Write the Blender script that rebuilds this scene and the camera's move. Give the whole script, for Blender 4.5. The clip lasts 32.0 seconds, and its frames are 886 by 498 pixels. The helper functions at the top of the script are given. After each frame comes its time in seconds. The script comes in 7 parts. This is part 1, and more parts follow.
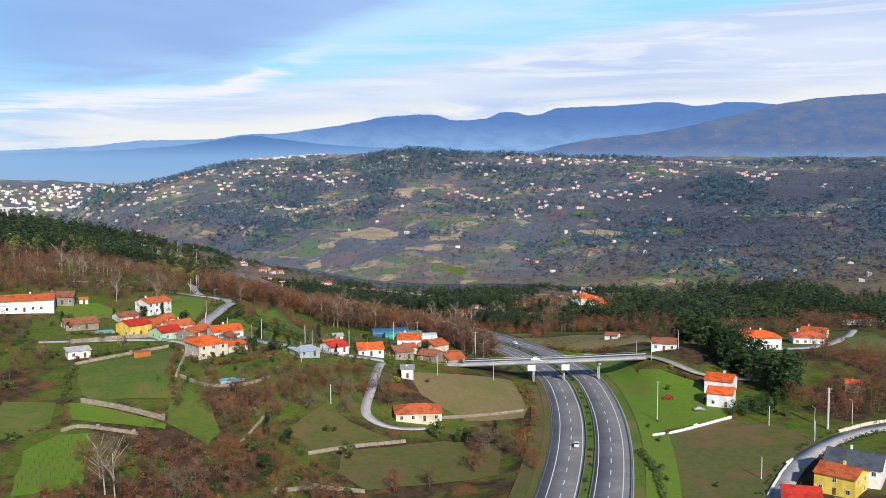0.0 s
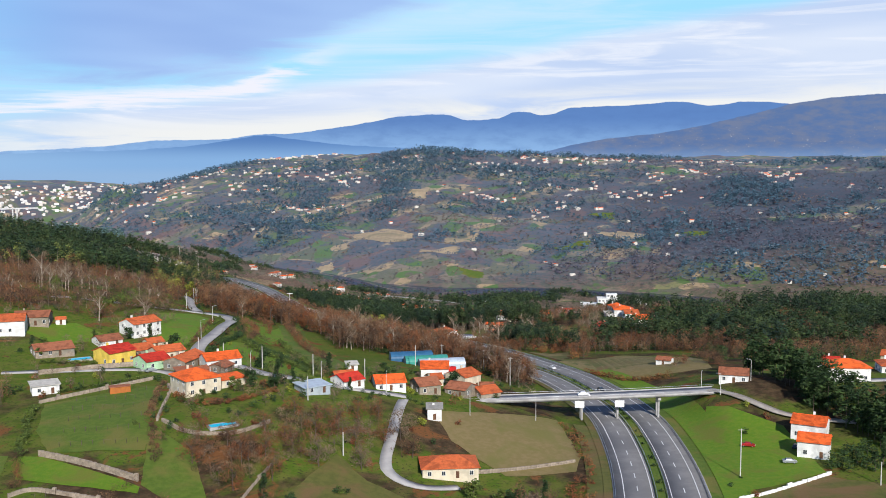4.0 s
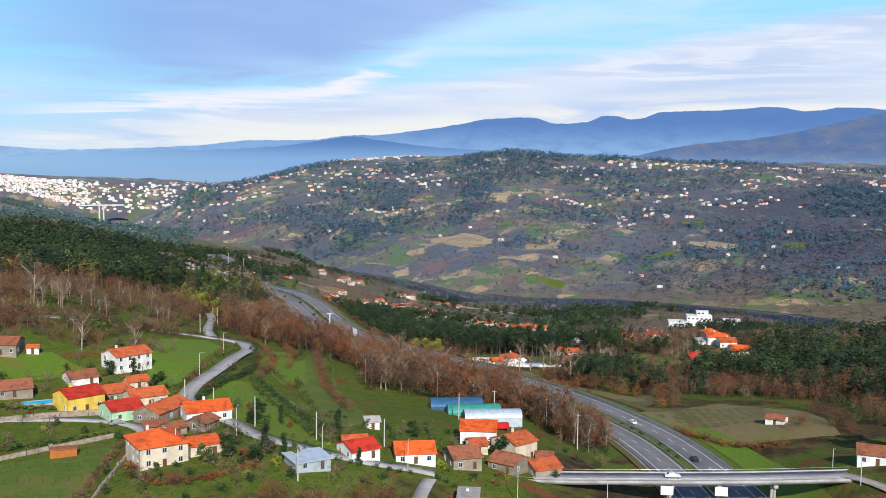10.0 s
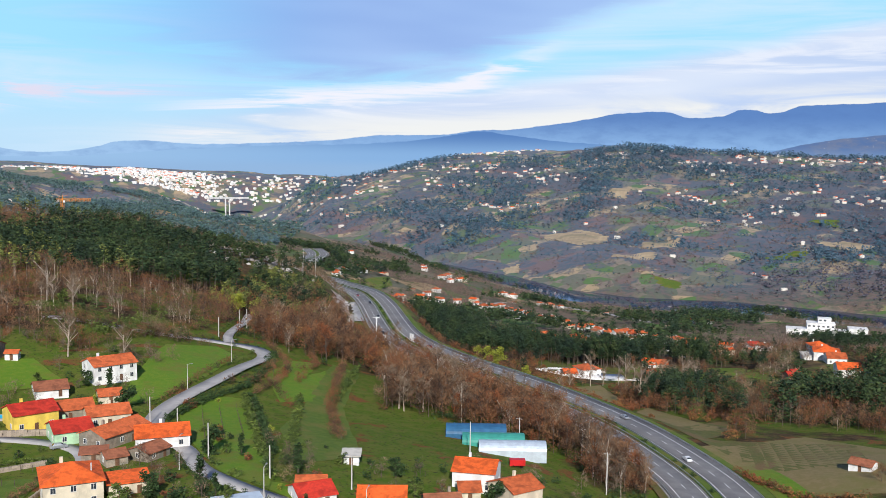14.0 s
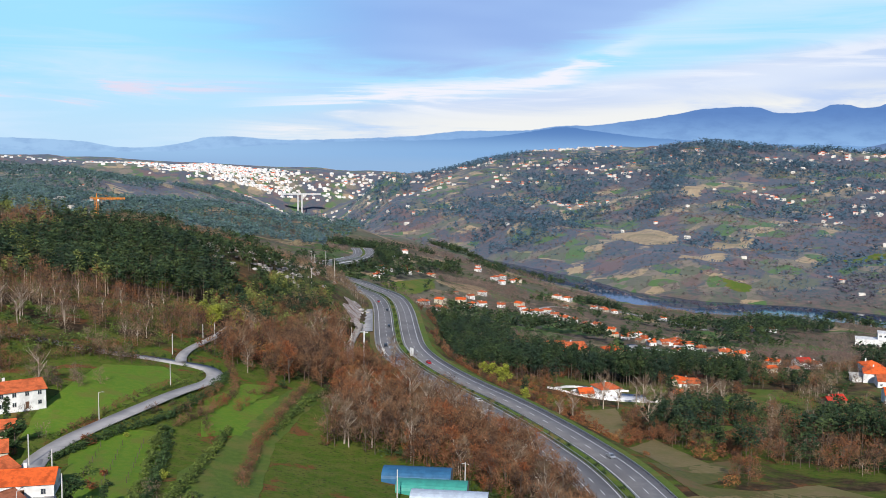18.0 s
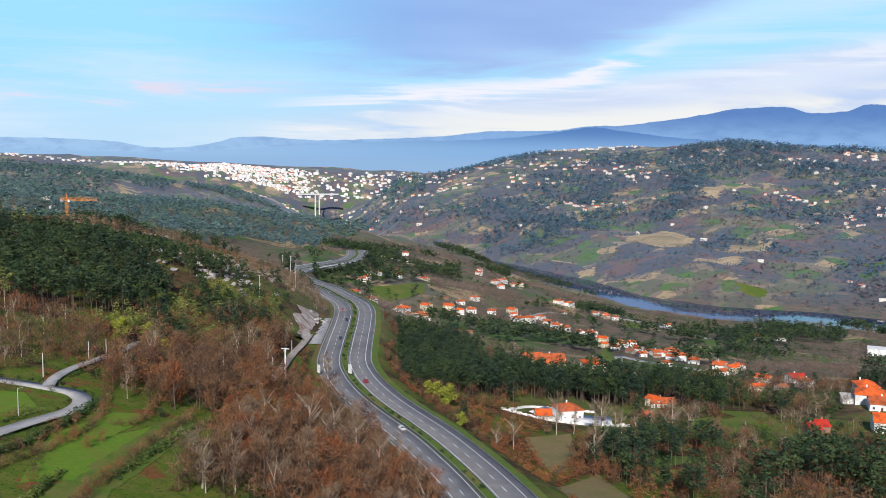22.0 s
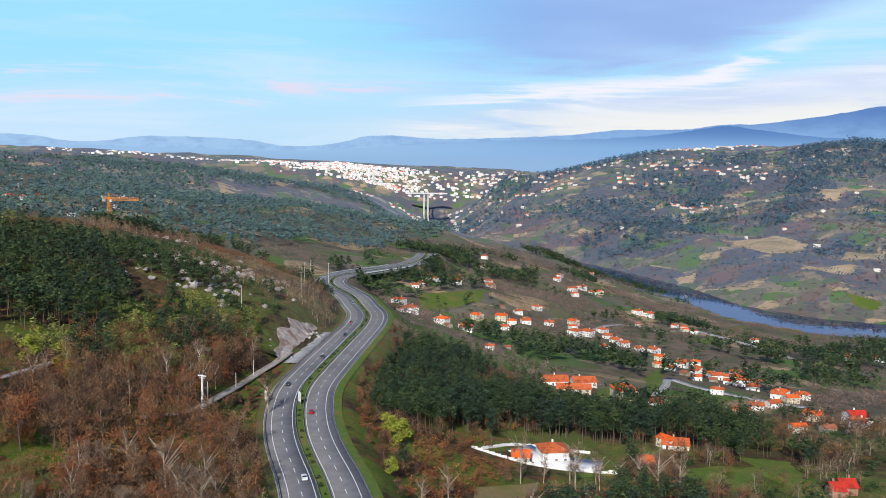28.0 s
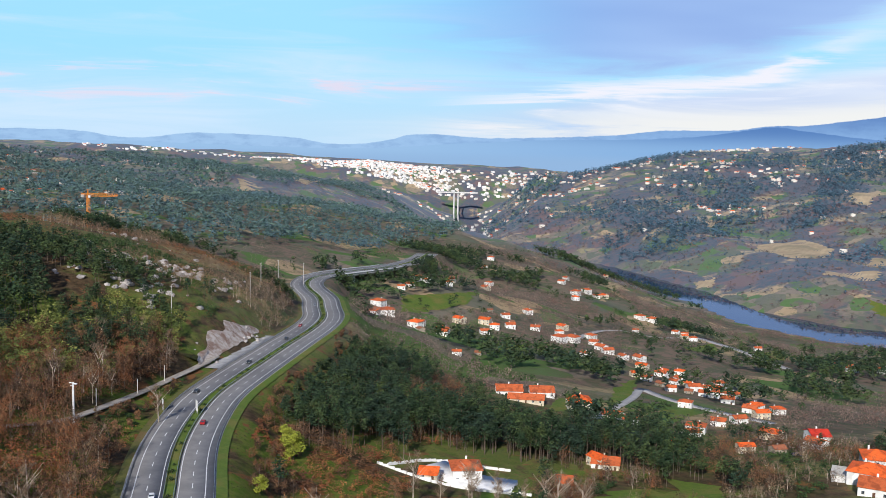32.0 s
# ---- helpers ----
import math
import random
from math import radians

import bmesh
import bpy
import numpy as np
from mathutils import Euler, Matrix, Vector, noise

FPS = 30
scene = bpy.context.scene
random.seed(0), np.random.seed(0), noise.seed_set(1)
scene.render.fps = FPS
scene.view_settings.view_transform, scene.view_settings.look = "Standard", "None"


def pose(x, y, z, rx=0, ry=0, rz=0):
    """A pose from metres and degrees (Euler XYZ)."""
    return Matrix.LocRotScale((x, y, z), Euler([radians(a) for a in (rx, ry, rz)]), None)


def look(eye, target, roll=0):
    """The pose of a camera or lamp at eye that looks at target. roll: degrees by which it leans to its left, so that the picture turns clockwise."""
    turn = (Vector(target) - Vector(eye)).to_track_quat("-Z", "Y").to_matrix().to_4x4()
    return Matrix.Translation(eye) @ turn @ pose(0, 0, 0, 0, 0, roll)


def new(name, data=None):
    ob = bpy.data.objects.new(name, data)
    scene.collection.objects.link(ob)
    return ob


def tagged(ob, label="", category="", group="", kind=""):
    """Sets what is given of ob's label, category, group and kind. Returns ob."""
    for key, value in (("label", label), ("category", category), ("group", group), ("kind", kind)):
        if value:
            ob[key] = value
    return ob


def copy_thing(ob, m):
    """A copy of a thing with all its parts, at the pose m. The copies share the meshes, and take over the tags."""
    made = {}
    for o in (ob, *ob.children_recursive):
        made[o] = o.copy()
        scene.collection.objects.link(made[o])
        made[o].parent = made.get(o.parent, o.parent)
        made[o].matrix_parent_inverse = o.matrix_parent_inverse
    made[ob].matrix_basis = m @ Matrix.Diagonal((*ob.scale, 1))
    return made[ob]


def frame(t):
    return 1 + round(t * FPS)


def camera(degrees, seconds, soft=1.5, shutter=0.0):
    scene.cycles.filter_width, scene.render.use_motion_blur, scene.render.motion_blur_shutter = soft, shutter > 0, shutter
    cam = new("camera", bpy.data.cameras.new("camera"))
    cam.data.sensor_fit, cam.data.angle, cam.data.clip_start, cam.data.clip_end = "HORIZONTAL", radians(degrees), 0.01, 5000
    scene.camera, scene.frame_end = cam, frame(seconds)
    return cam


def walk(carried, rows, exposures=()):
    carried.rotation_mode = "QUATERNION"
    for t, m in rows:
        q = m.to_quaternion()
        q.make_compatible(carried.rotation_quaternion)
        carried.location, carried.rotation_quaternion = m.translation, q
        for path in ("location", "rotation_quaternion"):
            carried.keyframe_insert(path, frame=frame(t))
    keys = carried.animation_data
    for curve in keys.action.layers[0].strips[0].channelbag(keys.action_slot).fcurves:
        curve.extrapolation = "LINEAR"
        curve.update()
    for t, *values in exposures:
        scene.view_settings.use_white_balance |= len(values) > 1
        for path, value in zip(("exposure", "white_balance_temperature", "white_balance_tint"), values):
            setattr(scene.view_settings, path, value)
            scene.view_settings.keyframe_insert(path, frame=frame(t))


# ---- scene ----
cam = camera(48.26, 32.0, soft=0.7)
PATH = [
    (0, pose(0.00, 0.00, 255.00, 84.543, 0, -0.042) @ pose(0, 0, 0, 0, 0, -0.123)),
    (0.5, pose(-1.03, 7.37, 255.03, 84.538, 0, -0.015) @ pose(0, 0, 0, 0, 0, -0.109)),
    (1, pose(-1.82, 15.29, 254.97, 84.549, 0, 0.005) @ pose(0, 0, 0, 0, 0, -0.112)),
    (1.5, pose(-2.74, 23.32, 254.81, 84.549, 0, 0.019) @ pose(0, 0, 0, 0, 0, -0.201)),
    (2, pose(-3.99, 31.27, 254.75, 84.548, 0, -0.030) @ pose(0, 0, 0, 0, 0, -0.153)),
    (2.5, pose(-4.83, 39.52, 254.72, 84.538, 0, -0.005) @ pose(0, 0, 0, 0, 0, -0.170)),
    (4.5, pose(-7.95, 71.33, 254.37, 84.543, 0, 1.195) @ pose(0, 0, 0, 0, 0, -0.105)),
    (5, pose(-8.86, 79.05, 254.23, 84.559, 0, 1.847) @ pose(0, 0, 0, 0, 0, -0.062)),
    (5.5, pose(-9.98, 86.70, 254.11, 84.558, 0, 2.585) @ pose(0, 0, 0, 0, 0, -0.037)),
    (6, pose(-11.31, 94.42, 254.28, 84.544, 0, 3.217) @ pose(0, 0, 0, 0, 0, 0.023)),
    (6.5, pose(-11.52, 101.97, 254.28, 84.568, 0, 3.400) @ pose(0, 0, 0, 0, 0, 0.056)),
    (7, pose(-11.25, 109.06, 254.48, 84.603, 0, 3.652) @ pose(0, 0, 0, 0, 0, 0.139)),
    (7.5, pose(-10.19, 116.08, 254.45, 84.624, 0, 3.931) @ pose(0, 0, 0, 0, 0, 0.282)),
    (8, pose(-8.59, 123.02, 254.38, 84.651, 0, 4.220) @ pose(0, 0, 0, 0, 0, 0.403)),
    (8.5, pose(-6.38, 129.97, 254.27, 84.665, 0, 4.538) @ pose(0, 0, 0, 0, 0, 0.505)),
    (9, pose(-3.67, 136.50, 254.11, 84.691, 0, 4.928) @ pose(0, 0, 0, 0, 0, 0.537)),
    (9.5, pose(-0.62, 143.03, 253.94, 84.666, 0, 5.282) @ pose(0, 0, 0, 0, 0, 0.585)),
    (10, pose(2.39, 149.51, 253.70, 84.672, 0, 5.622) @ pose(0, 0, 0, 0, 0, 0.632)),
    (10.5, pose(5.59, 156.10, 253.40, 84.648, 0, 6.088) @ pose(0, 0, 0, 0, 0, 0.668)),
    (11, pose(9.10, 162.63, 253.18, 84.612, 0, 6.677) @ pose(0, 0, 0, 0, 0, 0.720)),
    (11.5, pose(12.62, 169.07, 252.95, 84.571, 0, 7.220) @ pose(0, 0, 0, 0, 0, 0.733)),
    (12, pose(16.23, 175.83, 252.71, 84.531, 0, 8.688) @ pose(0, 0, 0, 0, 0, 0.736)),
    (12.5, pose(19.85, 182.85, 252.66, 84.433, 0, 10.027) @ pose(0, 0, 0, 0, 0, 0.773)),
    (13, pose(23.83, 189.60, 252.30, 84.384, 0, 11.405) @ pose(0, 0, 0, 0, 0, 0.707)),
    (13.5, pose(27.39, 196.51, 252.18, 84.310, 0, 12.250) @ pose(0, 0, 0, 0, 0, 0.708)),
    (14, pose(31.14, 203.02, 252.05, 84.291, 0, 13.059) @ pose(0, 0, 0, 0, 0, 0.730)),
    (14.5, pose(34.92, 209.05, 252.09, 84.254, 0, 14.051) @ pose(0, 0, 0, 0, 0, 0.714)),
    (15, pose(39.05, 214.55, 252.34, 84.216, 0, 15.008) @ pose(0, 0, 0, 0, 0, 0.629)),
    (15.5, pose(42.67, 220.40, 252.79, 84.165, 0, 15.798) @ pose(0, 0, 0, 0, 0, 0.672)),
    (17.5, pose(56.65, 245.98, 254.61, 84.019, 0, 17.688) @ pose(0, 0, 0, 0, 0, 0.745)),
    (18, pose(59.88, 252.65, 254.73, 83.988, 0, 17.786) @ pose(0, 0, 0, 0, 0, 0.736)),
    (18.5, pose(62.97, 259.55, 254.70, 83.984, 0, 17.930) @ pose(0, 0, 0, 0, 0, 0.737)),
    (19, pose(65.94, 266.60, 254.65, 83.967, 0, 18.220) @ pose(0, 0, 0, 0, 0, 0.716)),
    (19.5, pose(68.75, 273.64, 254.87, 83.950, 0, 18.546) @ pose(0, 0, 0, 0, 0, 0.765)),
    (20, pose(71.80, 280.51, 254.89, 83.938, 0, 18.865) @ pose(0, 0, 0, 0, 0, 0.779)),
    (20.5, pose(75.10, 287.26, 254.67, 83.935, 0, 19.199) @ pose(0, 0, 0, 0, 0, 0.780)),
    (21, pose(78.36, 294.13, 254.34, 83.948, 0, 19.408) @ pose(0, 0, 0, 0, 0, 0.730)),
    (21.5, pose(81.15, 301.35, 253.88, 83.968, 0, 19.439) @ pose(0, 0, 0, 0, 0, 0.748)),
    (22, pose(83.82, 308.61, 253.64, 83.982, 0, 19.427) @ pose(0, 0, 0, 0, 0, 0.760)),
    (22.5, pose(86.57, 315.83, 253.82, 83.998, 0, 19.427) @ pose(0, 0, 0, 0, 0, 0.774)),
    (23, pose(89.24, 323.12, 254.54, 83.972, 0, 19.440) @ pose(0, 0, 0, 0, 0, 0.799)),
    (23.5, pose(92.01, 330.00, 255.02, 83.980, 0, 19.440) @ pose(0, 0, 0, 0, 0, 0.800)),
    (24, pose(95.03, 336.90, 255.01, 84.003, 0, 19.455) @ pose(0, 0, 0, 0, 0, 0.837)),
    (24.5, pose(98.30, 343.91, 254.70, 83.996, 0, 19.586) @ pose(0, 0, 0, 0, 0, 0.804)),
    (25, pose(101.76, 350.95, 254.58, 83.982, 0, 20.265) @ pose(0, 0, 0, 0, 0, 0.821)),
    (25.5, pose(105.41, 357.58, 254.78, 83.965, 0, 21.037) @ pose(0, 0, 0, 0, 0, 0.806)),
    (27.5, pose(121.01, 382.94, 254.71, 83.852, 0, 25.786) @ pose(0, 0, 0, 0, 0, 0.807)),
    (28, pose(125.08, 389.06, 254.81, 83.818, 0, 26.733) @ pose(0, 0, 0, 0, 0, 0.814)),
    (28.5, pose(129.34, 395.03, 254.88, 83.793, 0, 27.726) @ pose(0, 0, 0, 0, 0, 0.908)),
    (29, pose(133.82, 400.89, 254.92, 83.804, 0, 27.883) @ pose(0, 0, 0, 0, 0, 1.028)),
    (29.5, pose(138.16, 406.54, 254.98, 83.799, 0, 27.908) @ pose(0, 0, 0, 0, 0, 1.068)),
    (30, pose(142.44, 412.33, 255.04, 83.781, 0, 28.151) @ pose(0, 0, 0, 0, 0, 1.093)),
    (30.5, pose(146.91, 418.06, 254.98, 83.780, 0, 28.208) @ pose(0, 0, 0, 0, 0, 1.153)),
    (31, pose(151.48, 423.92, 255.03, 83.757, 0, 28.489) @ pose(0, 0, 0, 0, 0, 1.230)),
    (31.5, pose(156.11, 429.66, 254.99, 83.734, 0, 28.898) @ pose(0, 0, 0, 0, 0, 1.286)),
    (32, pose(160.67, 435.30, 255.00, 83.716, 0, 29.207) @ pose(0, 0, 0, 0, 0, 1.310)),
]
walk(cam, PATH, [(0, 0.17, 5860, 10), (32, 0.17, 5860, 10)])

# ---- light ----
SUN_EL, SUN_AZ = radians(31), radians(196)   # sun azimuth turns left from +y
sun = new("sun", bpy.data.lights.new("sun", "SUN"))
sun.data.energy, sun.data.angle, sun.data.color = 5.0, radians(1.2), (1.0, 0.90, 0.76)
sun.matrix_world = look((0, 0, 0), (math.sin(SUN_AZ) * math.cos(SUN_EL), -math.cos(SUN_AZ) * math.cos(SUN_EL), -math.sin(SUN_EL)))


class Nodes:
    """Short hands for a node tree."""

    def __init__(self, tree):
        self.t = tree
        tree.nodes.clear()

    def add(self, kind, ins=(), **props):
        n = self.t.nodes.new("ShaderNode" + kind)
        for k, v in props.items():
            if k == "operation":
                n.operation = v
            elif k == "blend":
                n.blend_type = v
            elif k == "data":
                n.data_type = v
            elif k == "dims":
                n.noise_dimensions = v
            elif k == "feature":
                n.feature = v
            elif k == "interp":
                n.interpolation_type = v
        for k, v in (ins.items() if isinstance(ins, dict) else enumerate(ins)):
            if isinstance(v, bpy.types.NodeSocket):
                self.t.links.new(v, n.inputs[k])
            elif v is not None:
                n.inputs[k].default_value = v
        return n

    def math(self, op, a, b=0.0, c=0.0):
        return self.add("Math", (a, b, c), operation=op).outputs[0]

    def ramp(self, v, a, b, lo=0.0, hi=1.0):
        return self.add("MapRange", (v, a, b, lo, hi), interp="SMOOTHSTEP").outputs[0]

    def mix(self, f, a, b, blend="MIX"):
        n = self.t.nodes.new("ShaderNodeMix")
        n.data_type, n.blend_type = "RGBA", blend
        for k, v in ((0, f), (6, a), (7, b)):
            if isinstance(v, bpy.types.NodeSocket):
                self.t.links.new(v, n.inputs[k])
            else:
                n.inputs[k].default_value = (*v, 1) if k > 0 and len(v) == 3 else v
        return n.outputs[2]

    def noise(self, vec, scale, detail=4.0, rough=0.55, distort=0.0):
        n = self.add("TexNoise", {"Vector": vec, "Scale": scale, "Detail": detail, "Roughness": rough, "Distortion": distort})
        return n.outputs[0]

    def curve(self, v, pts):
        """A height profile: pts in the unit square."""
        n = self.t.nodes.new("ShaderNodeFloatCurve")
        c = n.mapping.curves[0]
        c.points[0].location, c.points[1].location = pts[0], pts[-1]
        for p in pts[1:-1]:
            c.points.new(*p)
        for p in c.points:
            p.handle_type = "AUTO_CLAMPED"
        n.mapping.update()
        self.t.links.new(v, n.inputs["Value"])
        return n.outputs[0]


def make_world():
    w = bpy.data.worlds.new("sky")
    w.use_nodes = True
    scene.world = w
    g = Nodes(w.node_tree)
    sky = g.add("TexSky")
    sky.sky_type, sky.sun_disc = "NISHITA", False
    sky.sun_elevation, sky.sun_rotation = SUN_EL, -SUN_AZ
    d = g.add("TexCoord").outputs["Generated"]
    sep = g.add("SeparateXYZ", (d,))
    x, y, z = sep.outputs
    el = g.math("MULTIPLY", g.math("ARCSINE", z), 57.2958)
    az = g.math("MULTIPLY", g.math("ARCTAN2", g.math("MULTIPLY", x, -1.0), y), 57.2958)
    flat = g.add("CombineXYZ", (g.math("MULTIPLY", az, 0.035), g.math("MULTIPLY", el, 0.22), 0.0)).outputs[0]
    wisp = g.noise(flat, 2.2, 6, 0.58, 0.4)
    soft = g.noise(flat, 0.9, 3, 0.5, 0.2)
    streak = g.noise(g.add("CombineXYZ", (g.math("MULTIPLY", az, 0.05), g.math("MULTIPLY", el, 0.55), 3.0)).outputs[0], 1.5, 6, 0.6, 0.9)
    u = g.ramp_lin(az, 60.0, -30.0)

    def line(pts, top=12.0):
        return g.math("MULTIPLY", g.curve(u, [((60 - a) / 90, h / top) for a, h in pts]), top)

    bend = g.math("MULTIPLY", g.math("SUBTRACT", wisp, 0.5), 1.5)
    # clear air: pale near the horizon, turquoise higher up
    clear = g.mix(g.ramp(el, -0.3, 5.0), (0.62, 0.82, 0.94), (0.42, 0.80, 0.98))
    clear = g.mix(0.06, clear, g.mix(1.0, sky.outputs[0], (0.1, 0.1, 0.1), "MULTIPLY"))
    veil = g.math("MULTIPLY", g.ramp(g.math("ADD", g.math("MULTIPLY", streak, 0.6), g.math("MULTIPLY", soft, 0.7)), 0.55, 0.86), 0.75)
    col = g.mix(veil, clear, (0.76, 0.87, 0.96))
    # white and lilac cloud to the right, under a slanting strip of clear sky
    top = g.math("ADD", line([(60, 0.2), (40, 0.8), (30, 1.9), (25.6, 2.3), (20, 3.0), (15, 3.5), (9.7, 4.1), (1, 5.3), (-8.6, 6.9), (-19, 8.4), (-30, 10)]), bend)
    under = g.math("MULTIPLY", g.ramp(g.math("SUBTRACT", top, el), -0.4, 0.9), g.ramp(az, 34.0, 16.0))
    mass = g.mix(g.ramp(soft, 0.38, 0.62), (0.60, 0.69, 0.86), (0.86, 0.88, 0.92))
    mass = g.mix(g.math("MULTIPLY", g.ramp(streak, 0.46, 0.66), 0.75), mass, (0.96, 0.94, 0.93))
    col = g.mix(g.math("MULTIPLY", under, g.ramp(wisp, 0.10, 0.36)), col, mass)
    # the grey-blue cloud bank
    low = g.math("ADD", line([(60, 11.8), (44, 11), (38.5, 9), (36, 6.6), (33.5, 4.6), (30, 3.4), (27, 3.05), (23.8, 3.3), (18, 3.75), (13.7, 4.15), (9.7, 5.3), (5.8, 6.9), (1, 8.6), (-6, 11), (-30, 11.9)]), g.math("MULTIPLY", bend, 0.55))
    above = g.math("SUBTRACT", el, low)
    above = g.math("DIVIDE", above, g.math("MULTIPLY_ADD", g.ramp(az, 20.0, 33.0), 4.0, 1.0))
    above = g.math("ADD", above, g.math("MULTIPLY", g.math("SUBTRACT", streak, 0.5), 3.2))
    bank = g.math("MULTIPLY", g.ramp(above, -0.5, 1.5), g.ramp(az, 41.0, 20.0))
    dark = g.mix(g.ramp(soft, 0.36, 0.66), (0.33, 0.47, 0.78), (0.45, 0.61, 0.88))
    dark = g.mix(g.ramp(az, 16.0, 36.0), dark, (0.30, 0.60, 0.94))
    col = g.mix(bank, col, dark)
    # bright torn lower edge of the bank
    near = g.math("MULTIPLY", g.ramp(above, -1.35, -0.6), g.ramp(above, 0.15, -0.35))
    near = g.math("MULTIPLY", near, g.math("MULTIPLY", g.ramp(az, 31.0, 26.0), g.ramp(az, 5.0, 11.0)))
    col = g.mix(g.math("MULTIPLY", near, g.ramp(streak, 0.40, 0.56)), col, (0.98, 0.93, 0.92))
    # cream light over the hills, rosy wisps to the left
    warm = g.math("MULTIPLY", g.ramp(g.math("SUBTRACT", el, line([(60, 1.2), (30, 1.6), (20, 2.0), (12, 2.3), (0, 3.3), (-12, 3.9), (-30, 4.0)])), 0.5, -1.0), g.ramp(az, 38.0, 14.0))
    col = g.mix(g.math("MULTIPLY", warm, g.ramp(streak, 0.26, 0.52)), col, (0.98, 0.93, 0.83))
    rosy = g.math("MULTIPLY", g.ramp(streak, 0.54, 0.66), g.math("MULTIPLY", g.ramp(el, 1.2, 2.4), g.ramp(el, 4.4, 3.0)))
    col = g.mix(g.math("MULTIPLY", rosy, g.math("MULTIPLY", g.ramp(az, 24.0, 33.0), 0.7)), col, (0.93, 0.75, 0.80))
    # higher sky, beyond the picture
    high = g.mix(g.ramp(wisp, 0.4, 0.65), (0.065, 0.135, 0.33), (0.20, 0.25, 0.36))
    col = g.mix(g.ramp(el, 11.0, 18.0), col, high)
    # far mountains, with the blue haze of distance painted into their colours
    jag = g.math("MULTIPLY", g.math("SUBTRACT", g.noise(g.add("CombineXYZ", (az, 0.0, 0.0)).outputs[0], 1.1, 5, 0.6), 0.5), 0.18)

    def ridge(pts):
        p = [((60 - a) / 90, (h + 2) / 6) for a, h in pts]
        return g.math("ADD", g.math("SUBTRACT", g.math("MULTIPLY", g.curve(u, p), 6.0), 2.0), jag)

    back = ridge([(60, .2), (53.3, .13), (49.7, .1), (46.8, -.23), (42.9, .11), (38, -.03), (35.3, -.35), (32.7, -.1), (30.1, .33), (27, .18),
                  (22.4, .33), (19.5, .5), (16.8, .8), (13, .9), (11.1, 1.16), (9.7, 1.2), (7.2, 1.49), (4.6, 1.9), (3, 2.19), (.6, 2.29), (-.8, 1.96),
                  (-2.5, 2.05), (-3.8, 2.43), (-5.1, 2.24), (-6.6, 2.62), (-10.2, 2.75), (-12.5, 2.9), (-14.5, 2.68), (-16.3, 2.85), (-20, 2.5), (-30, 2.3)])
    front = ridge([(60, -1.9), (8, -1.9), (0, -1.2), (-4.8, .05), (-8.6, .85), (-11.8, 1.2), (-14.9, 1.8), (-17.2, 2.33), (-19.3, 2.8), (-22.1, 3.08), (-24, 3.15), (-30, 3.3)])
    mid = ridge([(60, -.35), (46, -.45), (36, -.6), (28, -.15), (24, .1), (17, .35), (12, .95), (11, 1.1), (10, 1.0), (6, .55), (0, .3), (-6, .2), (-12, 0), (-30, -.5)])
    rough = g.noise(g.add("CombineXYZ", (az, g.math("MULTIPLY", el, 2.5), 5.0)).outputs[0], 0.8, 6, 0.62)
    # ridges pale towards the foot and the left, as painted haze thickens
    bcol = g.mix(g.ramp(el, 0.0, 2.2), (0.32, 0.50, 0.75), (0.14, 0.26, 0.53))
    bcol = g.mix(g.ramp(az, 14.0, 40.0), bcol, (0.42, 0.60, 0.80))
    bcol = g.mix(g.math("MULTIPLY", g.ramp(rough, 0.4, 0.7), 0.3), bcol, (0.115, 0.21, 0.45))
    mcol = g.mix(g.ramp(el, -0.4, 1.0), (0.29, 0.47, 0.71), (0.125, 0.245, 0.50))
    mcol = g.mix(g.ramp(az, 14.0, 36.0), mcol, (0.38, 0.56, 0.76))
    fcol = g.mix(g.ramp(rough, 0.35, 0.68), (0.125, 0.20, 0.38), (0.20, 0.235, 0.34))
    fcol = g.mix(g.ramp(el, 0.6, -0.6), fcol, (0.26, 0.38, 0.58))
    dots = g.add("TexVoronoi", {"Vector": g.add("CombineXYZ", (az, g.math("MULTIPLY", el, 2.2), 0.0)).outputs[0], "Scale": 4.5})
    spots = g.math("MULTIPLY", g.ramp(dots.outputs["Distance"], 0.16, 0.07), g.math("MULTIPLY", g.ramp(rough, 0.48, 0.56), g.ramp(el, 1.7, 0.9)))
    fcol = g.mix(spots, fcol, (0.70, 0.66, 0.66))
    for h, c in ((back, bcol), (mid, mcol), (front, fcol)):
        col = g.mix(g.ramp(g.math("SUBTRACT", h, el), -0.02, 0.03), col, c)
    # land under the horizon, coloured as pale blue haze, dark farther down
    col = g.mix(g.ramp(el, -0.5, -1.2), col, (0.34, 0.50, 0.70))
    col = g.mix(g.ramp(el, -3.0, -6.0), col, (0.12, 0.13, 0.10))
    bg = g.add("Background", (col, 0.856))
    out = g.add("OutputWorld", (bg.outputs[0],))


def _ramp_lin(self, v, a, b):
    n = self.t.nodes.new("ShaderNodeMapRange")
    self.t.links.new(v, n.inputs[0])
    n.inputs[1].default_value, n.inputs[2].default_value = a, b
    return n.outputs[0]


Nodes.ramp_lin = _ramp_lin
make_world()

# ---- materials ----
MATS = {}


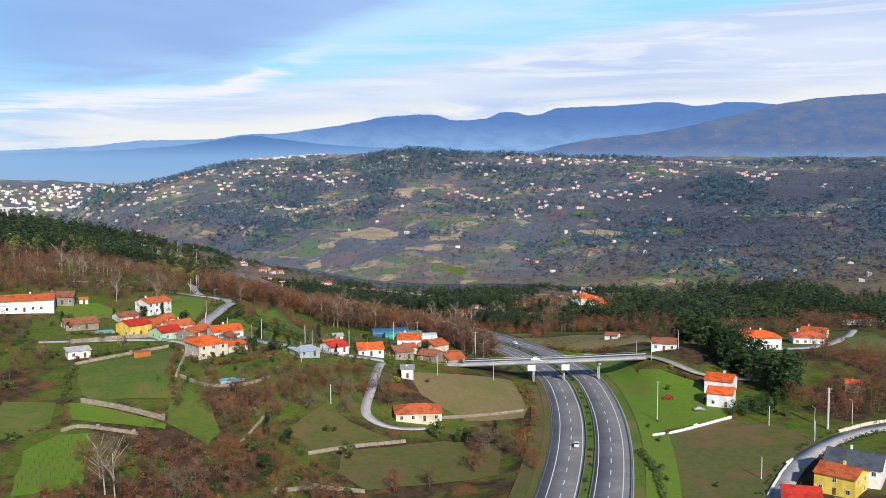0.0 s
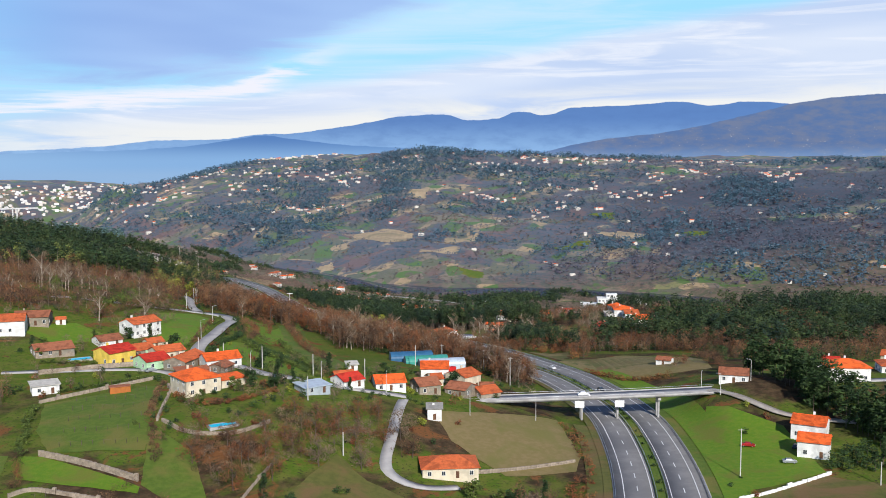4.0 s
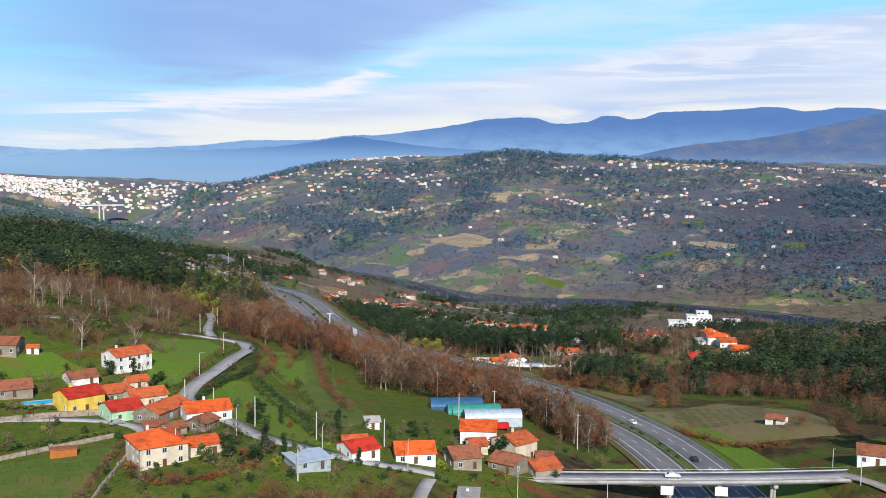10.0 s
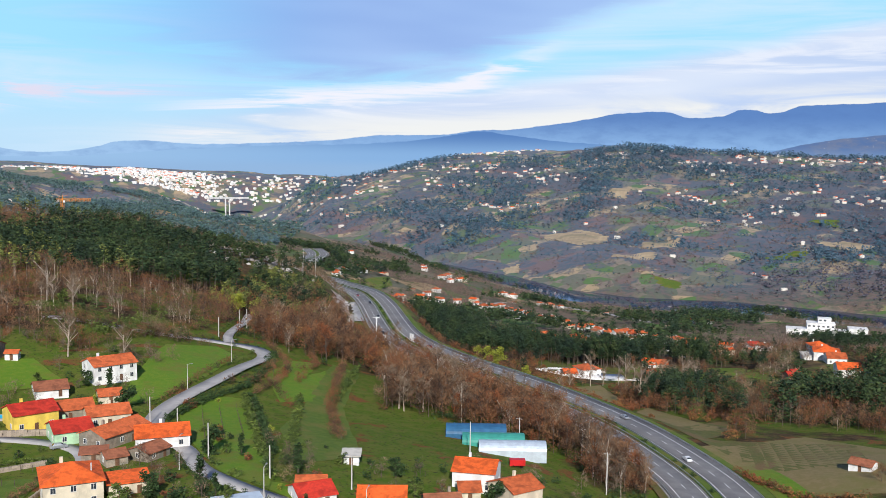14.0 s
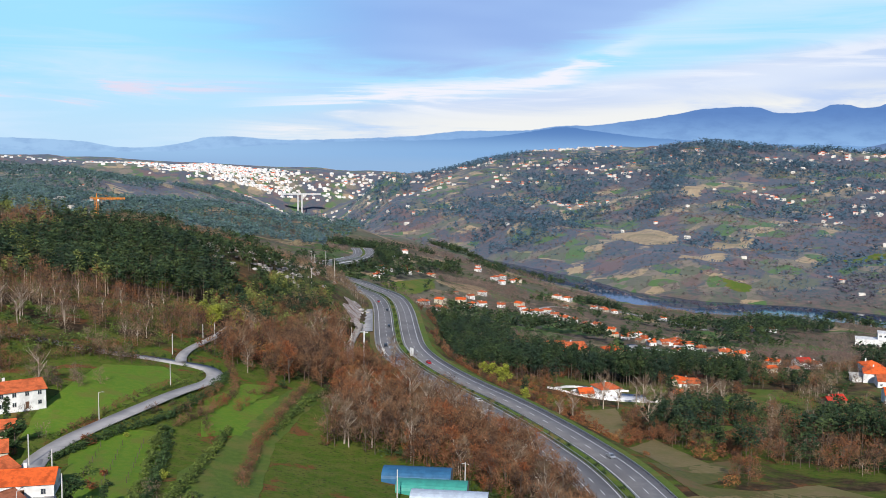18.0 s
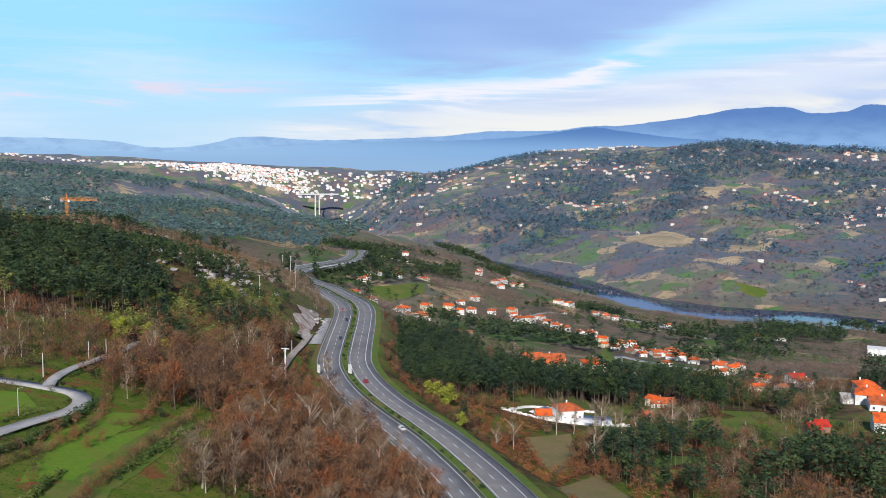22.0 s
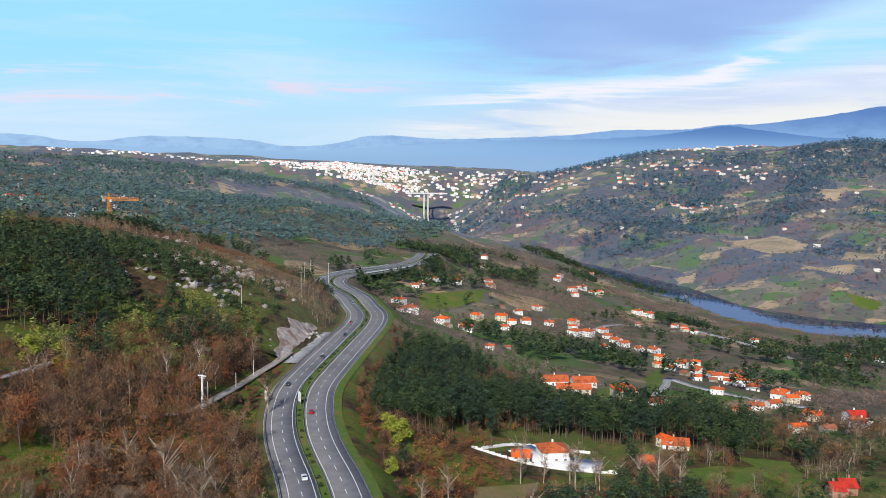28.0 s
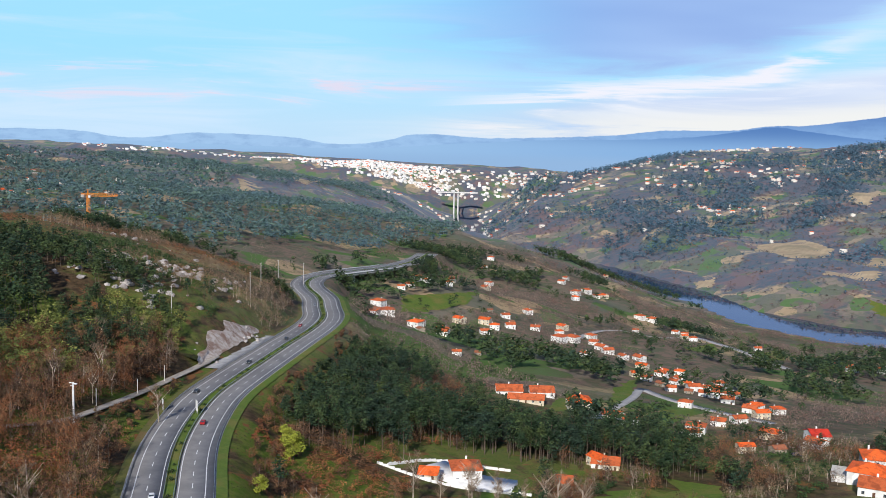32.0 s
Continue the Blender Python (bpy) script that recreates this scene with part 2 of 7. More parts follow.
def material(name, c1, c2=None, scale=0.5, c3=None, scale3=0.06, rough=0.85, bump=0.0, bscale=4.0, random_amount=0.0, island=0.0, metal=0.0, spec=0.3, lo=0.38, hi=0.64, haze_sheen=0.0, rows=0.0):
    """Noise between two colours, a third in large patches, relief, a shift of brightness by object or piece, and a blue
    sheen in place of haze.
    """
    m = bpy.data.materials.new(name)
    m.use_nodes = True
    g = Nodes(m.node_tree)
    co = g.add("TexCoord").outputs["Object"]
    c2 = c2 or tuple(v * 0.75 for v in c1)
    col = g.mix(g.ramp(g.noise(co, scale, 5, 0.6), lo, hi), c1, c2)
    if c3:
        col = g.mix(g.ramp(g.noise(co, scale3, 4, 0.6, 0.5), 0.46, 0.66), col, c3)
    if rows:
        w = g.add("TexWave", {"Vector": co, "Scale": rows, "Distortion": 1.2, "Detail": 1.0})
        col = g.mix(g.math("MULTIPLY", g.ramp(w.outputs[1], 0.55, 0.9), 0.13), col, tuple(v * 0.45 for v in c1))
    if random_amount:
        v = g.math("MULTIPLY_ADD", g.add("ObjectInfo").outputs["Random"], random_amount * 2, 1 - random_amount)
        col = g.add("HueSaturation", {"Value": v, "Color": col}).outputs[0]
    if island:
        v = g.math("MULTIPLY_ADD", g.add("NewGeometry").outputs["Random Per Island"], island * 2, 1 - island)
        col = g.add("HueSaturation", {"Value": v, "Color": col}).outputs[0]
    b = g.add("BsdfPrincipled", {"Base Color": col, "Roughness": rough, "Metallic": metal, "Specular IOR Level": spec, "Sheen Weight": haze_sheen, "Sheen Roughness": 0.6, "Sheen Tint": (0.55, 0.74, 1.0, 1)})
    if bump:
        h = g.add("Bump", {"Strength": 0.6, "Distance": bump, "Height": g.noise(co, bscale, 6, 0.65)})
        g.t.links.new(h.outputs[0], b.inputs["Normal"])
    g.add("OutputMaterial", (b.outputs[0],))
    MATS[name] = m
    return m


material("grass", (0.074, 0.122, 0.010), (0.105, 0.150, 0.016), 0.5, (0.145, 0.14, 0.028), 0.06, bump=0.3, bscale=1.2)
material("grass_bright", (0.095, 0.185, 0.006), (0.13, 0.20, 0.010), 0.6, (0.14, 0.155, 0.02), 0.08, bump=0.3, bscale=1.2)
material("olive_grass", (0.115, 0.112, 0.025), (0.085, 0.092, 0.018), 0.4, (0.155, 0.10, 0.04), 0.06, bump=0.25, bscale=1.2)
material("ploughed", (0.185, 0.145, 0.052), (0.22, 0.165, 0.07), 0.5, (0.16, 0.145, 0.04), 0.06, bump=0.15, bscale=2)
material("tan_field", (0.42, 0.33, 0.21), (0.34, 0.26, 0.17), 0.05, (0.26, 0.22, 0.14), 0.02, rows=0.03)
material("asphalt", (0.185, 0.18, 0.182), (0.225, 0.218, 0.215), 0.25, (0.16, 0.156, 0.16), 0.04, rough=0.9, bump=0.01, bscale=8)
material("lane_asphalt", (0.36, 0.345, 0.335), (0.42, 0.40, 0.385), 0.3, (0.30, 0.29, 0.285), 0.1, rough=0.9)
material("gravel", (0.33, 0.29, 0.25), (0.42, 0.38, 0.33), 0.6, (0.24, 0.20, 0.16), 0.1, bump=0.05)
material("paint_white", (0.75, 0.75, 0.74), (0.60, 0.60, 0.60), 0.8)
material("concrete", (0.42, 0.41, 0.40), (0.34, 0.33, 0.32), 0.4, (0.27, 0.26, 0.25), 0.15, bump=0.01)
material("stone", (0.33, 0.27, 0.21), (0.22, 0.18, 0.14), 0.9, (0.20, 0.19, 0.15), 0.2, bump=0.08, bscale=2, random_amount=0.2)
material("rock", (0.40, 0.37, 0.35), (0.27, 0.24, 0.23), 0.5, (0.20, 0.19, 0.16), 0.15, bump=0.2, bscale=1.5, random_amount=0.2)
for n, c in dict(white=(0.80, 0.79, 0.77), cream=(0.66, 0.58, 0.44), yellow=(0.80, 0.58, 0.10), mint=(0.45, 0.66, 0.42), brickw=(0.38, 0.20, 0.14), far_wall=(0.70, 0.65, 0.58)).items():
    material(n, c, tuple(v * 0.86 for v in c), 0.4, tuple(v * 0.72 for v in c), 0.25, rough=0.8, bump=0.01, bscale=6)
for n, c in dict(orange=(0.80, 0.135, 0.022), terra=(0.56, 0.13, 0.040), red=(0.55, 0.04, 0.020), brick=(0.33, 0.12, 0.06), slate=(0.09, 0.10, 0.12)).items():
    material("roof_" + n, c, tuple(v * 0.78 for v in c), 1.2, tuple(v * 0.55 for v in c), 0.35, rough=0.8, bump=0.06, bscale=5, random_amount=0.12)
material("metal_sheet", (0.55, 0.62, 0.68), (0.45, 0.50, 0.56), 0.5, rough=0.45, metal=0.4)
material("roof_stone", (0.35, 0.33, 0.30))
material("roof_cream", (0.55, 0.52, 0.46))
material("roof_metal", (0.60, 0.68, 0.75), (0.50, 0.56, 0.63), 0.5, rough=0.45, metal=0.3)
material("pale_concrete", (0.62, 0.62, 0.62), (0.52, 0.52, 0.52), 0.4, (0.46, 0.45, 0.44), 0.1)
material("pane", (0.035, 0.045, 0.06), rough=0.15, spec=0.6)
material("frame", (0.70, 0.69, 0.66))
material("door_wood", (0.16, 0.085, 0.045), (0.10, 0.05, 0.03))
material("shutter", (0.10, 0.16, 0.12), random_amount=0.5)
material("bark", (0.075, 0.055, 0.042), (0.125, 0.095, 0.075), 1.5)
material("pale_bark", (0.42, 0.36, 0.29), (0.28, 0.22, 0.17), 1.5)
material("twigs", (0.050, 0.030, 0.020), (0.205, 0.112, 0.056), 0.16, (0.190, 0.076, 0.030), 0.05, island=0.3, lo=0.42, hi=0.58)
material("twigs_grey", (0.20, 0.142, 0.095), (0.10, 0.072, 0.052), 0.14, (0.23, 0.155, 0.085), 0.06, island=0.3, lo=0.42, hi=0.58)
material("valley_twigs", (0.100, 0.074, 0.064), (0.205, 0.152, 0.122), 0.05, (0.160, 0.098, 0.076), 0.012, island=0.35)
# purplish twigs; the blue sheen imitates haze over the slope
material("east_wood", (0.075, 0.058, 0.080), (0.046, 0.055, 0.076), 0.02, (0.10, 0.060, 0.060), 0.005, island=0.35, haze_sheen=0.20)
material("russet", (0.20, 0.066, 0.024), (0.105, 0.054, 0.027), 0.14, (0.25, 0.125, 0.038), 0.06, island=0.4, lo=0.42, hi=0.58)
material("pine_leaf", (0.020, 0.042, 0.017), (0.056, 0.080, 0.024), 0.11, (0.018, 0.036, 0.022), 0.03, island=0.5, lo=0.42, hi=0.6)
# pines of the ridge, lightened and blued in colour to imitate haze
material("ridge_pine", (0.046, 0.092, 0.078), (0.085, 0.130, 0.095), 0.05, (0.046, 0.090, 0.100), 0.012, island=0.5, haze_sheen=0.24)
material("raw_rock", (0.52, 0.46, 0.41), (0.36, 0.29, 0.24), 0.35, (0.24, 0.15, 0.11), 0.12, bump=0.6, bscale=0.8)
material("leaf", (0.065, 0.095, 0.018), (0.12, 0.155, 0.026), 0.12, (0.05, 0.08, 0.02), 0.05, island=0.5)
material("acacia", (0.13, 0.155, 0.035), (0.21, 0.215, 0.05), 0.14, (0.08, 0.11, 0.03), 0.05, island=0.45)
material("dark_leaf", (0.026, 0.052, 0.015), (0.046, 0.078, 0.020), 0.2, island=0.5)
material("lime_leaf", (0.27, 0.29, 0.03), (0.19, 0.22, 0.03), 0.2, island=0.4)
# far growth: distance haze painted in as a blue tint and blue sheen
material("far_wood", (0.125, 0.098, 0.112), (0.085, 0.098, 0.120), 0.012, (0.140, 0.090, 0.090), 0.0045, island=0.35, haze_sheen=0.25)
material("far_scrub", (0.165, 0.105, 0.082), (0.115, 0.105, 0.070), 0.015, (0.21, 0.115, 0.085), 0.005, island=0.35, haze_sheen=0.20)
material("bank_wood", (0.125, 0.085, 0.075), (0.085, 0.080, 0.075), 0.02, (0.15, 0.085, 0.06), 0.006, island=0.35, haze_sheen=0.22)
material("far_pine", (0.034, 0.078, 0.112), (0.052, 0.100, 0.135), 0.02, island=0.35, haze_sheen=0.28)
material("water_pool", (0.01, 0.48, 0.74), (0.02, 0.54, 0.78), 1.0, rough=0.3, spec=0.15)
material("steel", (0.50, 0.51, 0.53), rough=0.4, metal=0.8)
material("pole_grey", (0.55, 0.53, 0.50), (0.46, 0.44, 0.42), 1.0)
material("crane_paint", (0.75, 0.26, 0.02))
material("red_paint", (0.55, 0.02, 0.02), rough=0.4)
material("blue_sheet", (0.03, 0.10, 0.20), (0.04, 0.13, 0.25), 0.5, rough=0.5)
material("green_sheet", (0.06, 0.30, 0.24), (0.05, 0.24, 0.20), 0.5, rough=0.5)
material("timber", (0.42, 0.14, 0.03), (0.34, 0.12, 0.03), 1.0)
material("tyre", (0.02, 0.02, 0.02))
material("car_white", (0.75, 0.75, 0.76), rough=0.3, spec=0.5)
material("car_dark", (0.03, 0.035, 0.045), rough=0.25, spec=0.5)
material("car_red", (0.35, 0.02, 0.02), rough=0.25, spec=0.5)
material("car_silver", (0.45, 0.47, 0.50), rough=0.3, metal=0.5)


def water_material():
    m = bpy.data.materials.new("river_water")
    m.use_nodes = True
    g = Nodes(m.node_tree)
    co = g.add("TexCoord").outputs["Object"]
    h = g.add("Bump", {"Strength": 0.05, "Distance": 0.1, "Height": g.noise(co, 0.15, 3)})
    b = g.add("BsdfPrincipled", {"Base Color": (0.012, 0.03, 0.075, 1), "Roughness": 0.03, "Normal": h.outputs[0]})
    g.add("OutputMaterial", (b.outputs[0],))
    MATS["river_water"] = m


water_material()


def ground_material():
    """Grass, leaf litter with woodland shade in its colour, and scrub near; walled fields, terraces and bare woods,
    tinted with haze, on the far slopes.
    """
    m = bpy.data.materials.new("land")
    m.use_nodes = True
    g = Nodes(m.node_tree)
    co = g.add("TexCoord").outputs["Object"]
    sep = g.add("SeparateXYZ", (co,))
    n1 = g.noise(co, 0.03, 5, 0.6, 0.4)
    n2 = g.noise(co, 0.25, 5, 0.65)
    # leaf litter, its brown deepened to stand in for shade under trees
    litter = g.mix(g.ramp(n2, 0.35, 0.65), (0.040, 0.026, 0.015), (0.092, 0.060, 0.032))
    grass = g.mix(g.ramp(n2, 0.38, 0.62), (0.075, 0.122, 0.012), (0.118, 0.132, 0.024))
    apart = g.add("VectorMath", {0: co, 1: (-95.0, 470.0, 165.0)})
    apart.operation = "DISTANCE"
    meadow = g.ramp(g.math("ADD", apart.outputs["Value"], g.math("MULTIPLY", n1, 60.0)), 165.0, 95.0)
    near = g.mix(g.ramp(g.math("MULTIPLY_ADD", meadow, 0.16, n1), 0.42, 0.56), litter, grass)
    near = g.mix(g.ramp(g.noise(co, 0.07, 5, 0.65, 0.6), 0.56, 0.64), near, (0.17, 0.075, 0.028))
    near = g.mix(g.ramp(g.noise(co, 1.1, 4, 0.6), 0.55, 0.68), near, (0.04, 0.042, 0.018))
    shift = g.add("VectorMath", {0: g.add("TexNoise", {"Vector": co, "Scale": 0.008, "Detail": 4.0}).outputs[1], 1: (60.0, 60.0, 60.0), 2: co})
    shift.operation = "MULTIPLY_ADD"
    cells = g.add("TexVoronoi", {"Vector": shift.outputs[0], "Scale": 0.024})
    tone = g.add("SeparateColor", (cells.outputs["Color"],))
    fine = g.noise(co, 0.09, 5, 0.7)
    field = g.mix(g.ramp(tone.outputs[0], 0.2, 0.8), (0.115, 0.122, 0.085), (0.205, 0.165, 0.125))
    field = g.mix(g.ramp(tone.outputs[1], 0.60, 0.70), field, (0.085, 0.150, 0.040))
    field = g.mix(g.ramp(tone.outputs[2], 0.76, 0.84), field, (0.36, 0.265, 0.155))
    steps = g.add("TexWave", {"Vector": g.add("CombineXYZ", (0.0, 0.0, sep.outputs[2])).outputs[0], "Scale": 0.06, "Distortion": 1.5, "Detail": 2.0})
    field = g.mix(g.math("MULTIPLY", g.ramp(steps.outputs[1], 0.66, 0.9), 0.6), field, (0.11, 0.10, 0.07))
    field = g.mix(g.math("MULTIPLY", g.ramp(fine, 0.5, 0.62), 0.6), field, (0.095, 0.11, 0.055))
    # ground of the far woods: blue of distance haze mixed into its brown
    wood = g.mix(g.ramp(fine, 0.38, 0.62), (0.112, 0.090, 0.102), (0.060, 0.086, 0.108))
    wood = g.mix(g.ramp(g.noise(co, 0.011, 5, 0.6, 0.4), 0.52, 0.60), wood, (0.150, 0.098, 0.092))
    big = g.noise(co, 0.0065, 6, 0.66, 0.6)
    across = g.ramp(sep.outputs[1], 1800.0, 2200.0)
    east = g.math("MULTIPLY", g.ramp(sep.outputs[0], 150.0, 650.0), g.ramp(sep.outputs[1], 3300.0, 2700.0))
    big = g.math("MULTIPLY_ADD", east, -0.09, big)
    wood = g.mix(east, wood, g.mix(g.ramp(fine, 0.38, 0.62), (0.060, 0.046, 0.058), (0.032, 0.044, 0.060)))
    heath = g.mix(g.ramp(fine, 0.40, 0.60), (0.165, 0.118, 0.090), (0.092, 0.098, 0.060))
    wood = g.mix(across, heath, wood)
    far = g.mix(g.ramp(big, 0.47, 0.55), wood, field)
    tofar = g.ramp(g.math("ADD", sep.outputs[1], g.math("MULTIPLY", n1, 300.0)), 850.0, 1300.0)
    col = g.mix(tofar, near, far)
    # blue sheen laid over the slopes across the river in place of haze
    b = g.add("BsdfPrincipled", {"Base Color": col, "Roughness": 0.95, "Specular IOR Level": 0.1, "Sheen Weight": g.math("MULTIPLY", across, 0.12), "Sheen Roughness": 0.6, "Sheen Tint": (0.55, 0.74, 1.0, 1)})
    h = g.add("Bump", {"Strength": 0.7, "Distance": 0.5, "Height": g.noise(co, 0.6, 6, 0.7)})
    g.t.links.new(h.outputs[0], b.inputs["Normal"])
    g.add("OutputMaterial", (b.outputs[0],))
    MATS["land"] = m


ground_material()
# ---- land ----
# the motorway's middle line, and how it falls towards the valley
MOTORWAY = [(0, 120), (28, 220), (41, 274), (50.4, 326), (55.5, 373), (56.5, 430), (46, 488), (35, 518), (17, 557), (0, 583), (-15, 604), (-38, 634), (-68, 667),
            (-87, 691), (-105, 717), (-121, 744), (-136, 780), (-149, 812), (-165, 852), (-189, 908), (-210, 945), (-234, 974), (-266, 1017), (-314, 1063),
            (-345, 1105), (-365, 1152), (-371, 1215), (-370, 1260), (-385, 1330), (-420, 1420), (-462, 1509)]
FALL = ((200, 417, 712, 850, 1000, 1280, 1509, 2498), (160, 158, 147, 145, 139, 126, 112, 70))
RIVER = ((-2600, -1820, -907, -781, -500, -260, -150, -20, 130, 280, 430, 520, 900, 2500), (4900, 4150, 2530, 2510, 2310, 2090, 1945, 1880, 1885, 1840, 1765, 1675, 1460, 1170))
# the line that the southern slopes follow, away from the water
SLOPE_FOOT = ((-2600, -1820, -907, -781, -500, -260, -150, -20, 280, 430, 520, 900, 2500), (4900, 4150, 2530, 2510, 2300, 2070, 1915, 1845, 1815, 1755, 1675, 1460, 1170))
# smooth rises and hollows: x, y, spread, height
KNOLLS = [
    (-1280, 3550, 140, 37.2), (300, 900, 140, 25.8), (30, 220, 140, -13.1), (5, 665, 80, -6.1), (-1160, 2500, 140, -16.4), (-295, 1135, 80, -8.6),
    (300, 400, 140, 11.4), (50, 490, 45, -4.8), (-385, 1330, 80, 11.7), (-405, 1480, 45, -20.1), (-120, 745, 45, -2.6), (-100, 1400, 140, -8.1),
    (-300, 200, 140, -4.0), (-1500, 3600, 140, 13.4), (-210, 550, 80, 14.7), (-400, 760, 140, 15.3), (-80, 360, 45, 8.1), (-460, 1510, 45, 11.6),
    (-420, 1420, 45, 10.0), (150, 450, 45, 5.8), (-540, 1040, 140, -9.1), (130, 895, 80, 6.3), (-15, 775, 80, -7.1), (-230, 840, 45, 4.7),
    (-335, 930, 85, 15.0), (-235, 800, 40, 8.0), (-400, 830, 70, 6.0), (-63, 722, 35, 3.5), (101, 430, 22, 7.5), (95, 507, 30, 4.0),
]
# the shelf that the village stands on
VILLAGE_RISE = [
    (-190, 372, 26, 0.8), (-190, 404, 26, 1.0), (-190, 436, 26, 0.7), (-190, 468, 26, 1.6), (-190, 500, 26, 1.0), (-158, 372, 26, 0.7), (-158, 404, 26, 0.9), (-158, 436, 26, 1.0),
    (-158, 468, 26, 0.5), (-158, 500, 26, 1.5), (-126, 372, 26, 0.9), (-126, 404, 26, 0.5), (-126, 436, 26, 2.1), (-126, 500, 26, 2.1), (-94, 372, 26, 0.7), (-94, 436, 26, 2.7),
    (-94, 468, 26, 1.5), (-94, 500, 26, 1.3), (-62, 372, 26, 3.1), (-62, 404, 26, 4.2), (-62, 436, 26, 2.5), (-62, 468, 26, 1.1), (-30, 340, 26, -0.5), (-30, 372, 26, 0.9),
    (-30, 404, 26, 1.6), (-30, 436, 26, 1.7), (-30, 468, 26, 2.8), (2, 340, 26, -1.0), (2, 372, 26, 0.6), (2, 404, 26, 2.6), (2, 436, 26, 2.4), (2, 468, 26, 2.5),
    (34, 340, 26, -0.8), (34, 372, 26, -0.5), (34, 404, 26, 1.0), (34, 436, 26, -1.6), (34, 468, 26, -1.3), (34, 500, 26, -0.8),
]
HILLS = [
    (-1160, 2500, 800, 43.0), (-2800, 3900, 800, 62.2), (-400, 760, 450, 23.0), (-760, 3550, 450, 44.5), (-1200, 1500, 250, 70.4), (1500, 2500, 450, 43.1),
    (-2000, 4700, 250, 54.7), (-1890, 2030, 450, 30.9), (-3190, 3430, 250, 39.5), (-10, 3560, 250, 32.6), (1180, 3550, 250, -30.6), (-2400, 3000, 450, 25.9),
    (1500, 1800, 250, 23.2), (40, 1110, 250, -5.0), (-1700, 3900, 250, -21.2), (-2000, 1200, 250, 17.4), (-165, 2525, 250, -6.8), (-1655, 2960, 250, -7.8),
    (-1705, 2485, 250, 24.8), (-1025, 3550, 250, 35.1), (-900, 1900, 250, 19.4), (835, 3550, 250, 9.4), (-750, 1145, 250, 18.3), (-2310, 4170, 250, -8.6),
]


def smooth_line(pts, step=3.0, rounds=3):
    p = np.array(pts, float)
    for _ in range(rounds):
        q = np.empty((2 * len(p) - 2, 2))
        q[0::2], q[1::2] = p[:-1] * 0.75 + p[1:] * 0.25, p[:-1] * 0.25 + p[1:] * 0.75
        p = np.vstack([p[:1], q, p[-1:]])
    s = np.r_[0, np.cumsum(np.hypot(*np.diff(p, axis=0).T))]
    k = np.linspace(0, s[-1], max(2, int(s[-1] / step) + 1))
    return np.stack([np.interp(k, s, p[:, 0]), np.interp(k, s, p[:, 1])], 1)


ROAD_LINE = smooth_line(MOTORWAY, 4.0, 2)


def road_z(y):
    return np.interp(y, *FALL)


def near_line(x, y, line, reach):
    """Distance to a line and the index of its nearest point, for places within reach."""
    x, y = np.asarray(x, float), np.asarray(y, float)
    d, k = np.full(x.shape, 1e9), np.zeros(x.shape, int)
    for i, p in enumerate(line):
        m = (np.abs(x - p[0]) < reach) & (np.abs(y - p[1]) < reach)
        if m.any():
            dd = np.hypot(x[m] - p[0], y[m] - p[1])
            old = d[m]
            k[m] = np.where(dd < old, i, k[m])
            d[m] = np.minimum(old, dd)
    return d, k


def height(x, y):
    x, y = np.asarray(x, float), np.asarray(y, float)
    s = (y - np.interp(x, *RIVER)) * np.interp(x, [-1100, -800], [0.5, 0.9])
    foot = (y - np.interp(x, *SLOPE_FOOT)) * np.interp(x, [-1100, -800], [0.5, 0.9])
    k = np.clip((-s - 150) / 350, 0, 1)
    south = np.interp(-(s * (1 - k) + foot * k), [0, 40, 54, 66, 130, 270, 500, 800, 1000, 1200, 1500, 2600], [-8, -6, 0.5, 1.5, 5, 22, 60, 88, 120, 146, 164, 166])
    north = np.interp(s, [0, 40, 54, 66, 160, 600, 1100, 1600, 3000], [-8, -6, 0.5, 3, 14, 72, 150, 225, 235])
    z = np.where(s < 0, south, north)
    bed = np.clip((np.abs(s) - 70) / 170, 0, 1)
    for a, b, r, h in KNOLLS + VILLAGE_RISE + HILLS:
        z = z + bed * h * np.exp(-((x - a) ** 2 + (y - b) ** 2) / (2 * r * r))
    z = z + np.interp(x, [-2000, -1000], [-55, 0]) * (1 - bed)
    # the broad shelf that the town stands on
    az, r = np.degrees(np.arctan2(-x, y)), np.hypot(x, y)
    start = np.interp(az, [24, 30], [4400, 3950])
    t = np.clip((r - start) / (4740 - start), 0, 1)
    shelf = t * t * (3 - 2 * t) * np.interp(az, [8, 14, 20, 24.7, 29, 35, 43, 50, 60], [0, 90, 120, 130, 147, 165, 195, 205, 205])
    z = np.where((t > 0) & (az > 8) & (y > 0), np.maximum(z * (1 - t), shelf), z)
    d, k = near_line(x, y, ROAD_LINE, 40)
    w = np.clip((34 - d) / 18, 0, 1)
    w = w * w * (3 - 2 * w) * np.where(y < 1230, np.clip((1180 - y) / 40, 0, 1), np.clip((y - 1285) / 20, 0, 1))
    z = z + (road_z(ROAD_LINE[k, 1]) - 0.35 - z) * w
    # rough relief of the slopes away from the road and the river
    far = np.clip((y - 900) / 900, 0, 1) * (1 - w) * np.clip((np.abs(s) - 60) / 200, 0, 1)
    z = z + far * (10 * np.sin(x / 97 + 1.3 * np.sin(y / 133)) * np.sin(y / 121 + x / 310) + 4 * np.sin(x / 41 + y / 57) * np.sin(y / 38 + 2 * np.sin(x / 83)) + 2 * np.sin(x / 17 + y / 23))
    return z


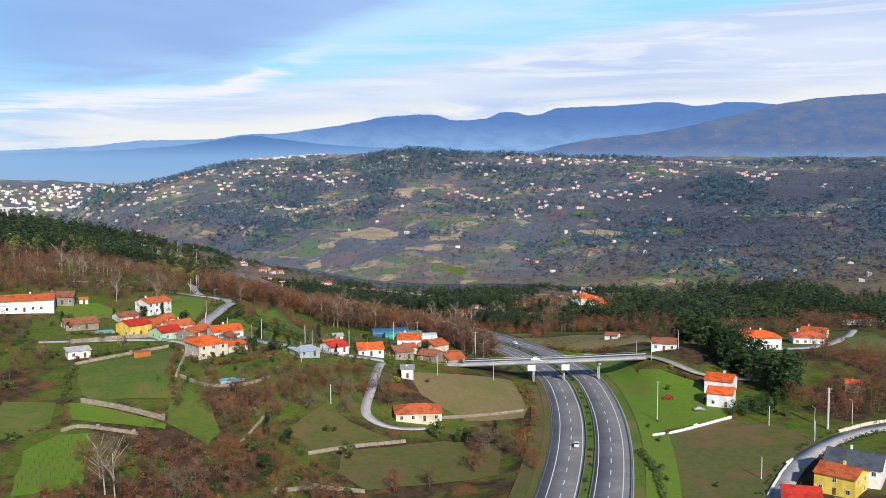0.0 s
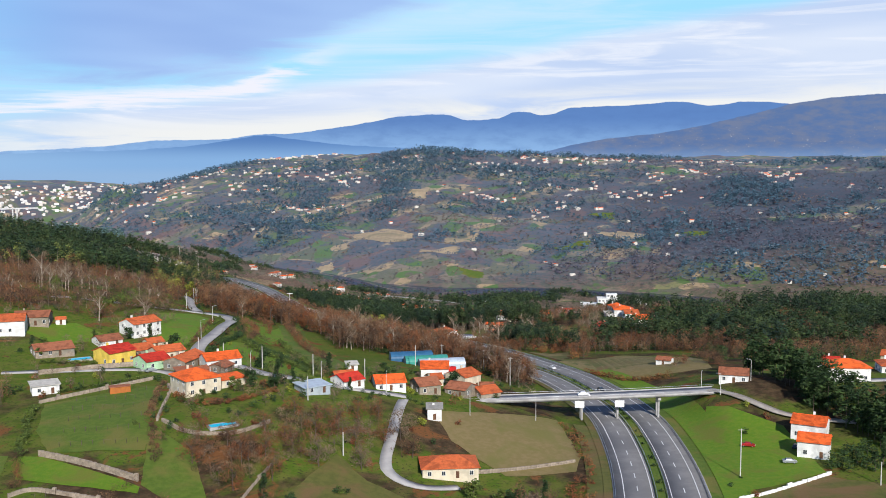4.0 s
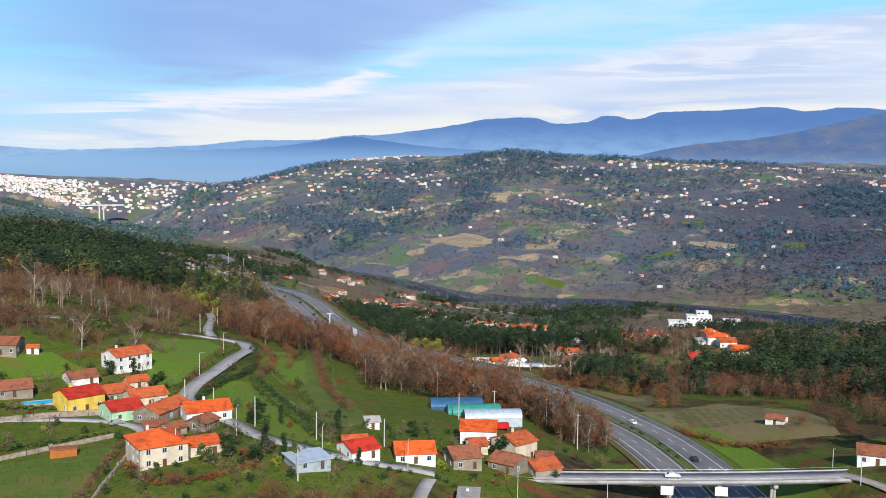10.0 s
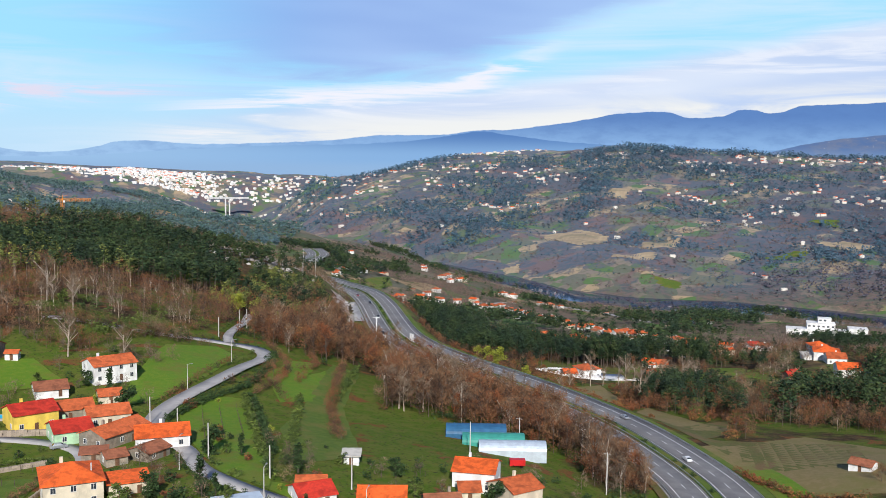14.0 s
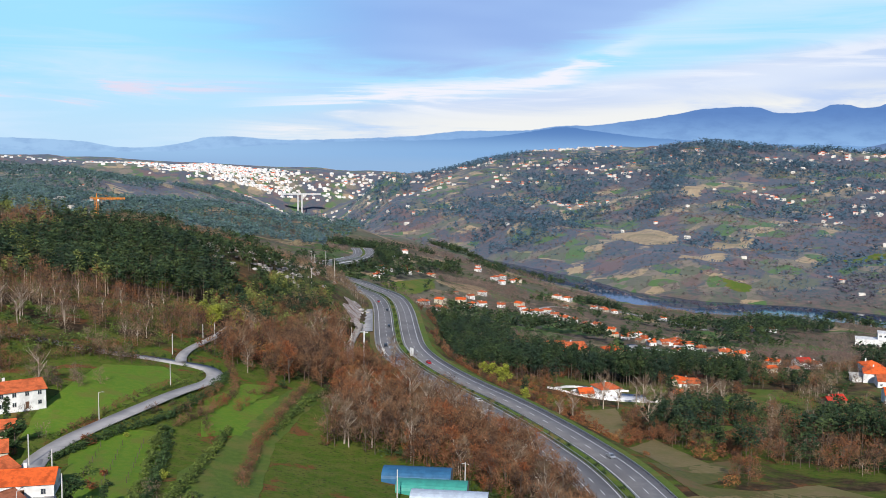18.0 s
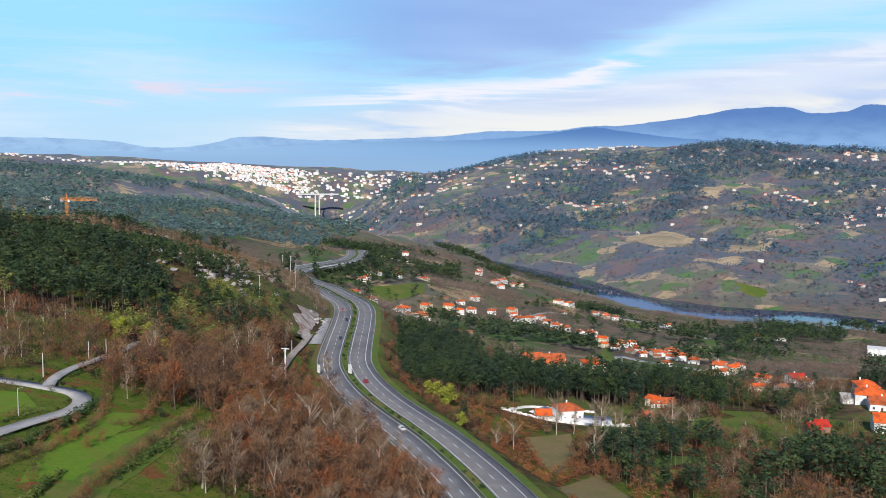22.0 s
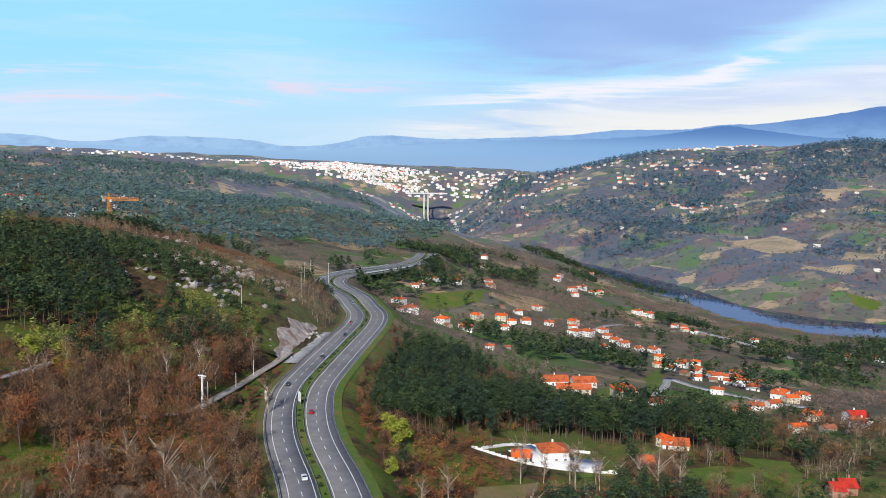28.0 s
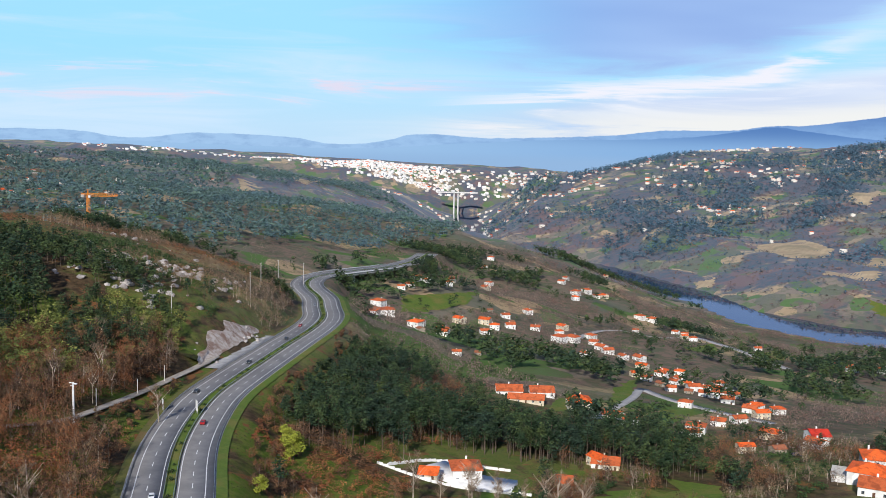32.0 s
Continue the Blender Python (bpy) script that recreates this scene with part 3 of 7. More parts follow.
def graded(a, lo, hi, b, fine, grow):
    mid = list(np.arange(lo, hi + fine, fine))
    left, right, s = [], [], fine
    v = lo
    while v > a:
        s *= grow
        v -= s
        left.append(v)
    s, v = fine, mid[-1]
    while v < b:
        s *= grow
        v += s
        right.append(v)
    return np.array(left[::-1] + mid + right)


GX, GY = graded(-4200, -330, 240, 3600, 5.0, 1.028), graded(-900, 240, 780, 5600, 5.0, 1.018)
GXX, GYY = np.meshgrid(GX, GY)
GZ = height(GXX, GYY)


def gz(x, y):
    """The height of the ground sheet itself."""
    x, y = np.asarray(x, float), np.asarray(y, float)
    i = np.clip(np.searchsorted(GX, x) - 1, 0, len(GX) - 2)
    j = np.clip(np.searchsorted(GY, y) - 1, 0, len(GY) - 2)
    u, v = (x - GX[i]) / (GX[i + 1] - GX[i]), (y - GY[j]) / (GY[j + 1] - GY[j])
    return GZ[j, i] * (1 - u) * (1 - v) + GZ[j, i + 1] * u * (1 - v) + GZ[j + 1, i] * (1 - u) * v + GZ[j + 1, i + 1] * u * v


def mesh(name, verts, faces, mats, index=None, smooth=False):
    me = bpy.data.meshes.new(name)
    verts = np.asarray(verts, np.float32)
    if isinstance(faces, np.ndarray):
        n, k = faces.shape
        me.vertices.add(len(verts))
        me.vertices.foreach_set("co", verts.ravel())
        me.loops.add(n * k)
        me.loops.foreach_set("vertex_index", faces.astype(np.int32).ravel())
        me.polygons.add(n)
        me.polygons.foreach_set("loop_start", np.arange(0, n * k, k, dtype=np.int32))
        me.update(calc_edges=True)
    else:
        me.from_pydata([tuple(v) for v in verts], [], faces)
    for m in ([mats] if isinstance(mats, str) else mats):
        me.materials.append(MATS[m])
    if index is not None:
        me.polygons.foreach_set("material_index", np.asarray(index, np.int32))
    if smooth:
        me.polygons.foreach_set("use_smooth", np.ones(len(me.polygons), bool))
    return me


def part(name, me, parent, label="", at=None):
    ob = new(name, me)
    ob.parent = parent
    if at is not None:
        ob.matrix_basis = at
    if label:
        ob["label"] = label
    return ob


def thing(name, label, category, m=None, group="", kind="", me=None):
    ob = new(name, me)
    if m is not None:
        ob.matrix_basis = m
    return tagged(ob, label, category, group, kind)


nx, ny = len(GX), len(GY)
k = (np.arange(ny - 1)[:, None] * nx + np.arange(nx - 1)[None]).ravel()
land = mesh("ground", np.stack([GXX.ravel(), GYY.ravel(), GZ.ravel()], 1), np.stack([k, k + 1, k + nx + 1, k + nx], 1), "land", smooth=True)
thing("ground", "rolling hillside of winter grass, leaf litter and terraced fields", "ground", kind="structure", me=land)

# the river, level in its valley
rx = np.linspace(-2400, 2400, 160)
ry = np.interp(rx, *RIVER)
rw = np.interp(rx, [-2400, -1000, -900, -700, 0, 2400], [160, 160, 110, 100, 100, 110])
rz = np.interp(rx, [-2000, -1000], [-55, 0])
rv = np.concatenate([np.stack([rx, ry - rw, rz], 1), np.stack([rx, ry + rw, rz], 1)])
thing("river", "calm dark blue river that mirrors the sky", "river", kind="structure",
      me=mesh("river", rv, np.array([[i, i + 1, i + 161, i + 160] for i in range(159)]), "river_water"))


def side_offsets(line):
    t = np.gradient(line, axis=0)
    t /= np.linalg.norm(t, axis=1)[:, None]
    return np.stack([t[:, 1], -t[:, 0]], 1)   # to the right of the way


def ribbon(line, a, b, z, name, mat, thick=0.0, down=0.0):
    """A strip from offset a to b (to the right) along a line; z: heights."""
    n = side_offsets(line)
    p, q = line + n * a, line + n * b
    z = np.broadcast_to(z, (len(line),))
    v = [np.c_[p, z], np.c_[q, z]]
    m = len(line)
    i = np.arange(m - 1)
    f = [np.stack([i, i + m, i + m + 1, i + 1], 1)]
    if thick:
        v += [np.c_[p, z - thick], np.c_[q, z - thick]]
        f += [np.stack([i, i + 1, i + 2 * m + 1, i + 2 * m], 1), np.stack([i + m, i + 3 * m, i + 3 * m + 1, i + m + 1], 1),
              np.stack([i + 2 * m, i + 2 * m + 1, i + 3 * m + 1, i + 3 * m], 1)]
    return mesh(name, np.concatenate(v), np.concatenate(f), mat)


# ---- motorway ----
def slope_strip(a, b, i0, i1, mat):
    """Grass laid on the ground between two offsets from the motorway's middle."""
    n = side_offsets(MW)[i0:i1]
    rows = [MW[i0:i1] + n * o for o in np.linspace(a, b, 4)]
    m = i1 - i0
    v = np.concatenate([np.c_[r, gz(*r.T) + 0.3 + (0.15 if k in (0,) else 0)] for k, r in enumerate(rows)])
    i = np.arange(m - 1)
    return mesh("verge", v, np.concatenate([np.stack([i + k * m, i + k * m + m, i + k * m + m + 1, i + k * m + 1], 1) for k in range(3)]), mat)


MW = smooth_line(MOTORWAY, 4.0, 3)
MZ = road_z(MW[:, 1])
motorway = thing("motorway", "grey asphalt dual carriageway curving down the hillside", "motorway", kind="structure")
part("carriageway", ribbon(MW, -13.2, -1.7, MZ, "carriageway", "asphalt", 0.4), motorway)
part("carriageway", ribbon(MW, 1.7, 13.2, MZ, "carriageway", "asphalt", 0.4), motorway)
part("central_reserve", ribbon(MW, -1.7, 1.7, MZ + 0.06, "central_reserve", "grass"), motorway, "narrow grassy strip")
for a, b in ((-10.65, -10.38), (-2.78, -2.52), (2.52, 2.78), (10.38, 10.65)):
    part("edge_line", ribbon(MW, a, b, MZ + 0.02, "edge_line", "paint_white"), motorway, "painted white line")
for a in (-13.6, 13.2):
    part("kerb", ribbon(MW, a, a + 0.4, MZ + 0.12, "kerb", "concrete", 0.5), motorway)
for a, b, i0, i1, m in ((-16.2, -13.6, 20, 262, "olive_grass"), (13.6, 17.0, 20, 262, "grass"), (17.0, 27, 20, 100, "grass_bright"), (-21, -16.2, 20, 75, "olive_grass")):
    part("verge", slope_strip(a, b, i0, i1, m), motorway, "strip of rough grass")


def dashes(off):
    s = np.r_[0, np.cumsum(np.hypot(*np.diff(MW, axis=0).T))]
    n = side_offsets(MW)
    v, f = [], []
    for d in np.arange(8, s[-1] - 8, 12.0):
        for e in (d, d + 4.5):
            c = np.array([np.interp(e, s, MW[:, 0]), np.interp(e, s, MW[:, 1])])
            m = np.array([np.interp(e, s, n[:, 0]), np.interp(e, s, n[:, 1])])
            z = road_z(c[1]) + 0.025
            v += [(*(c + m * (off - 0.13)), z), (*(c + m * (off + 0.13)), z)]
        i = len(v)
        f.append((i - 4, i - 3, i - 1, i - 2))
    return mesh("lane_dashes", v, f, "paint_white")


for off in (-6.6, 6.6):
    tagged(part("lane_dashes", dashes(off), motorway, "dashed white lane line"), kind="stuff")


def guard_rail(off, i0, i1):
    line = MW[i0:i1] + side_offsets(MW)[i0:i1] * off
    z = MZ[i0:i1]
    rail = ribbon(line, -0.06, 0.06, z + 0.75, "rail", "steel", 0.32)
    ob = thing("guard_rail", "galvanised steel crash barrier on short posts", "guard rail", group="motorway barriers", kind="structure", me=rail)
    v, f = [], []
    for (x, y), h in zip(line[::1], z[::1]):
        i = len(v)
        v += [(x + a, y + b, h + c) for c in (-0.2, 0.7) for a, b in ((-.06, -.06), (.06, -.06), (.06, .06), (-.06, .06))]
        f += [(i, i + 1, i + 5, i + 4), (i + 1, i + 2, i + 6, i + 5), (i + 2, i + 3, i + 7, i + 6), (i + 3, i, i + 4, i + 7), (i + 4, i + 5, i + 6, i + 7)]
    tagged(part("posts", mesh("posts", v, f, "steel"), ob), kind="stuff")


guard_rail(-13.0, 10, 330)
guard_rail(13.0, 10, 330)
guard_rail(-1.5, 10, 330)
guard_rail(1.5, 10, 330)


# ---- lanes, tracks and fields ----
LANES = []


def lane(name, pts, width, label, mat="lane_asphalt", lift=0.12, start=None, end=None):
    line = smooth_line(pts, 3.0, 3)
    LANES.append((line, width))
    n = side_offsets(line)
    z = np.max([gz(*(line + n * o).T) for o in (-width / 2, 0, width / 2)], axis=0)
    z = np.convolve(np.pad(z, 2, "edge"), np.ones(5) / 5, "valid") + lift
    # ramps up to a bridge at either end, on an earth bank
    s = np.r_[0, np.cumsum(np.hypot(*np.diff(line, axis=0).T))]
    for ramp, d in ((start, s), (end, s[-1] - s)):
        if ramp:
            k = np.clip(1 - d / ramp[1], 0, 1)
            k = k * k * (3 - 2 * k)
            z = z + (ramp[0] - z) * k
            i = np.where((d < ramp[1]) & (d >= (ramp[2] if len(ramp) > 2 else 0)))[0]
            rows = [np.c_[line[i] + n[i] * o, z[i] - 0.15 if abs(o) < width else gz(*(line[i] + n[i] * o).T) - 0.3] for o in (-width / 2 - 13, -width / 2 - .5, width / 2 + .5, width / 2 + 13)]
            m = len(i)
            j = np.arange(m - 1)
            thing("embankment", "grassy earth bank carrying the road up to the bridge", "bank", kind="structure", me=mesh("embankment", np.concatenate(rows), np.concatenate([np.stack([j + r * m, j + r * m + m, j + r * m + m + 1, j + r * m + 1], 1) for r in range(3)] + [np.array([[0, m, 2 * m, 3 * m], [m - 1, 4 * m - 1, 3 * m - 1, 2 * m - 1]])]), "grass"))
    ob = thing(name, label, "road", kind="structure", me=ribbon(line, -width / 2, width / 2, z, name, mat, 0.35))
    return ob


lane("road", [(-100, 436), (-110, 450), (-114, 468), (-114, 484), (-114, 503), (-117, 531), (-117, 545), (-121, 556), (-129, 561), (-137, 558), (-147, 553), (-160, 542), (-200, 530)], 5.8, "narrow pale asphalt lane curving up through green fields")
lane("road", [(-137, 558), (-142, 566), (-147, 581), (-156, 614), (-170, 650)], 4.0, "narrow side lane climbing between fields")
lane("road", [(-110, 450), (-102, 438), (-87, 428), (-77, 413), (-68, 406), (-57, 401), (-44, 400), (-30, 404), (-22, 405), (-16, 401), (-11, 399)], 4.6, "village street of worn grey asphalt", end=(165.2, 16))
lane("road", [(-170, 411), (-142, 422), (-122, 424), (-109, 418), (-98, 395)], 4.0, "walled village lane of pale asphalt")
lane("track", [(-117, 640), (-117, 663), (-122, 677), (-130, 696), (-149, 741), (-159, 776), (-166, 795)], 4.0, "pale gravel service track through brown woods", "gravel")
lane("road", [(85, 250), (93, 269), (107, 296), (120, 313), (137, 327), (152, 333), (190, 338)], 6.0, "grey asphalt road curving past houses")
lane("track", [(-25, 399), (-26, 389), (-27, 363), (-28, 350), (-27, 342), (-18, 336), (-6, 340)], 3.6, "short pale lane between stone walls")
lane("road", [(88, 427), (93, 420), (99, 410), (107, 398), (130, 392)], 4.2, "dirt and asphalt access lane to the white house", "gravel")
lane("road", [(80, 425), (92, 428), (105, 434), (140, 438), (179, 446), (220, 531), (257, 611)], 5.0, "pale asphalt road into the hamlet", start=(166.7, 62, 13))
lane("road", [(-151, 1228), (-162, 1293), (-166, 1354), (-145, 1419), (-112, 1480), (-80, 1440), (-42, 1401), (11, 1327)], 7.0, "pale country road along the valley side")
lane("road", [(-20, 930), (-23, 958), (-30, 1028), (-40, 1069), (-29, 1058), (-6, 1038), (22, 1020), (60, 1000)], 6.0, "pale road through the lower village")
lane("road", [(-1060, 2380), (-1110, 2440), (-1180, 2500), (-1150, 2620), (-1200, 2760)], 20.0, "distant stretch of motorway on a wooded slope", "asphalt", 0.8)
FIELDS = []


def field(pts, mat, label, wobble=0.8):
    """A field draped on the ground, with an uneven outline."""
    p = np.array(pts, float)
    out = []
    for a, b in zip(p, np.roll(p, -1, axis=0)):
        n = max(1, int(np.hypot(*(b - a)) / 3))
        out += [a + (b - a) * i / n for i in range(n)]
    out = np.array([q + wobble * np.array([noise.noise((q[0] / 7, q[1] / 7, 0)), noise.noise((q[0] / 7, q[1] / 7, 9))]) for q in out])
    FIELDS.append(out)
    lo, hi = out.min(0), out.max(0)
    gx, gy = np.meshgrid(np.arange(lo[0], hi[0], 4), np.arange(lo[1], hi[1], 4))
    pt = np.stack([gx.ravel(), gy.ravel()], 1)
    pt = pt[inside(pt, out)]
    vs = [Vector(q) for q in np.vstack([out, pt])]
    n = len(out)
    v, _, f, *_ = geometry.delaunay_2d_cdt(vs, [], [list(range(n))], 1, 0.01)
    v = np.array([tuple(q) for q in v])
    thing("field", label, "field", kind="structure", me=mesh("field", np.c_[v, gz(v[:, 0], v[:, 1]) + 0.16], [tuple(q) for q in f], mat, smooth=True))


def inside(pt, poly):
    x, y = pt[:, 0], pt[:, 1]
    c = np.zeros(len(pt), bool)
    for (x1, y1), (x2, y2) in zip(poly, np.roll(poly, -1, axis=0)):
        m = (y1 > y) != (y2 > y)
        c ^= m & (x < (x2 - x1) * (y - y1) / ((y2 - y1) + 1e-12) + x1)
    return c


from mathutils import geometry

field([(-141, 378), (-114, 399), (-108, 399), (-99, 358), (-95, 337), (-123, 336), (-133, 353)], "grass", "green meadow with rows of vine posts", 1.2)
field([(-99, 354), (-81, 336), (-72, 313), (-74, 303), (-90, 317), (-94, 334)], "grass", "sloping green meadow strip")
field([(-130, 334), (-123, 333), (-90, 316), (-90, 312), (-124, 318)], "grass_bright", "green terrace under a stone wall")
field([(-121, 305), (-112, 307), (-100, 267), (-115, 255), (-126, 290)], "grass_bright", "green vineyard plot in rows")
field([(-152, 336), (-133, 334), (-127, 312), (-131, 301), (-142, 297)], "grass", "green plot behind a hedge")
field([(-52, 320), (-42, 347), (-32, 335), (-14, 325), (-40, 306)], "olive_grass", "dry olive-green pasture")
field([(-32, 310), (0, 330), (21, 331), (17, 296), (-22, 280), (-32, 292)], "olive_grass", "dry olive-green pasture below a wall")
field([(-15, 394), (29, 409), (33, 372), (30, 358), (8, 352), (-8, 371)], "ploughed", "bare brown ploughed field")
field([(72, 334), (103, 350), (116, 342), (128, 324), (114, 311), (93, 275), (70, 268), (66, 300)], "olive_grass", "rough brown-green pasture")
field([(84, 417), (104, 392), (104, 353), (74, 339), (74, 380)], "grass_bright", "green lawn beside the white house")
field([(39, 560), (97, 570), (94, 523), (62, 512)], "olive_grass", "brownish field beside the motorway")
field([(40, 538), (82, 583), (112, 556), (104, 485), (72, 487), (50, 516)], "ploughed", "brown-green field with a lone shed")
field([(217, 524), (250, 561), (204, 437), (182, 443)], "grass", "green vineyard beside the hamlet")
field([(-150, 531), (-137, 548), (-125, 540), (-119, 506), (-119, 471), (-124, 461), (-134, 479)], "grass_bright", "bright green meadow inside the road's bend")
field([(-107, 460), (-107, 484), (-96, 489), (-69, 434), (-57, 410), (-45, 410), (-48, 402), (-69, 410), (-87, 431)], "grass_bright", "bright green meadow below the lane")
field([(-110, 556), (-104, 566), (-97, 540), (-96, 556), (-82, 504), (-89, 493), (-108, 526)], "grass_bright", "green terrace with a hedge")
field([(-100, 575), (-87, 570), (-72, 506), (-47, 447), (-58, 426), (-76, 461), (-83, 500)], "grass", "curving green meadow between woods")
field([(-190, 465), (-170, 482), (-149, 469), (-165, 450)], "grass_bright", "bright green meadow above the village")
field([(29, 575), (58, 622), (52, 575), (42, 552)], "olive_grass", "olive field with uneven edges")
field([(16, 612), (23, 651), (45, 605), (59, 590), (34, 578)], "ploughed", "mown brown-green field in the wood")
field([(35, 660), (57, 692), (56, 672), (47, 630)], "grass_bright", "small green clearing")
field([(-17, 700), (-3, 727), (8, 685), (12, 640), (2, 650)], "ploughed", "small yellowish field among trees")
field([(45, 744), (48, 790), (56, 781), (52, 742)], "grass_bright", "green garden terrace")
field([(64, 806), (85, 771), (90, 758), (68, 786)], "grass_bright", "green garden terrace")
field([(0, 756), (13, 772), (17, 763), (4, 746)], "grass_bright", "green terrace below the white villa")
for q in ([(6, 806), (26, 816), (40, 820), (38, 812), (10, 798)], [(52, 816), (76, 812), (82, 786), (66, 796)], [(36, 784), (48, 782), (62, 792), (50, 798)], [(76, 766), (86, 784), (94, 772), (84, 756)], [(30, 680), (40, 704), (58, 706), (50, 690), (38, 676)],
          [(62, 770), (74, 800), (66, 808), (56, 786)], [(36, 776), (50, 792), (49, 772), (46, 752)], [(72, 808), (82, 792), (93, 766), (83, 758)], [(-44, 1025), (-42, 1054), (-31, 1037), (-29, 992)], [(-4, 998), (7, 1020), (17, 1004), (14, 941)], [(-7, 893), (-2, 908), (7, 872), (1, 861)],
          [(-57, 969), (-51, 972), (-37, 932), (-43, 917)], [(-94, 1360), (-82, 1436), (-65, 1394), (-75, 1315)], [(-59, 1441), (-35, 1522), (-7, 1467), (-35, 1392)], [(-174, 1125), (-168, 1162), (-152, 1131), (-158, 1094)], [(56, 775), (63, 785), (70, 769), (63, 750)]):
    field(q, "grass", "small green garden plot in the valley", 1.5)
field([(-316, 1213), (-294, 1322), (-270, 1255), (-283, 1158)], "grass", "sloping green field among houses", 4)
field([(-24, 964), (-32, 1021), (-57, 1128), (-51, 1048)], "grass", "green field beside the village road", 4)
for q in ([(-260, 2500), (-190, 2570), (-110, 2470), (-110, 2340), (-170, 2350), (-250, 2430)], [(-80, 2200), (0, 2220), (0, 2160), (-80, 2160)], [(-30, 2380), (50, 2430), (40, 2330), (-30, 2310)],
          [(-140, 2950), (-80, 2970), (-90, 2840), (-140, 2870)], [(-310, 2230), (-280, 2260), (-270, 2190), (-300, 2190)], [(-1850, 3000), (-1900, 3240), (-1700, 3020), (-1450, 2560), (-1520, 2600)],
          [(-1480, 2320), (-1460, 2360), (-1370, 2270), (-1370, 2210)], [(320, 2330), (380, 2400), (450, 2340), (390, 2290)]):
    field(q, "tan_field", "tan terraced vineyard on the far slope", 9)
for q in ([(210, 2240), (300, 2280), (290, 2230), (220, 2210)], [(470, 2350), (580, 2330), (560, 2290)], [(330, 2590), (400, 2590), (390, 2530)], [(0, 2070), (50, 2060), (50, 2010), (20, 2010)]):
    field(q, "grass", "green field on the far slope", 9)

# ---- buildings ----
SPOTS = []   # places that trees keep clear of: x, y, radius


def box_mesh(name, x0, x1, y0, y1, z0, z1, mat):
    v = [(x, y, z) for z in (z0, z1) for x, y in ((x0, y0), (x1, y0), (x1, y1), (x0, y1))]
    return mesh(name, v, [(3, 2, 1, 0), (4, 5, 6, 7), (0, 1, 5, 4), (1, 2, 6, 5), (2, 3, 7, 6), (3, 0, 4, 7)], mat)


WINDOW = {}


def window_meshes(w, h):
    key = (w, h)
    if key not in WINDOW:
        a, b = w / 2, h / 2
        v, f = [], []
        for x0, x1, z0, z1 in ((-a - .1, -a, -b - .1, b + .1), (a, a + .1, -b - .1, b + .1), (-a, a, b, b + .1), (-a - .12, a + .12, -b - .16, -b), (-.03, .03, -b, b)):
            i = len(v)
            v += [(x, y, z) for y in (0.0, -0.09) for x, z in ((x0, z0), (x1, z0), (x1, z1), (x0, z1))]
            f += [(i + 4, i + 5, i + 6, i + 7), (i, i + 1, i + 5, i + 4), (i + 1, i + 2, i + 6, i + 5), (i + 2, i + 3, i + 7, i + 6), (i + 3, i, i + 4, i + 7)]
        WINDOW[key] = (mesh("window", v, f, "frame"), box_mesh("pane", -a, a, -0.03, 0.0, -b, b, "pane"))
    return WINDOW[key]


def opening(parent, name, x, y, z, yaw, w, h):
    fr, pane = window_meshes(w, h)
    o = part(name, fr, parent, at=pose(x, y, z, 0, 0, yaw))
    part("pane", pane, o)


WORDS = dict(white="white rendered", cream="cream rendered", yellow="bright yellow", mint="pale green rendered", stone="rough granite", brickw="reddish brick", metal="sheet metal")
ROOFS = dict(orange="bright orange tile", terra="weathered terracotta tile", red="dark red tile", brick="old brown tile", slate="dark slate", metal="pale corrugated metal", cream="flat pale", stone="flat grey")


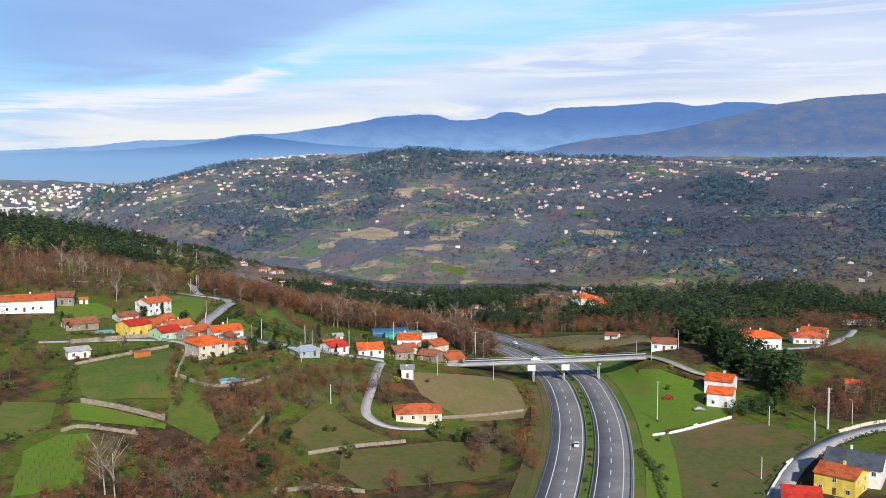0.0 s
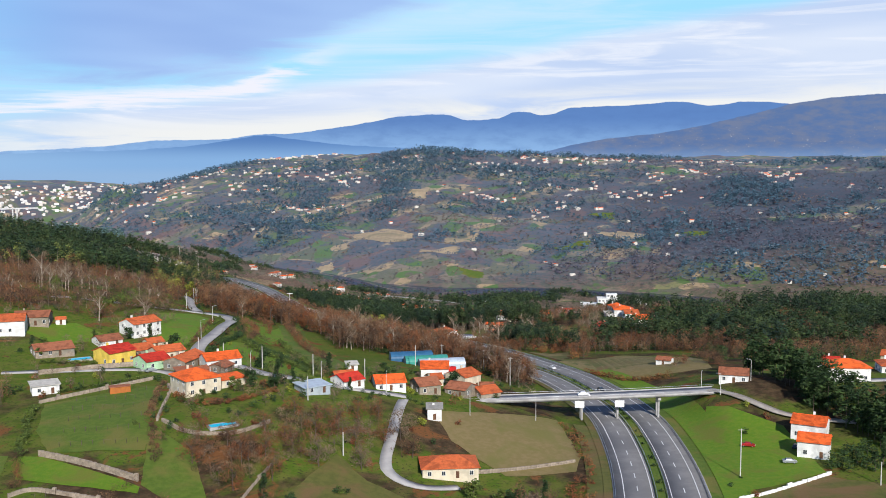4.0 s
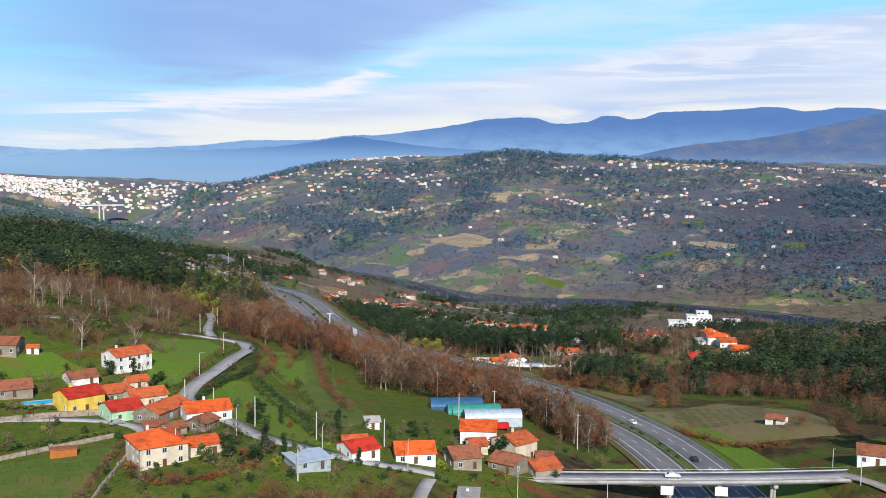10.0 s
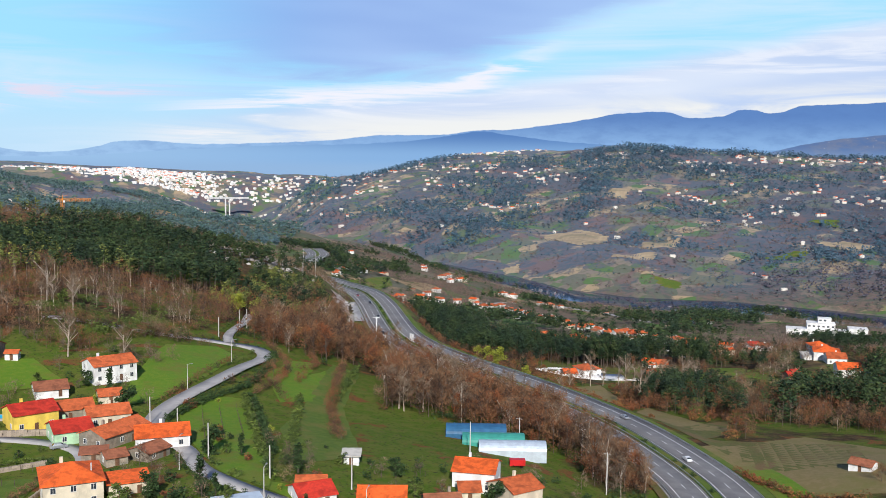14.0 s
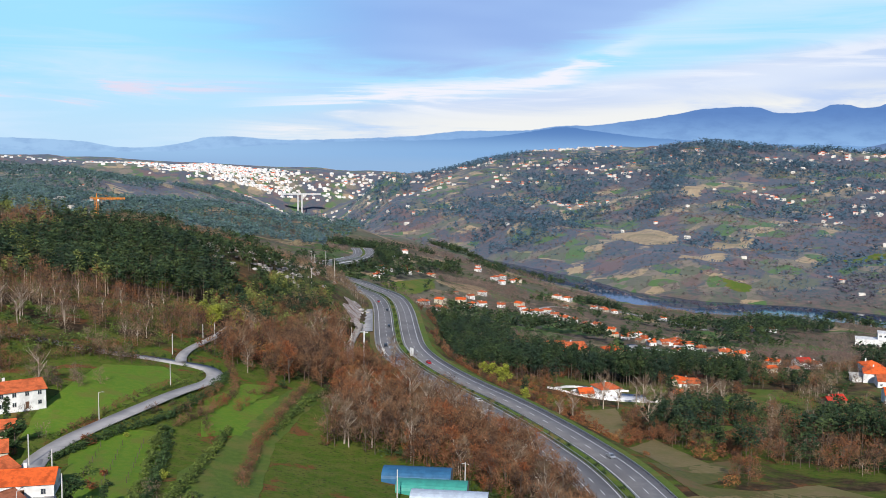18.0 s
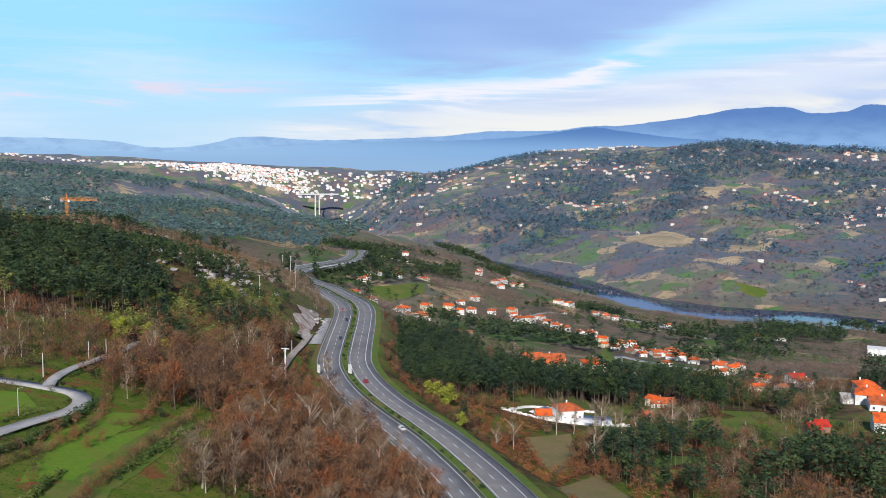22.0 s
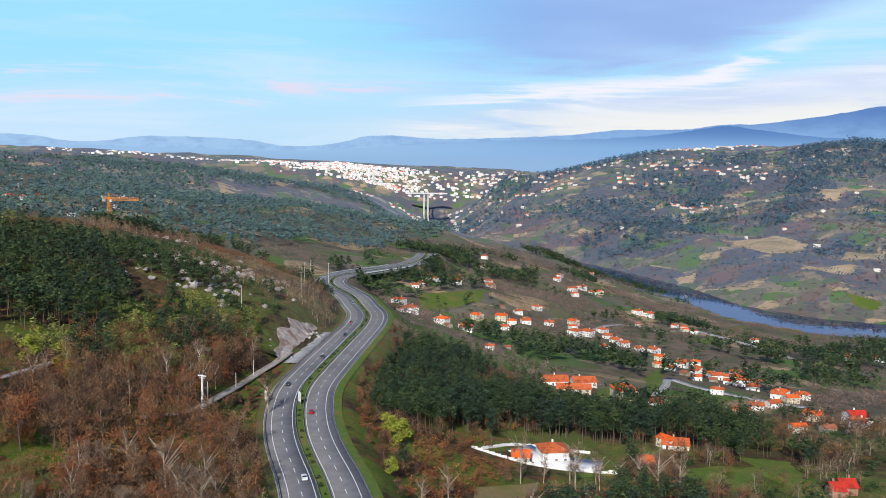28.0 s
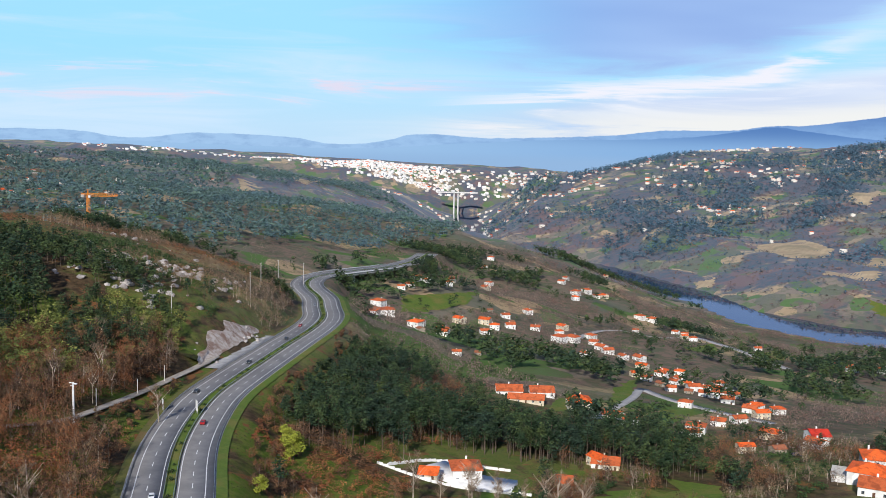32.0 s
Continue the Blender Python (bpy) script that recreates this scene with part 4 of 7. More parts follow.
def house_body(L, W, H, roof, wall, rf, windows=True, chimney=True, seed=0, sides=2):
    """An Empty with walls, roof, openings and chimney, its front towards -y."""
    rnd = random.Random(seed)
    shed = L < 6.5 and H < 4
    name = "shed" if shed or wall == "metal" else "house"
    e = thing(name, f"{WORDS[wall]} {'outbuilding' if name == 'shed' else 'house'} with a {ROOFS[rf]} roof", name)
    a, b = L / 2, W / 2
    up = {"gable": 0.36, "hip": 0.36, "shed": 0.0}[roof] * b
    base = -2.2
    wm = MATS[wall] if wall != "metal" else MATS["metal_sheet"]
    wname = wall if wall != "metal" else "metal_sheet"
    v = [(-a, -b, base), (a, -b, base), (a, b, base), (-a, b, base), (-a, -b, H), (a, -b, H), (a, b, H), (-a, b, H)]
    f = [(0, 1, 5, 4), (2, 3, 7, 6)]
    if roof == "gable":
        v += [(-a, 0, H + up), (a, 0, H + up)]
        f += [(1, 2, 6, 9, 5), (3, 0, 4, 8, 7)]
    else:
        f += [(1, 2, 6, 5), (3, 0, 4, 7), (4, 5, 6, 7)]
    part("wall", mesh("wall", v, f, wname), e)
    # roof slabs with eaves
    o, t = 0.55, 0.22
    k = up / b
    A, B, z0 = a + (0.35 if roof == "gable" else o), b + o, H - o * k + 0.04
    if roof == "gable":
        top = [(-A, -B, z0), (A, -B, z0), (A, B, z0), (-A, B, z0), (-A, 0, H + up + 0.04), (A, 0, H + up + 0.04)]
        fs = [(0, 1, 5, 4), (2, 3, 4, 5)]
    elif roof == "hip":
        r = max(0.3, a - b)
        z0 = H + 0.02
        top = [(-A, -B, z0), (A, -B, z0), (A, B, z0), (-A, B, z0), (-r, 0, H + up + 0.25), (r, 0, H + up + 0.25)]
        fs = [(0, 1, 5, 4), (2, 3, 4, 5), (1, 2, 5), (3, 0, 4)]
    else:
        top = [(-A, -B, H + 0.02), (A, -B, H + 0.02), (A, B, H + 0.55), (-A, B, H + 0.55)]
        fs = [(0, 1, 2, 3)]
    n = len(top)
    top += [(x, y, z + t) for x, y, z in top]
    edge = [(0, 1), (1, 2), (2, 3), (3, 0)] if roof != "gable" else [(0, 1), (2, 3), (1, 5), (5, 2), (3, 4), (4, 0)]
    fs = [tuple(reversed(q)) for q in fs] + [tuple(i + n for i in q) for q in fs] + [(p, q, q + n, p + n) for p, q in edge]
    rf_ob = part("roof", mesh("roof", top, fs, "roof_" + rf), e, f"{ROOFS[rf]} roof")
    if roof == "gable":
        part("ridge", box_mesh("ridge", -A, A, -0.16, 0.16, H + up + t - 0.02, H + up + t + 0.14, "roof_" + rf), rf_ob)
    if chimney and H > 3.2:
        x = rnd.uniform(-0.6, 0.6) * a
        part("chimney", box_mesh("chimney", x - .35, x + .35, b * .35 - .3, b * .35 + .3, H, H + up + 1.0, wname), e)
    if windows:
        rows = [1.5, 4.3] if H > 5.2 else [1.5]
        n = max(1, int(L / 3.4))
        for s, yaw in ((-1, 0), (1, 180))[:sides]:
            for r, z in enumerate(rows):
                for i in range(n):
                    x = -a + (i + 0.5) * L / n
                    if r == 0 and i == n // 2 and s < 0:
                        part("door", box_mesh("door", x - .5, x + .5, -b - .06, -b + .02, 0, 2.05, "door_wood"), e, "dark wooden door")
                    elif rnd.random() < 0.85:
                        opening(e, "window", x, s * b, z, yaw, 1.0, 1.2)
        m = max(1, int(W / 4))
        for s, yaw in ((-1, -90), (1, 90))[2 - sides:]:
            for z in rows:
                for i in range(m):
                    if rnd.random() < 0.8:
                        opening(e, "window", s * a, -b + (i + 0.5) * W / m, z, yaw, 1.0, 1.2)
    return e


def seat(x, y, r):
    """The ground's level for something of that size."""
    s = [float(gz(x + dx, y + dy)) for dx, dy in ((0, 0), (r, 0), (-r, 0), (0, r), (0, -r))]
    return 0.5 * (min(s) + max(s))


HSEED = [0]


def house(x, y, yaw, L, W, H, roof, wall, rf, group=""):
    HSEED[0] += 1
    W, H = W * 1.12, max(2.3, H * (0.72 if H < 5.5 else 0.86))
    e = house_body(L, W, H, roof, wall, rf, seed=HSEED[0])
    r = 0.35 * max(L, W)
    e.matrix_basis = pose(x, y, seat(x, y, r), 0, 0, yaw)
    SPOTS.append((x, y, 0.55 * max(L, W) + 2.5))
    return e


# upper village and the houses beside the motorway
house(-142, 481, 54, 13.8, 9, 6.2, 'gable', 'white', 'terra')
house(-149, 460, 42, 9.3, 8, 3, 'gable', 'white', 'brick')
house(-137, 434, 53, 11.7, 9, 5.5, 'gable', 'yellow', 'red')
house(-133, 445, 43, 12.9, 8, 4, 'gable', 'stone', 'terra')
house(-120, 444, 41, 11.3, 8, 4.5, 'gable', 'cream', 'terra')
house(-131, 463, 39, 6.6, 6, 3, 'gable', 'cream', 'terra')
house(-121, 428, 46, 9.7, 9, 4.6, 'gable', 'mint', 'red')
house(-109, 430, 76, 15.9, 8, 4.5, 'gable', 'stone', 'terra')
house(-96, 431, 31, 13.4, 9, 4.5, 'gable', 'white', 'orange')
house(-93, 419, 76, 7.7, 6, 3, 'gable', 'stone', 'brick')
house(-99, 413, 48, 5.2, 5, 3, 'gable', 'stone', 'brick')
house(-105, 414, 29, 5.9, 4, 2.4, 'shed', 'stone', 'brick')
house(-94, 388, 38, 12.1, 12, 6.2, 'hip', 'cream', 'orange')
house(-55, 389, 37, 9.4, 7, 2.6, 'shed', 'metal', 'metal')
house(-47, 410, 19, 6.8, 7, 3, 'gable', 'stone', 'terra')
house(-45, 405, 39, 8.4, 8, 3.6, 'gable', 'white', 'red')
house(-31, 413, 14, 10.8, 9, 4, 'gable', 'white', 'orange')
house(-15, 443, 1, 10.7, 9, 6, 'gable', 'white', 'orange')
house(-4, 436, 47, 9.0, 9, 6, 'gable', 'cream', 'terra')
house(-18, 417, 23, 8.2, 9, 4.5, 'gable', 'stone', 'brick')
house(-5, 421, -29, 8.5, 8, 4, 'gable', 'stone', 'brick')
house(-15, 433, 18, 5.2, 6, 3.5, 'gable', 'cream', 'terra')
house(4, 424, 29, 8.4, 8, 3.5, 'gable', 'stone', 'terra')
house(5, 435, -1, 4.9, 7, 3, 'gable', 'stone', 'brick')
house(89, 511, -29, 6.6, 5, 3.2, 'gable', 'white', 'brick')
house(99, 435, -16, 10.6, 8, 4.2, 'gable', 'white', 'brick')
house(110, 384, -28, 10.6, 9, 5.6, 'gable', 'white', 'orange')
house(106, 369, -24, 9.4, 8, 5.6, 'gable', 'white', 'orange')
house(145, 445, -3, 15.6, 11, 6, 'hip', 'white', 'orange')
house(148, 470, -17, 8.5, 8, 4.5, 'gable', 'white', 'red')
house(172, 460, -10, 14.3, 10, 4.5, 'hip', 'white', 'terra')
house(194, 509, -31, 12.7, 8, 5, 'gable', 'cream', 'terra')
house(279, 660, -11, 17.7, 10, 5.5, 'hip', 'white', 'orange')
house(311, 699, -24, 8.8, 8, 5.5, 'gable', 'cream', 'orange')
house(115, 278, -42, 11.7, 9, 6.5, 'gable', 'yellow', 'terra')
house(123, 287, -31, 15.9, 13, 6.5, 'gable', 'white', 'slate')
house(101, 271, -15, 10.3, 9, 3.5, 'gable', 'white', 'red')
house(-84, 394, 38, 8.5, 6, 3.8, 'shed', 'cream', 'orange')
house(-9, 350, 6, 16.4, 10, 4, 'hip', 'cream', 'terra')
house(159, 376, -23, 5.7, 5, 4.5, 'gable', 'stone', 'orange')
house(-14, 388, 2, 4.7, 5, 5, 'shed', 'white', 'stone')
house(-195, 458, 18, 25.6, 10, 6, 'gable', 'white', 'terra')
house(-185, 474, 13, 13.8, 9, 5, 'gable', 'stone', 'brick')
house(-163, 439, 35, 14.2, 9, 3.5, 'gable', 'stone', 'brick')
house(-147, 393, 30, 8.6, 6, 4, 'shed', 'white', 'cream')
house(-175, 478, 23, 4.0, 3, 3, 'gable', 'white', 'terra')
house(-47, 439, 15, 4.0, 4, 3, 'shed', 'white', 'cream')
house(-14, 770, 35, 11.5, 11, 5.6, 'hip', 'white', 'terra')
house(-23, 757, 22, 7.5, 8, 3.2, 'gable', 'cream', 'orange')
house(-76, 940, 30, 15.2, 11, 4.5, 'gable', 'white', 'terra')
house(-66, 964, 29, 14.3, 11, 4.5, 'gable', 'white', 'terra')
house(-61, 931, 22, 20.1, 9, 3.5, 'gable', 'cream', 'terra')
house(-35, 945, 31, 12.6, 13, 7, 'hip', 'cream', 'orange')
house(-14, 942, -5, 9.2, 9, 4, 'gable', 'white', 'terra')
house(125, 865, 13, 10.5, 12, 6.5, 'hip', 'white', 'orange')
house(116, 840, 4, 8.0, 9, 4, 'shed', 'white', 'cream')
house(128, 775, 2, 12.5, 12, 6, 'gable', 'white', 'orange')
house(129, 824, 2, 11.1, 11, 5, 'gable', 'white', 'terra')
house(126, 839, -4, 15.2, 12, 6, 'hip', 'white', 'orange')
house(97, 765, 21, 5.2, 8, 4.5, 'gable', 'brickw', 'red')
house(91, 947, 31, 9.6, 10, 5, 'gable', 'white', 'red')
house(100, 770, 24, 5.8, 8, 5, 'gable', 'brickw', 'red')
house(27, 824, 18, 6.9, 9, 4, 'gable', 'cream', 'terra')
house(21, 824, 14, 4.7, 8, 3.5, 'gable', 'white', 'terra')
house(21, 787, 20, 6.4, 8, 3.5, 'gable', 'stone', 'terra')

# lower village: a few kinds of house, repeated
KINDS = [house_body(11, 9, 5.8, "hip", "white", "orange", seed=91, sides=1), house_body(10, 8, 4.2, "gable", "white", "terra", seed=92, sides=1), house_body(12, 9, 5.6, "gable", "cream", "orange", seed=93, sides=1),
         house_body(9, 8, 3.6, "gable", "stone", "brick", seed=94, sides=1), house_body(13, 10, 6, "hip", "white", "terra", seed=95, sides=1)]
VILLAGE = [
    (-281, 1117), (-267, 1109), (-216, 1077), (-214, 1108), (-226, 1086), (-226, 1206), (-211, 1195), (-207, 1218), (-160, 1032), (-157, 1059), (-172, 1247), (-158, 1213),
    (-150, 1268), (-135, 1236), (-121, 1216), (-111, 1204), (-95, 1197), (-135, 1489), (-121, 1474), (-103, 1441), (-51, 1508), (39, 1433), (55, 1404), (-261, 1509), (-267, 1624),
    (-327, 1627), (-401, 1999), (-341, 1300), (-323, 1312), (-330, 1233), (-322, 1397), (-348, 1291)]
VILLAGE_LOW = [
    (-58, 1115), (-47, 1107), (-48, 1147), (-33, 1095), (-31, 1122), (-22, 1081), (-21, 1124), (-11, 1086), (-10, 1122), (0, 1086), (-1, 1120), (9, 1092), (13, 1113), (18, 1072),
    (39, 1057), (52, 1058), (49, 1022), (37, 912), (41, 878), (46, 868), (96, 908), (83, 886), (70, 880), (72, 931), (4, 1023), (78, 1456), (-234, 1315), (-248, 1260), (-243, 1190),
    (-181, 1551), (-290, 1620)]
VILLAGE_MORE = [
    (-333, 1339), (-380, 1521), (-422, 1579), (-340, 1673), (-289, 1581), (-271, 1606), (-232, 1260), (-216, 1240), (-207, 1168), (-224, 1126), (-182, 1278), (-163, 1231), (-193, 1242), (-151, 1225),
    (-117, 1169), (-194, 1545), (-160, 1427), (-116, 1454), (-87, 1214), (53, 1425), (-67, 1159), (-45, 1185), (-34, 1146), (-14, 1109), (-8, 1158), (-51, 1160), (36, 1073), (49, 1074), (39, 1041)]
VILLAGE_MORE += [
    (35, 929), (37, 968), (44, 986), (-1, 931), (21, 825), (31, 848), (-344, 1361), (-333, 1254), (-301, 1149), (-260, 1080), (-249, 1132), (-490, 1661), (-466, 1648), (-466, 1698),
    (-432, 1612), (-759, 1155), (-635, 1087), (-750, 1128)]
rnd = random.Random(5)
used = set()
for n, (x, y) in enumerate(VILLAGE + VILLAGE_LOW + VILLAGE_MORE):
    kind = rnd.choice([0, 1, 1, 2, 3, 4, 4])
    m = pose(x, y, seat(x, y, 4), 0, 0, rnd.uniform(-35, 45)) @ Matrix.Scale(rnd.uniform(0.68, 0.98), 4)
    SPOTS.append((x, y, 8))
    if kind not in used:
        used.add(kind)
        KINDS[kind].matrix_basis = m
        tagged(KINDS[kind], group="houses of the lower village")
    else:
        copy_thing(KINDS[kind], m)
for i in range(5):
    if i not in used:
        KINDS[i].matrix_basis = pose(-300 + 12 * i, 1400, seat(-300 + 12 * i, 1400, 4))


def cyl(p, q, r0, r1, n=6, cap=True):
    """Verts and faces of a tapered bar."""
    p, q = Vector(p), Vector(q)
    d = (q - p).normalized()
    s = d.orthogonal().normalized()
    t = d.cross(s)
    v = [tuple(c + (s * math.cos(6.2832 * i / n) + t * math.sin(6.2832 * i / n)) * r) for c, r in ((p, r0), (q, r1)) for i in range(n)]
    f = [(i, (i + 1) % n, (i + 1) % n + n, i + n) for i in range(n)]
    if cap:
        f.append(tuple(range(n, 2 * n)))
    return v, f


def bars(name, items, mat, n=6):
    v, f = [], []
    for it in items:
        a, b = cyl(*it, n=n)
        k = len(v)
        v += a
        f += [tuple(i + k for i in q) for q in b]
    return mesh(name, v, f, mat)


# overpass
DECK = smooth_line([(-14, 421), (4, 418.6), (28, 419), (56, 421.5), (82, 425.5), (92, 428.5)], 2.0, 2)
DZ = np.interp(DECK[:, 0], [-14, 4, 28, 80, 92], [165.05, 165.5, 166.2, 166.9, 166.75])
bridge = thing("overpass", "concrete road bridge on slim piers over the motorway", "bridge", kind="structure")
part("deck", ribbon(DECK, -4.0, 4.0, DZ, "deck", "lane_asphalt", 0.8), bridge)
for a in (-4.2, 3.95):
    par = part("parapet", ribbon(DECK, a, a + 0.3, DZ + 0.35, "parapet", "concrete", 0.9), bridge, "pale concrete parapet")
    part("railing", ribbon(DECK, a + 0.1, a + 0.2, DZ + 1.0, "railing", "steel", 0.1), par, "steel hand rail")
for x, y in ((39.2, 420), (52.4, 421.2), (67.8, 423.2)):
    g0 = float(gz(x, y)) - 1
    p = part("pier", bars("pier", [((x, y - 1.6, g0), (x, y - 1.6, 165.4), 0.45, 0.45), ((x, y + 1.6, g0), (x, y + 1.6, 165.4), 0.45, 0.45)], "concrete", 10), bridge)
    part("pier_cap", box_mesh("pier_cap", x - .6, x + .6, y - 3.4, y + 3.4, 164.6, 165.4, "concrete"), p)
for x, y in ((38.0, 415.6), (52.6, 416.6)):
    s = thing("road_sign", "pale back of a large road sign fixed to the bridge", "sign", pose(x, y - 0.3, 164.2))
    part("board", box_mesh("board", -1.7, 1.7, -0.06, 0.06, -1.2, 1.3, "paint_white"), s)
    part("bracket", box_mesh("bracket", -0.1, 0.1, 0.06, 0.5, -0.6, 0.6, "steel"), s)

# far viaduct on the same motorway
VI = [i for i, p in enumerate(MW) if 1150 < p[1] < 1290]
i0, i1 = VI[0], VI[-1]
via = thing("viaduct", "long low concrete motorway viaduct on paired piers", "viaduct", kind="structure")
part("deck", ribbon(MW[i0:i1], -13.4, 13.4, MZ[i0:i1] - 0.42, "deck", "concrete", 2.2), via)
for a in (-13.6, 13.3):
    part("parapet", ribbon(MW[i0:i1], a, a + 0.3, MZ[i0:i1] + 0.9, "parapet", "paint_white", 1.4), via, "pale concrete parapet")
for i in range(i0 + 4, i1, 8):
    for o in (-8, 8):
        x, y = MW[i] + side_offsets(MW)[i] * o
        part("pier", bars("pier", [((x, y, float(gz(x, y)) - 2), (x, y, MZ[i] - 2.4), 1.1, 1.1)], "paint_white", 8), via)

# high viaduct across the gorge, far off
fv = thing("viaduct", "high slender viaduct across the river gorge in the distance", "viaduct", kind="structure")
a, b = Vector((-1800, 3885, 50)), Vector((-1660, 3965, 50))
u = (b - a).normalized()
nrm = Vector((-u.y, u.x, 0)) * 6
part("deck", mesh("deck", [a - nrm, b - nrm, b + nrm, a + nrm] + [p + Vector((0, 0, -5)) for p in (a - nrm, b - nrm, b + nrm, a + nrm)],
                  [(0, 1, 2, 3), (7, 6, 5, 4), (0, 4, 5, 1), (1, 5, 6, 2), (2, 6, 7, 3), (3, 7, 4, 0)], "pale_concrete"), fv)
for s in (0.42, 0.52):
    c = a.lerp(b, s)
    part("pier", bars("pier", [(c + Vector((0, 0, -95)), c + Vector((0, 0, -5)), 3.5, 3)], "pale_concrete", 8), fv)


# ---- masts, lamps, crane, signs ----
def pole(x, y, h, r=0.14, name="utility_pole", label="slim grey concrete utility pole", arms=1, mat="pole_grey"):
    e = thing(name, label, "pole", pose(x, y, float(gz(x, y))), group="utility poles")
    part("shaft", bars("shaft", [((0, 0, -0.6), (0, 0, h), r * 1.35, r)], mat, 7), e)
    for k in range(arms):
        z = h - 0.4 - k * 1.1
        part("cross_arm", bars("cross_arm", [((-1.0, 0, z), (1.0, 0, z), 0.07, 0.07)], mat, 5), e)
    SPOTS.append((x, y, 1.5))
    return e


def lamp(x, y, h=8.0, yaw=0):
    e = thing("street_lamp", "grey steel street lamp with a curved arm", "street lamp", pose(x, y, float(gz(x, y)), 0, 0, yaw), group="street lamps")
    part("shaft", bars("shaft", [((0, 0, -0.5), (0, 0, h), 0.14, 0.08), ((0, 0, h), (1.3, 0, h + 0.35), 0.07, 0.05)], "pole_grey", 6), e)
    part("lamp_head", box_mesh("lamp_head", 1.2, 1.9, -.14, .14, h + .28, h + .42, "steel"), e)


big = pole(-108, 661, 17.5, 0.3, "mast", "tall white concrete mast with a cross head", 0, "paint_white")
part("head", bars("head", [((-1.8, 0, 17.2), (1.8, 0, 17.2), 0.2, 0.2), ((0, -1.2, 16.6), (0, 1.2, 16.6), 0.15, 0.15)], "paint_white", 6), big)
big2 = pole(133, 334, 14.5, 0.3, "mast", "tall grey concrete electricity mast", 2)
for x, y, h in ((78, 352, 15), (-78, 421, 9), (-58, 412, 8), (-40, 418, 8), (-108, 446, 8), (-97, 441, 7), (-148, 591, 9), (-150, 603, 9), (-145, 565, 8), (-164, 699, 10), (-13, 502, 10), (6, 508, 10),
                (-24, 479, 9), (16, 472, 12), (-160, 720, 9), (-150, 745, 8), (-140, 720, 7), (-130, 690, 7), (-200, 800, 14), (-225, 890, 16), (-250, 930, 16), (-300, 1010, 18), (-330, 1080, 18), (-190, 690, 9),
                (-89, 388, 8), (-55, 379, 8), (115, 341, 7), (124, 322, 7), (96, 290, 7), (-40, 347, 7), (-110, 615, 8)):
    pole(x, y, h, arms=1 if h > 9 else 0)
for x, y, yaw in ((21, 401, 90), (86, 432, -90), (-2, 395, 90), (90, 420, 200), (104, 430, 180), (128, 333, 100), (143, 338, 100), (-117, 485, 0), (-123, 530, 0), (-80, 410, 90), (-53, 397, 90), (-31, 401, 90)):
    lamp(x, y, 8.0, yaw)
pylon = thing("lattice_mast", "thin dark lattice mast above the bare wood", "mast", pose(-18, 545, float(gz(-18, 545))))
leg = [((sx * 0.7, sy * 0.7, -0.5), (sx * 0.12, sy * 0.12, 19), 0.06, 0.05) for sx in (-1, 1) for sy in (-1, 1)]
part("leg", bars("leg", leg, "bark", 4), pylon)
rung = []
for k in range(12):
    w, z = 0.7 - 0.048 * k, k * 1.55
    w2 = w - 0.048
    rung += [((-w, -w, z), (w2, -w2, z + 1.5), 0.035, 0.035), ((w, w, z), (-w2, w2, z + 1.5), 0.035, 0.035), ((-w, w, z), (-w2, -w2, z + 1.5), 0.035, 0.035), ((w, -w, z), (w2, w2, z + 1.5), 0.035, 0.035)]
tagged(part("brace", bars("brace", rung, "bark", 3), pylon), kind="stuff")
part("cross_arm", bars("cross_arm", [((-1.6, 0, 18.2), (1.6, 0, 18.2), 0.08, 0.08)], "bark", 4), pylon)


def crane(x, y, top, reach, back, yaw):
    z = float(gz(x, y))
    h = top - z
    e = thing("tower_crane", "orange tower crane above the wooded hill", "crane", pose(x, y, z, 0, 0, yaw))

    def lattice(p, q, w, n):
        p, q = Vector(p), Vector(q)
        d = (q - p)
        s = d.normalized().orthogonal() * w
        t = d.normalized().cross(s)
        c = [s + t, s - t, -s - t, -s + t]
        it = [(p + k, q + k, 0.16, 0.16) for k in c]
        for i in range(n):
            for k in range(4):
                it.append((p + d * (i / n) + c[k], p + d * ((i + 1) / n) + c[(k + 1) % 4], 0.09, 0.09))
        return it

    part("tower", bars("tower", lattice((0, 0, -2), (0, 0, h), 0.8, 14), "crane_paint", 4), e)
    part("jib", bars("jib", lattice((0, 0, h), (reach, 0, h), 0.6, 14), "crane_paint", 4), e)
    part("counter_jib", bars("counter_jib", lattice((0, 0, h), (-back, 0, h), 0.6, 5), "crane_paint", 4), e)
    part("counterweight", box_mesh("counterweight", -back, -back + 3, -.9, .9, h - 2.2, h + .4, "concrete"), e)
    part("tower_head", bars("tower_head", [((0, 0, h), (0, 0, h + 5), 0.7, 0.2), ((0, 0, h + 5), (reach * .7, 0, h + .6), 0.07, 0.07), ((0, 0, h + 5), (-back, 0, h + .6), 0.07, 0.07)], "crane_paint", 4), e)
    part("cab", box_mesh("cab", 0.8, 2.4, -1.6, -.5, h - 2.4, h - .4, "paint_white"), e)


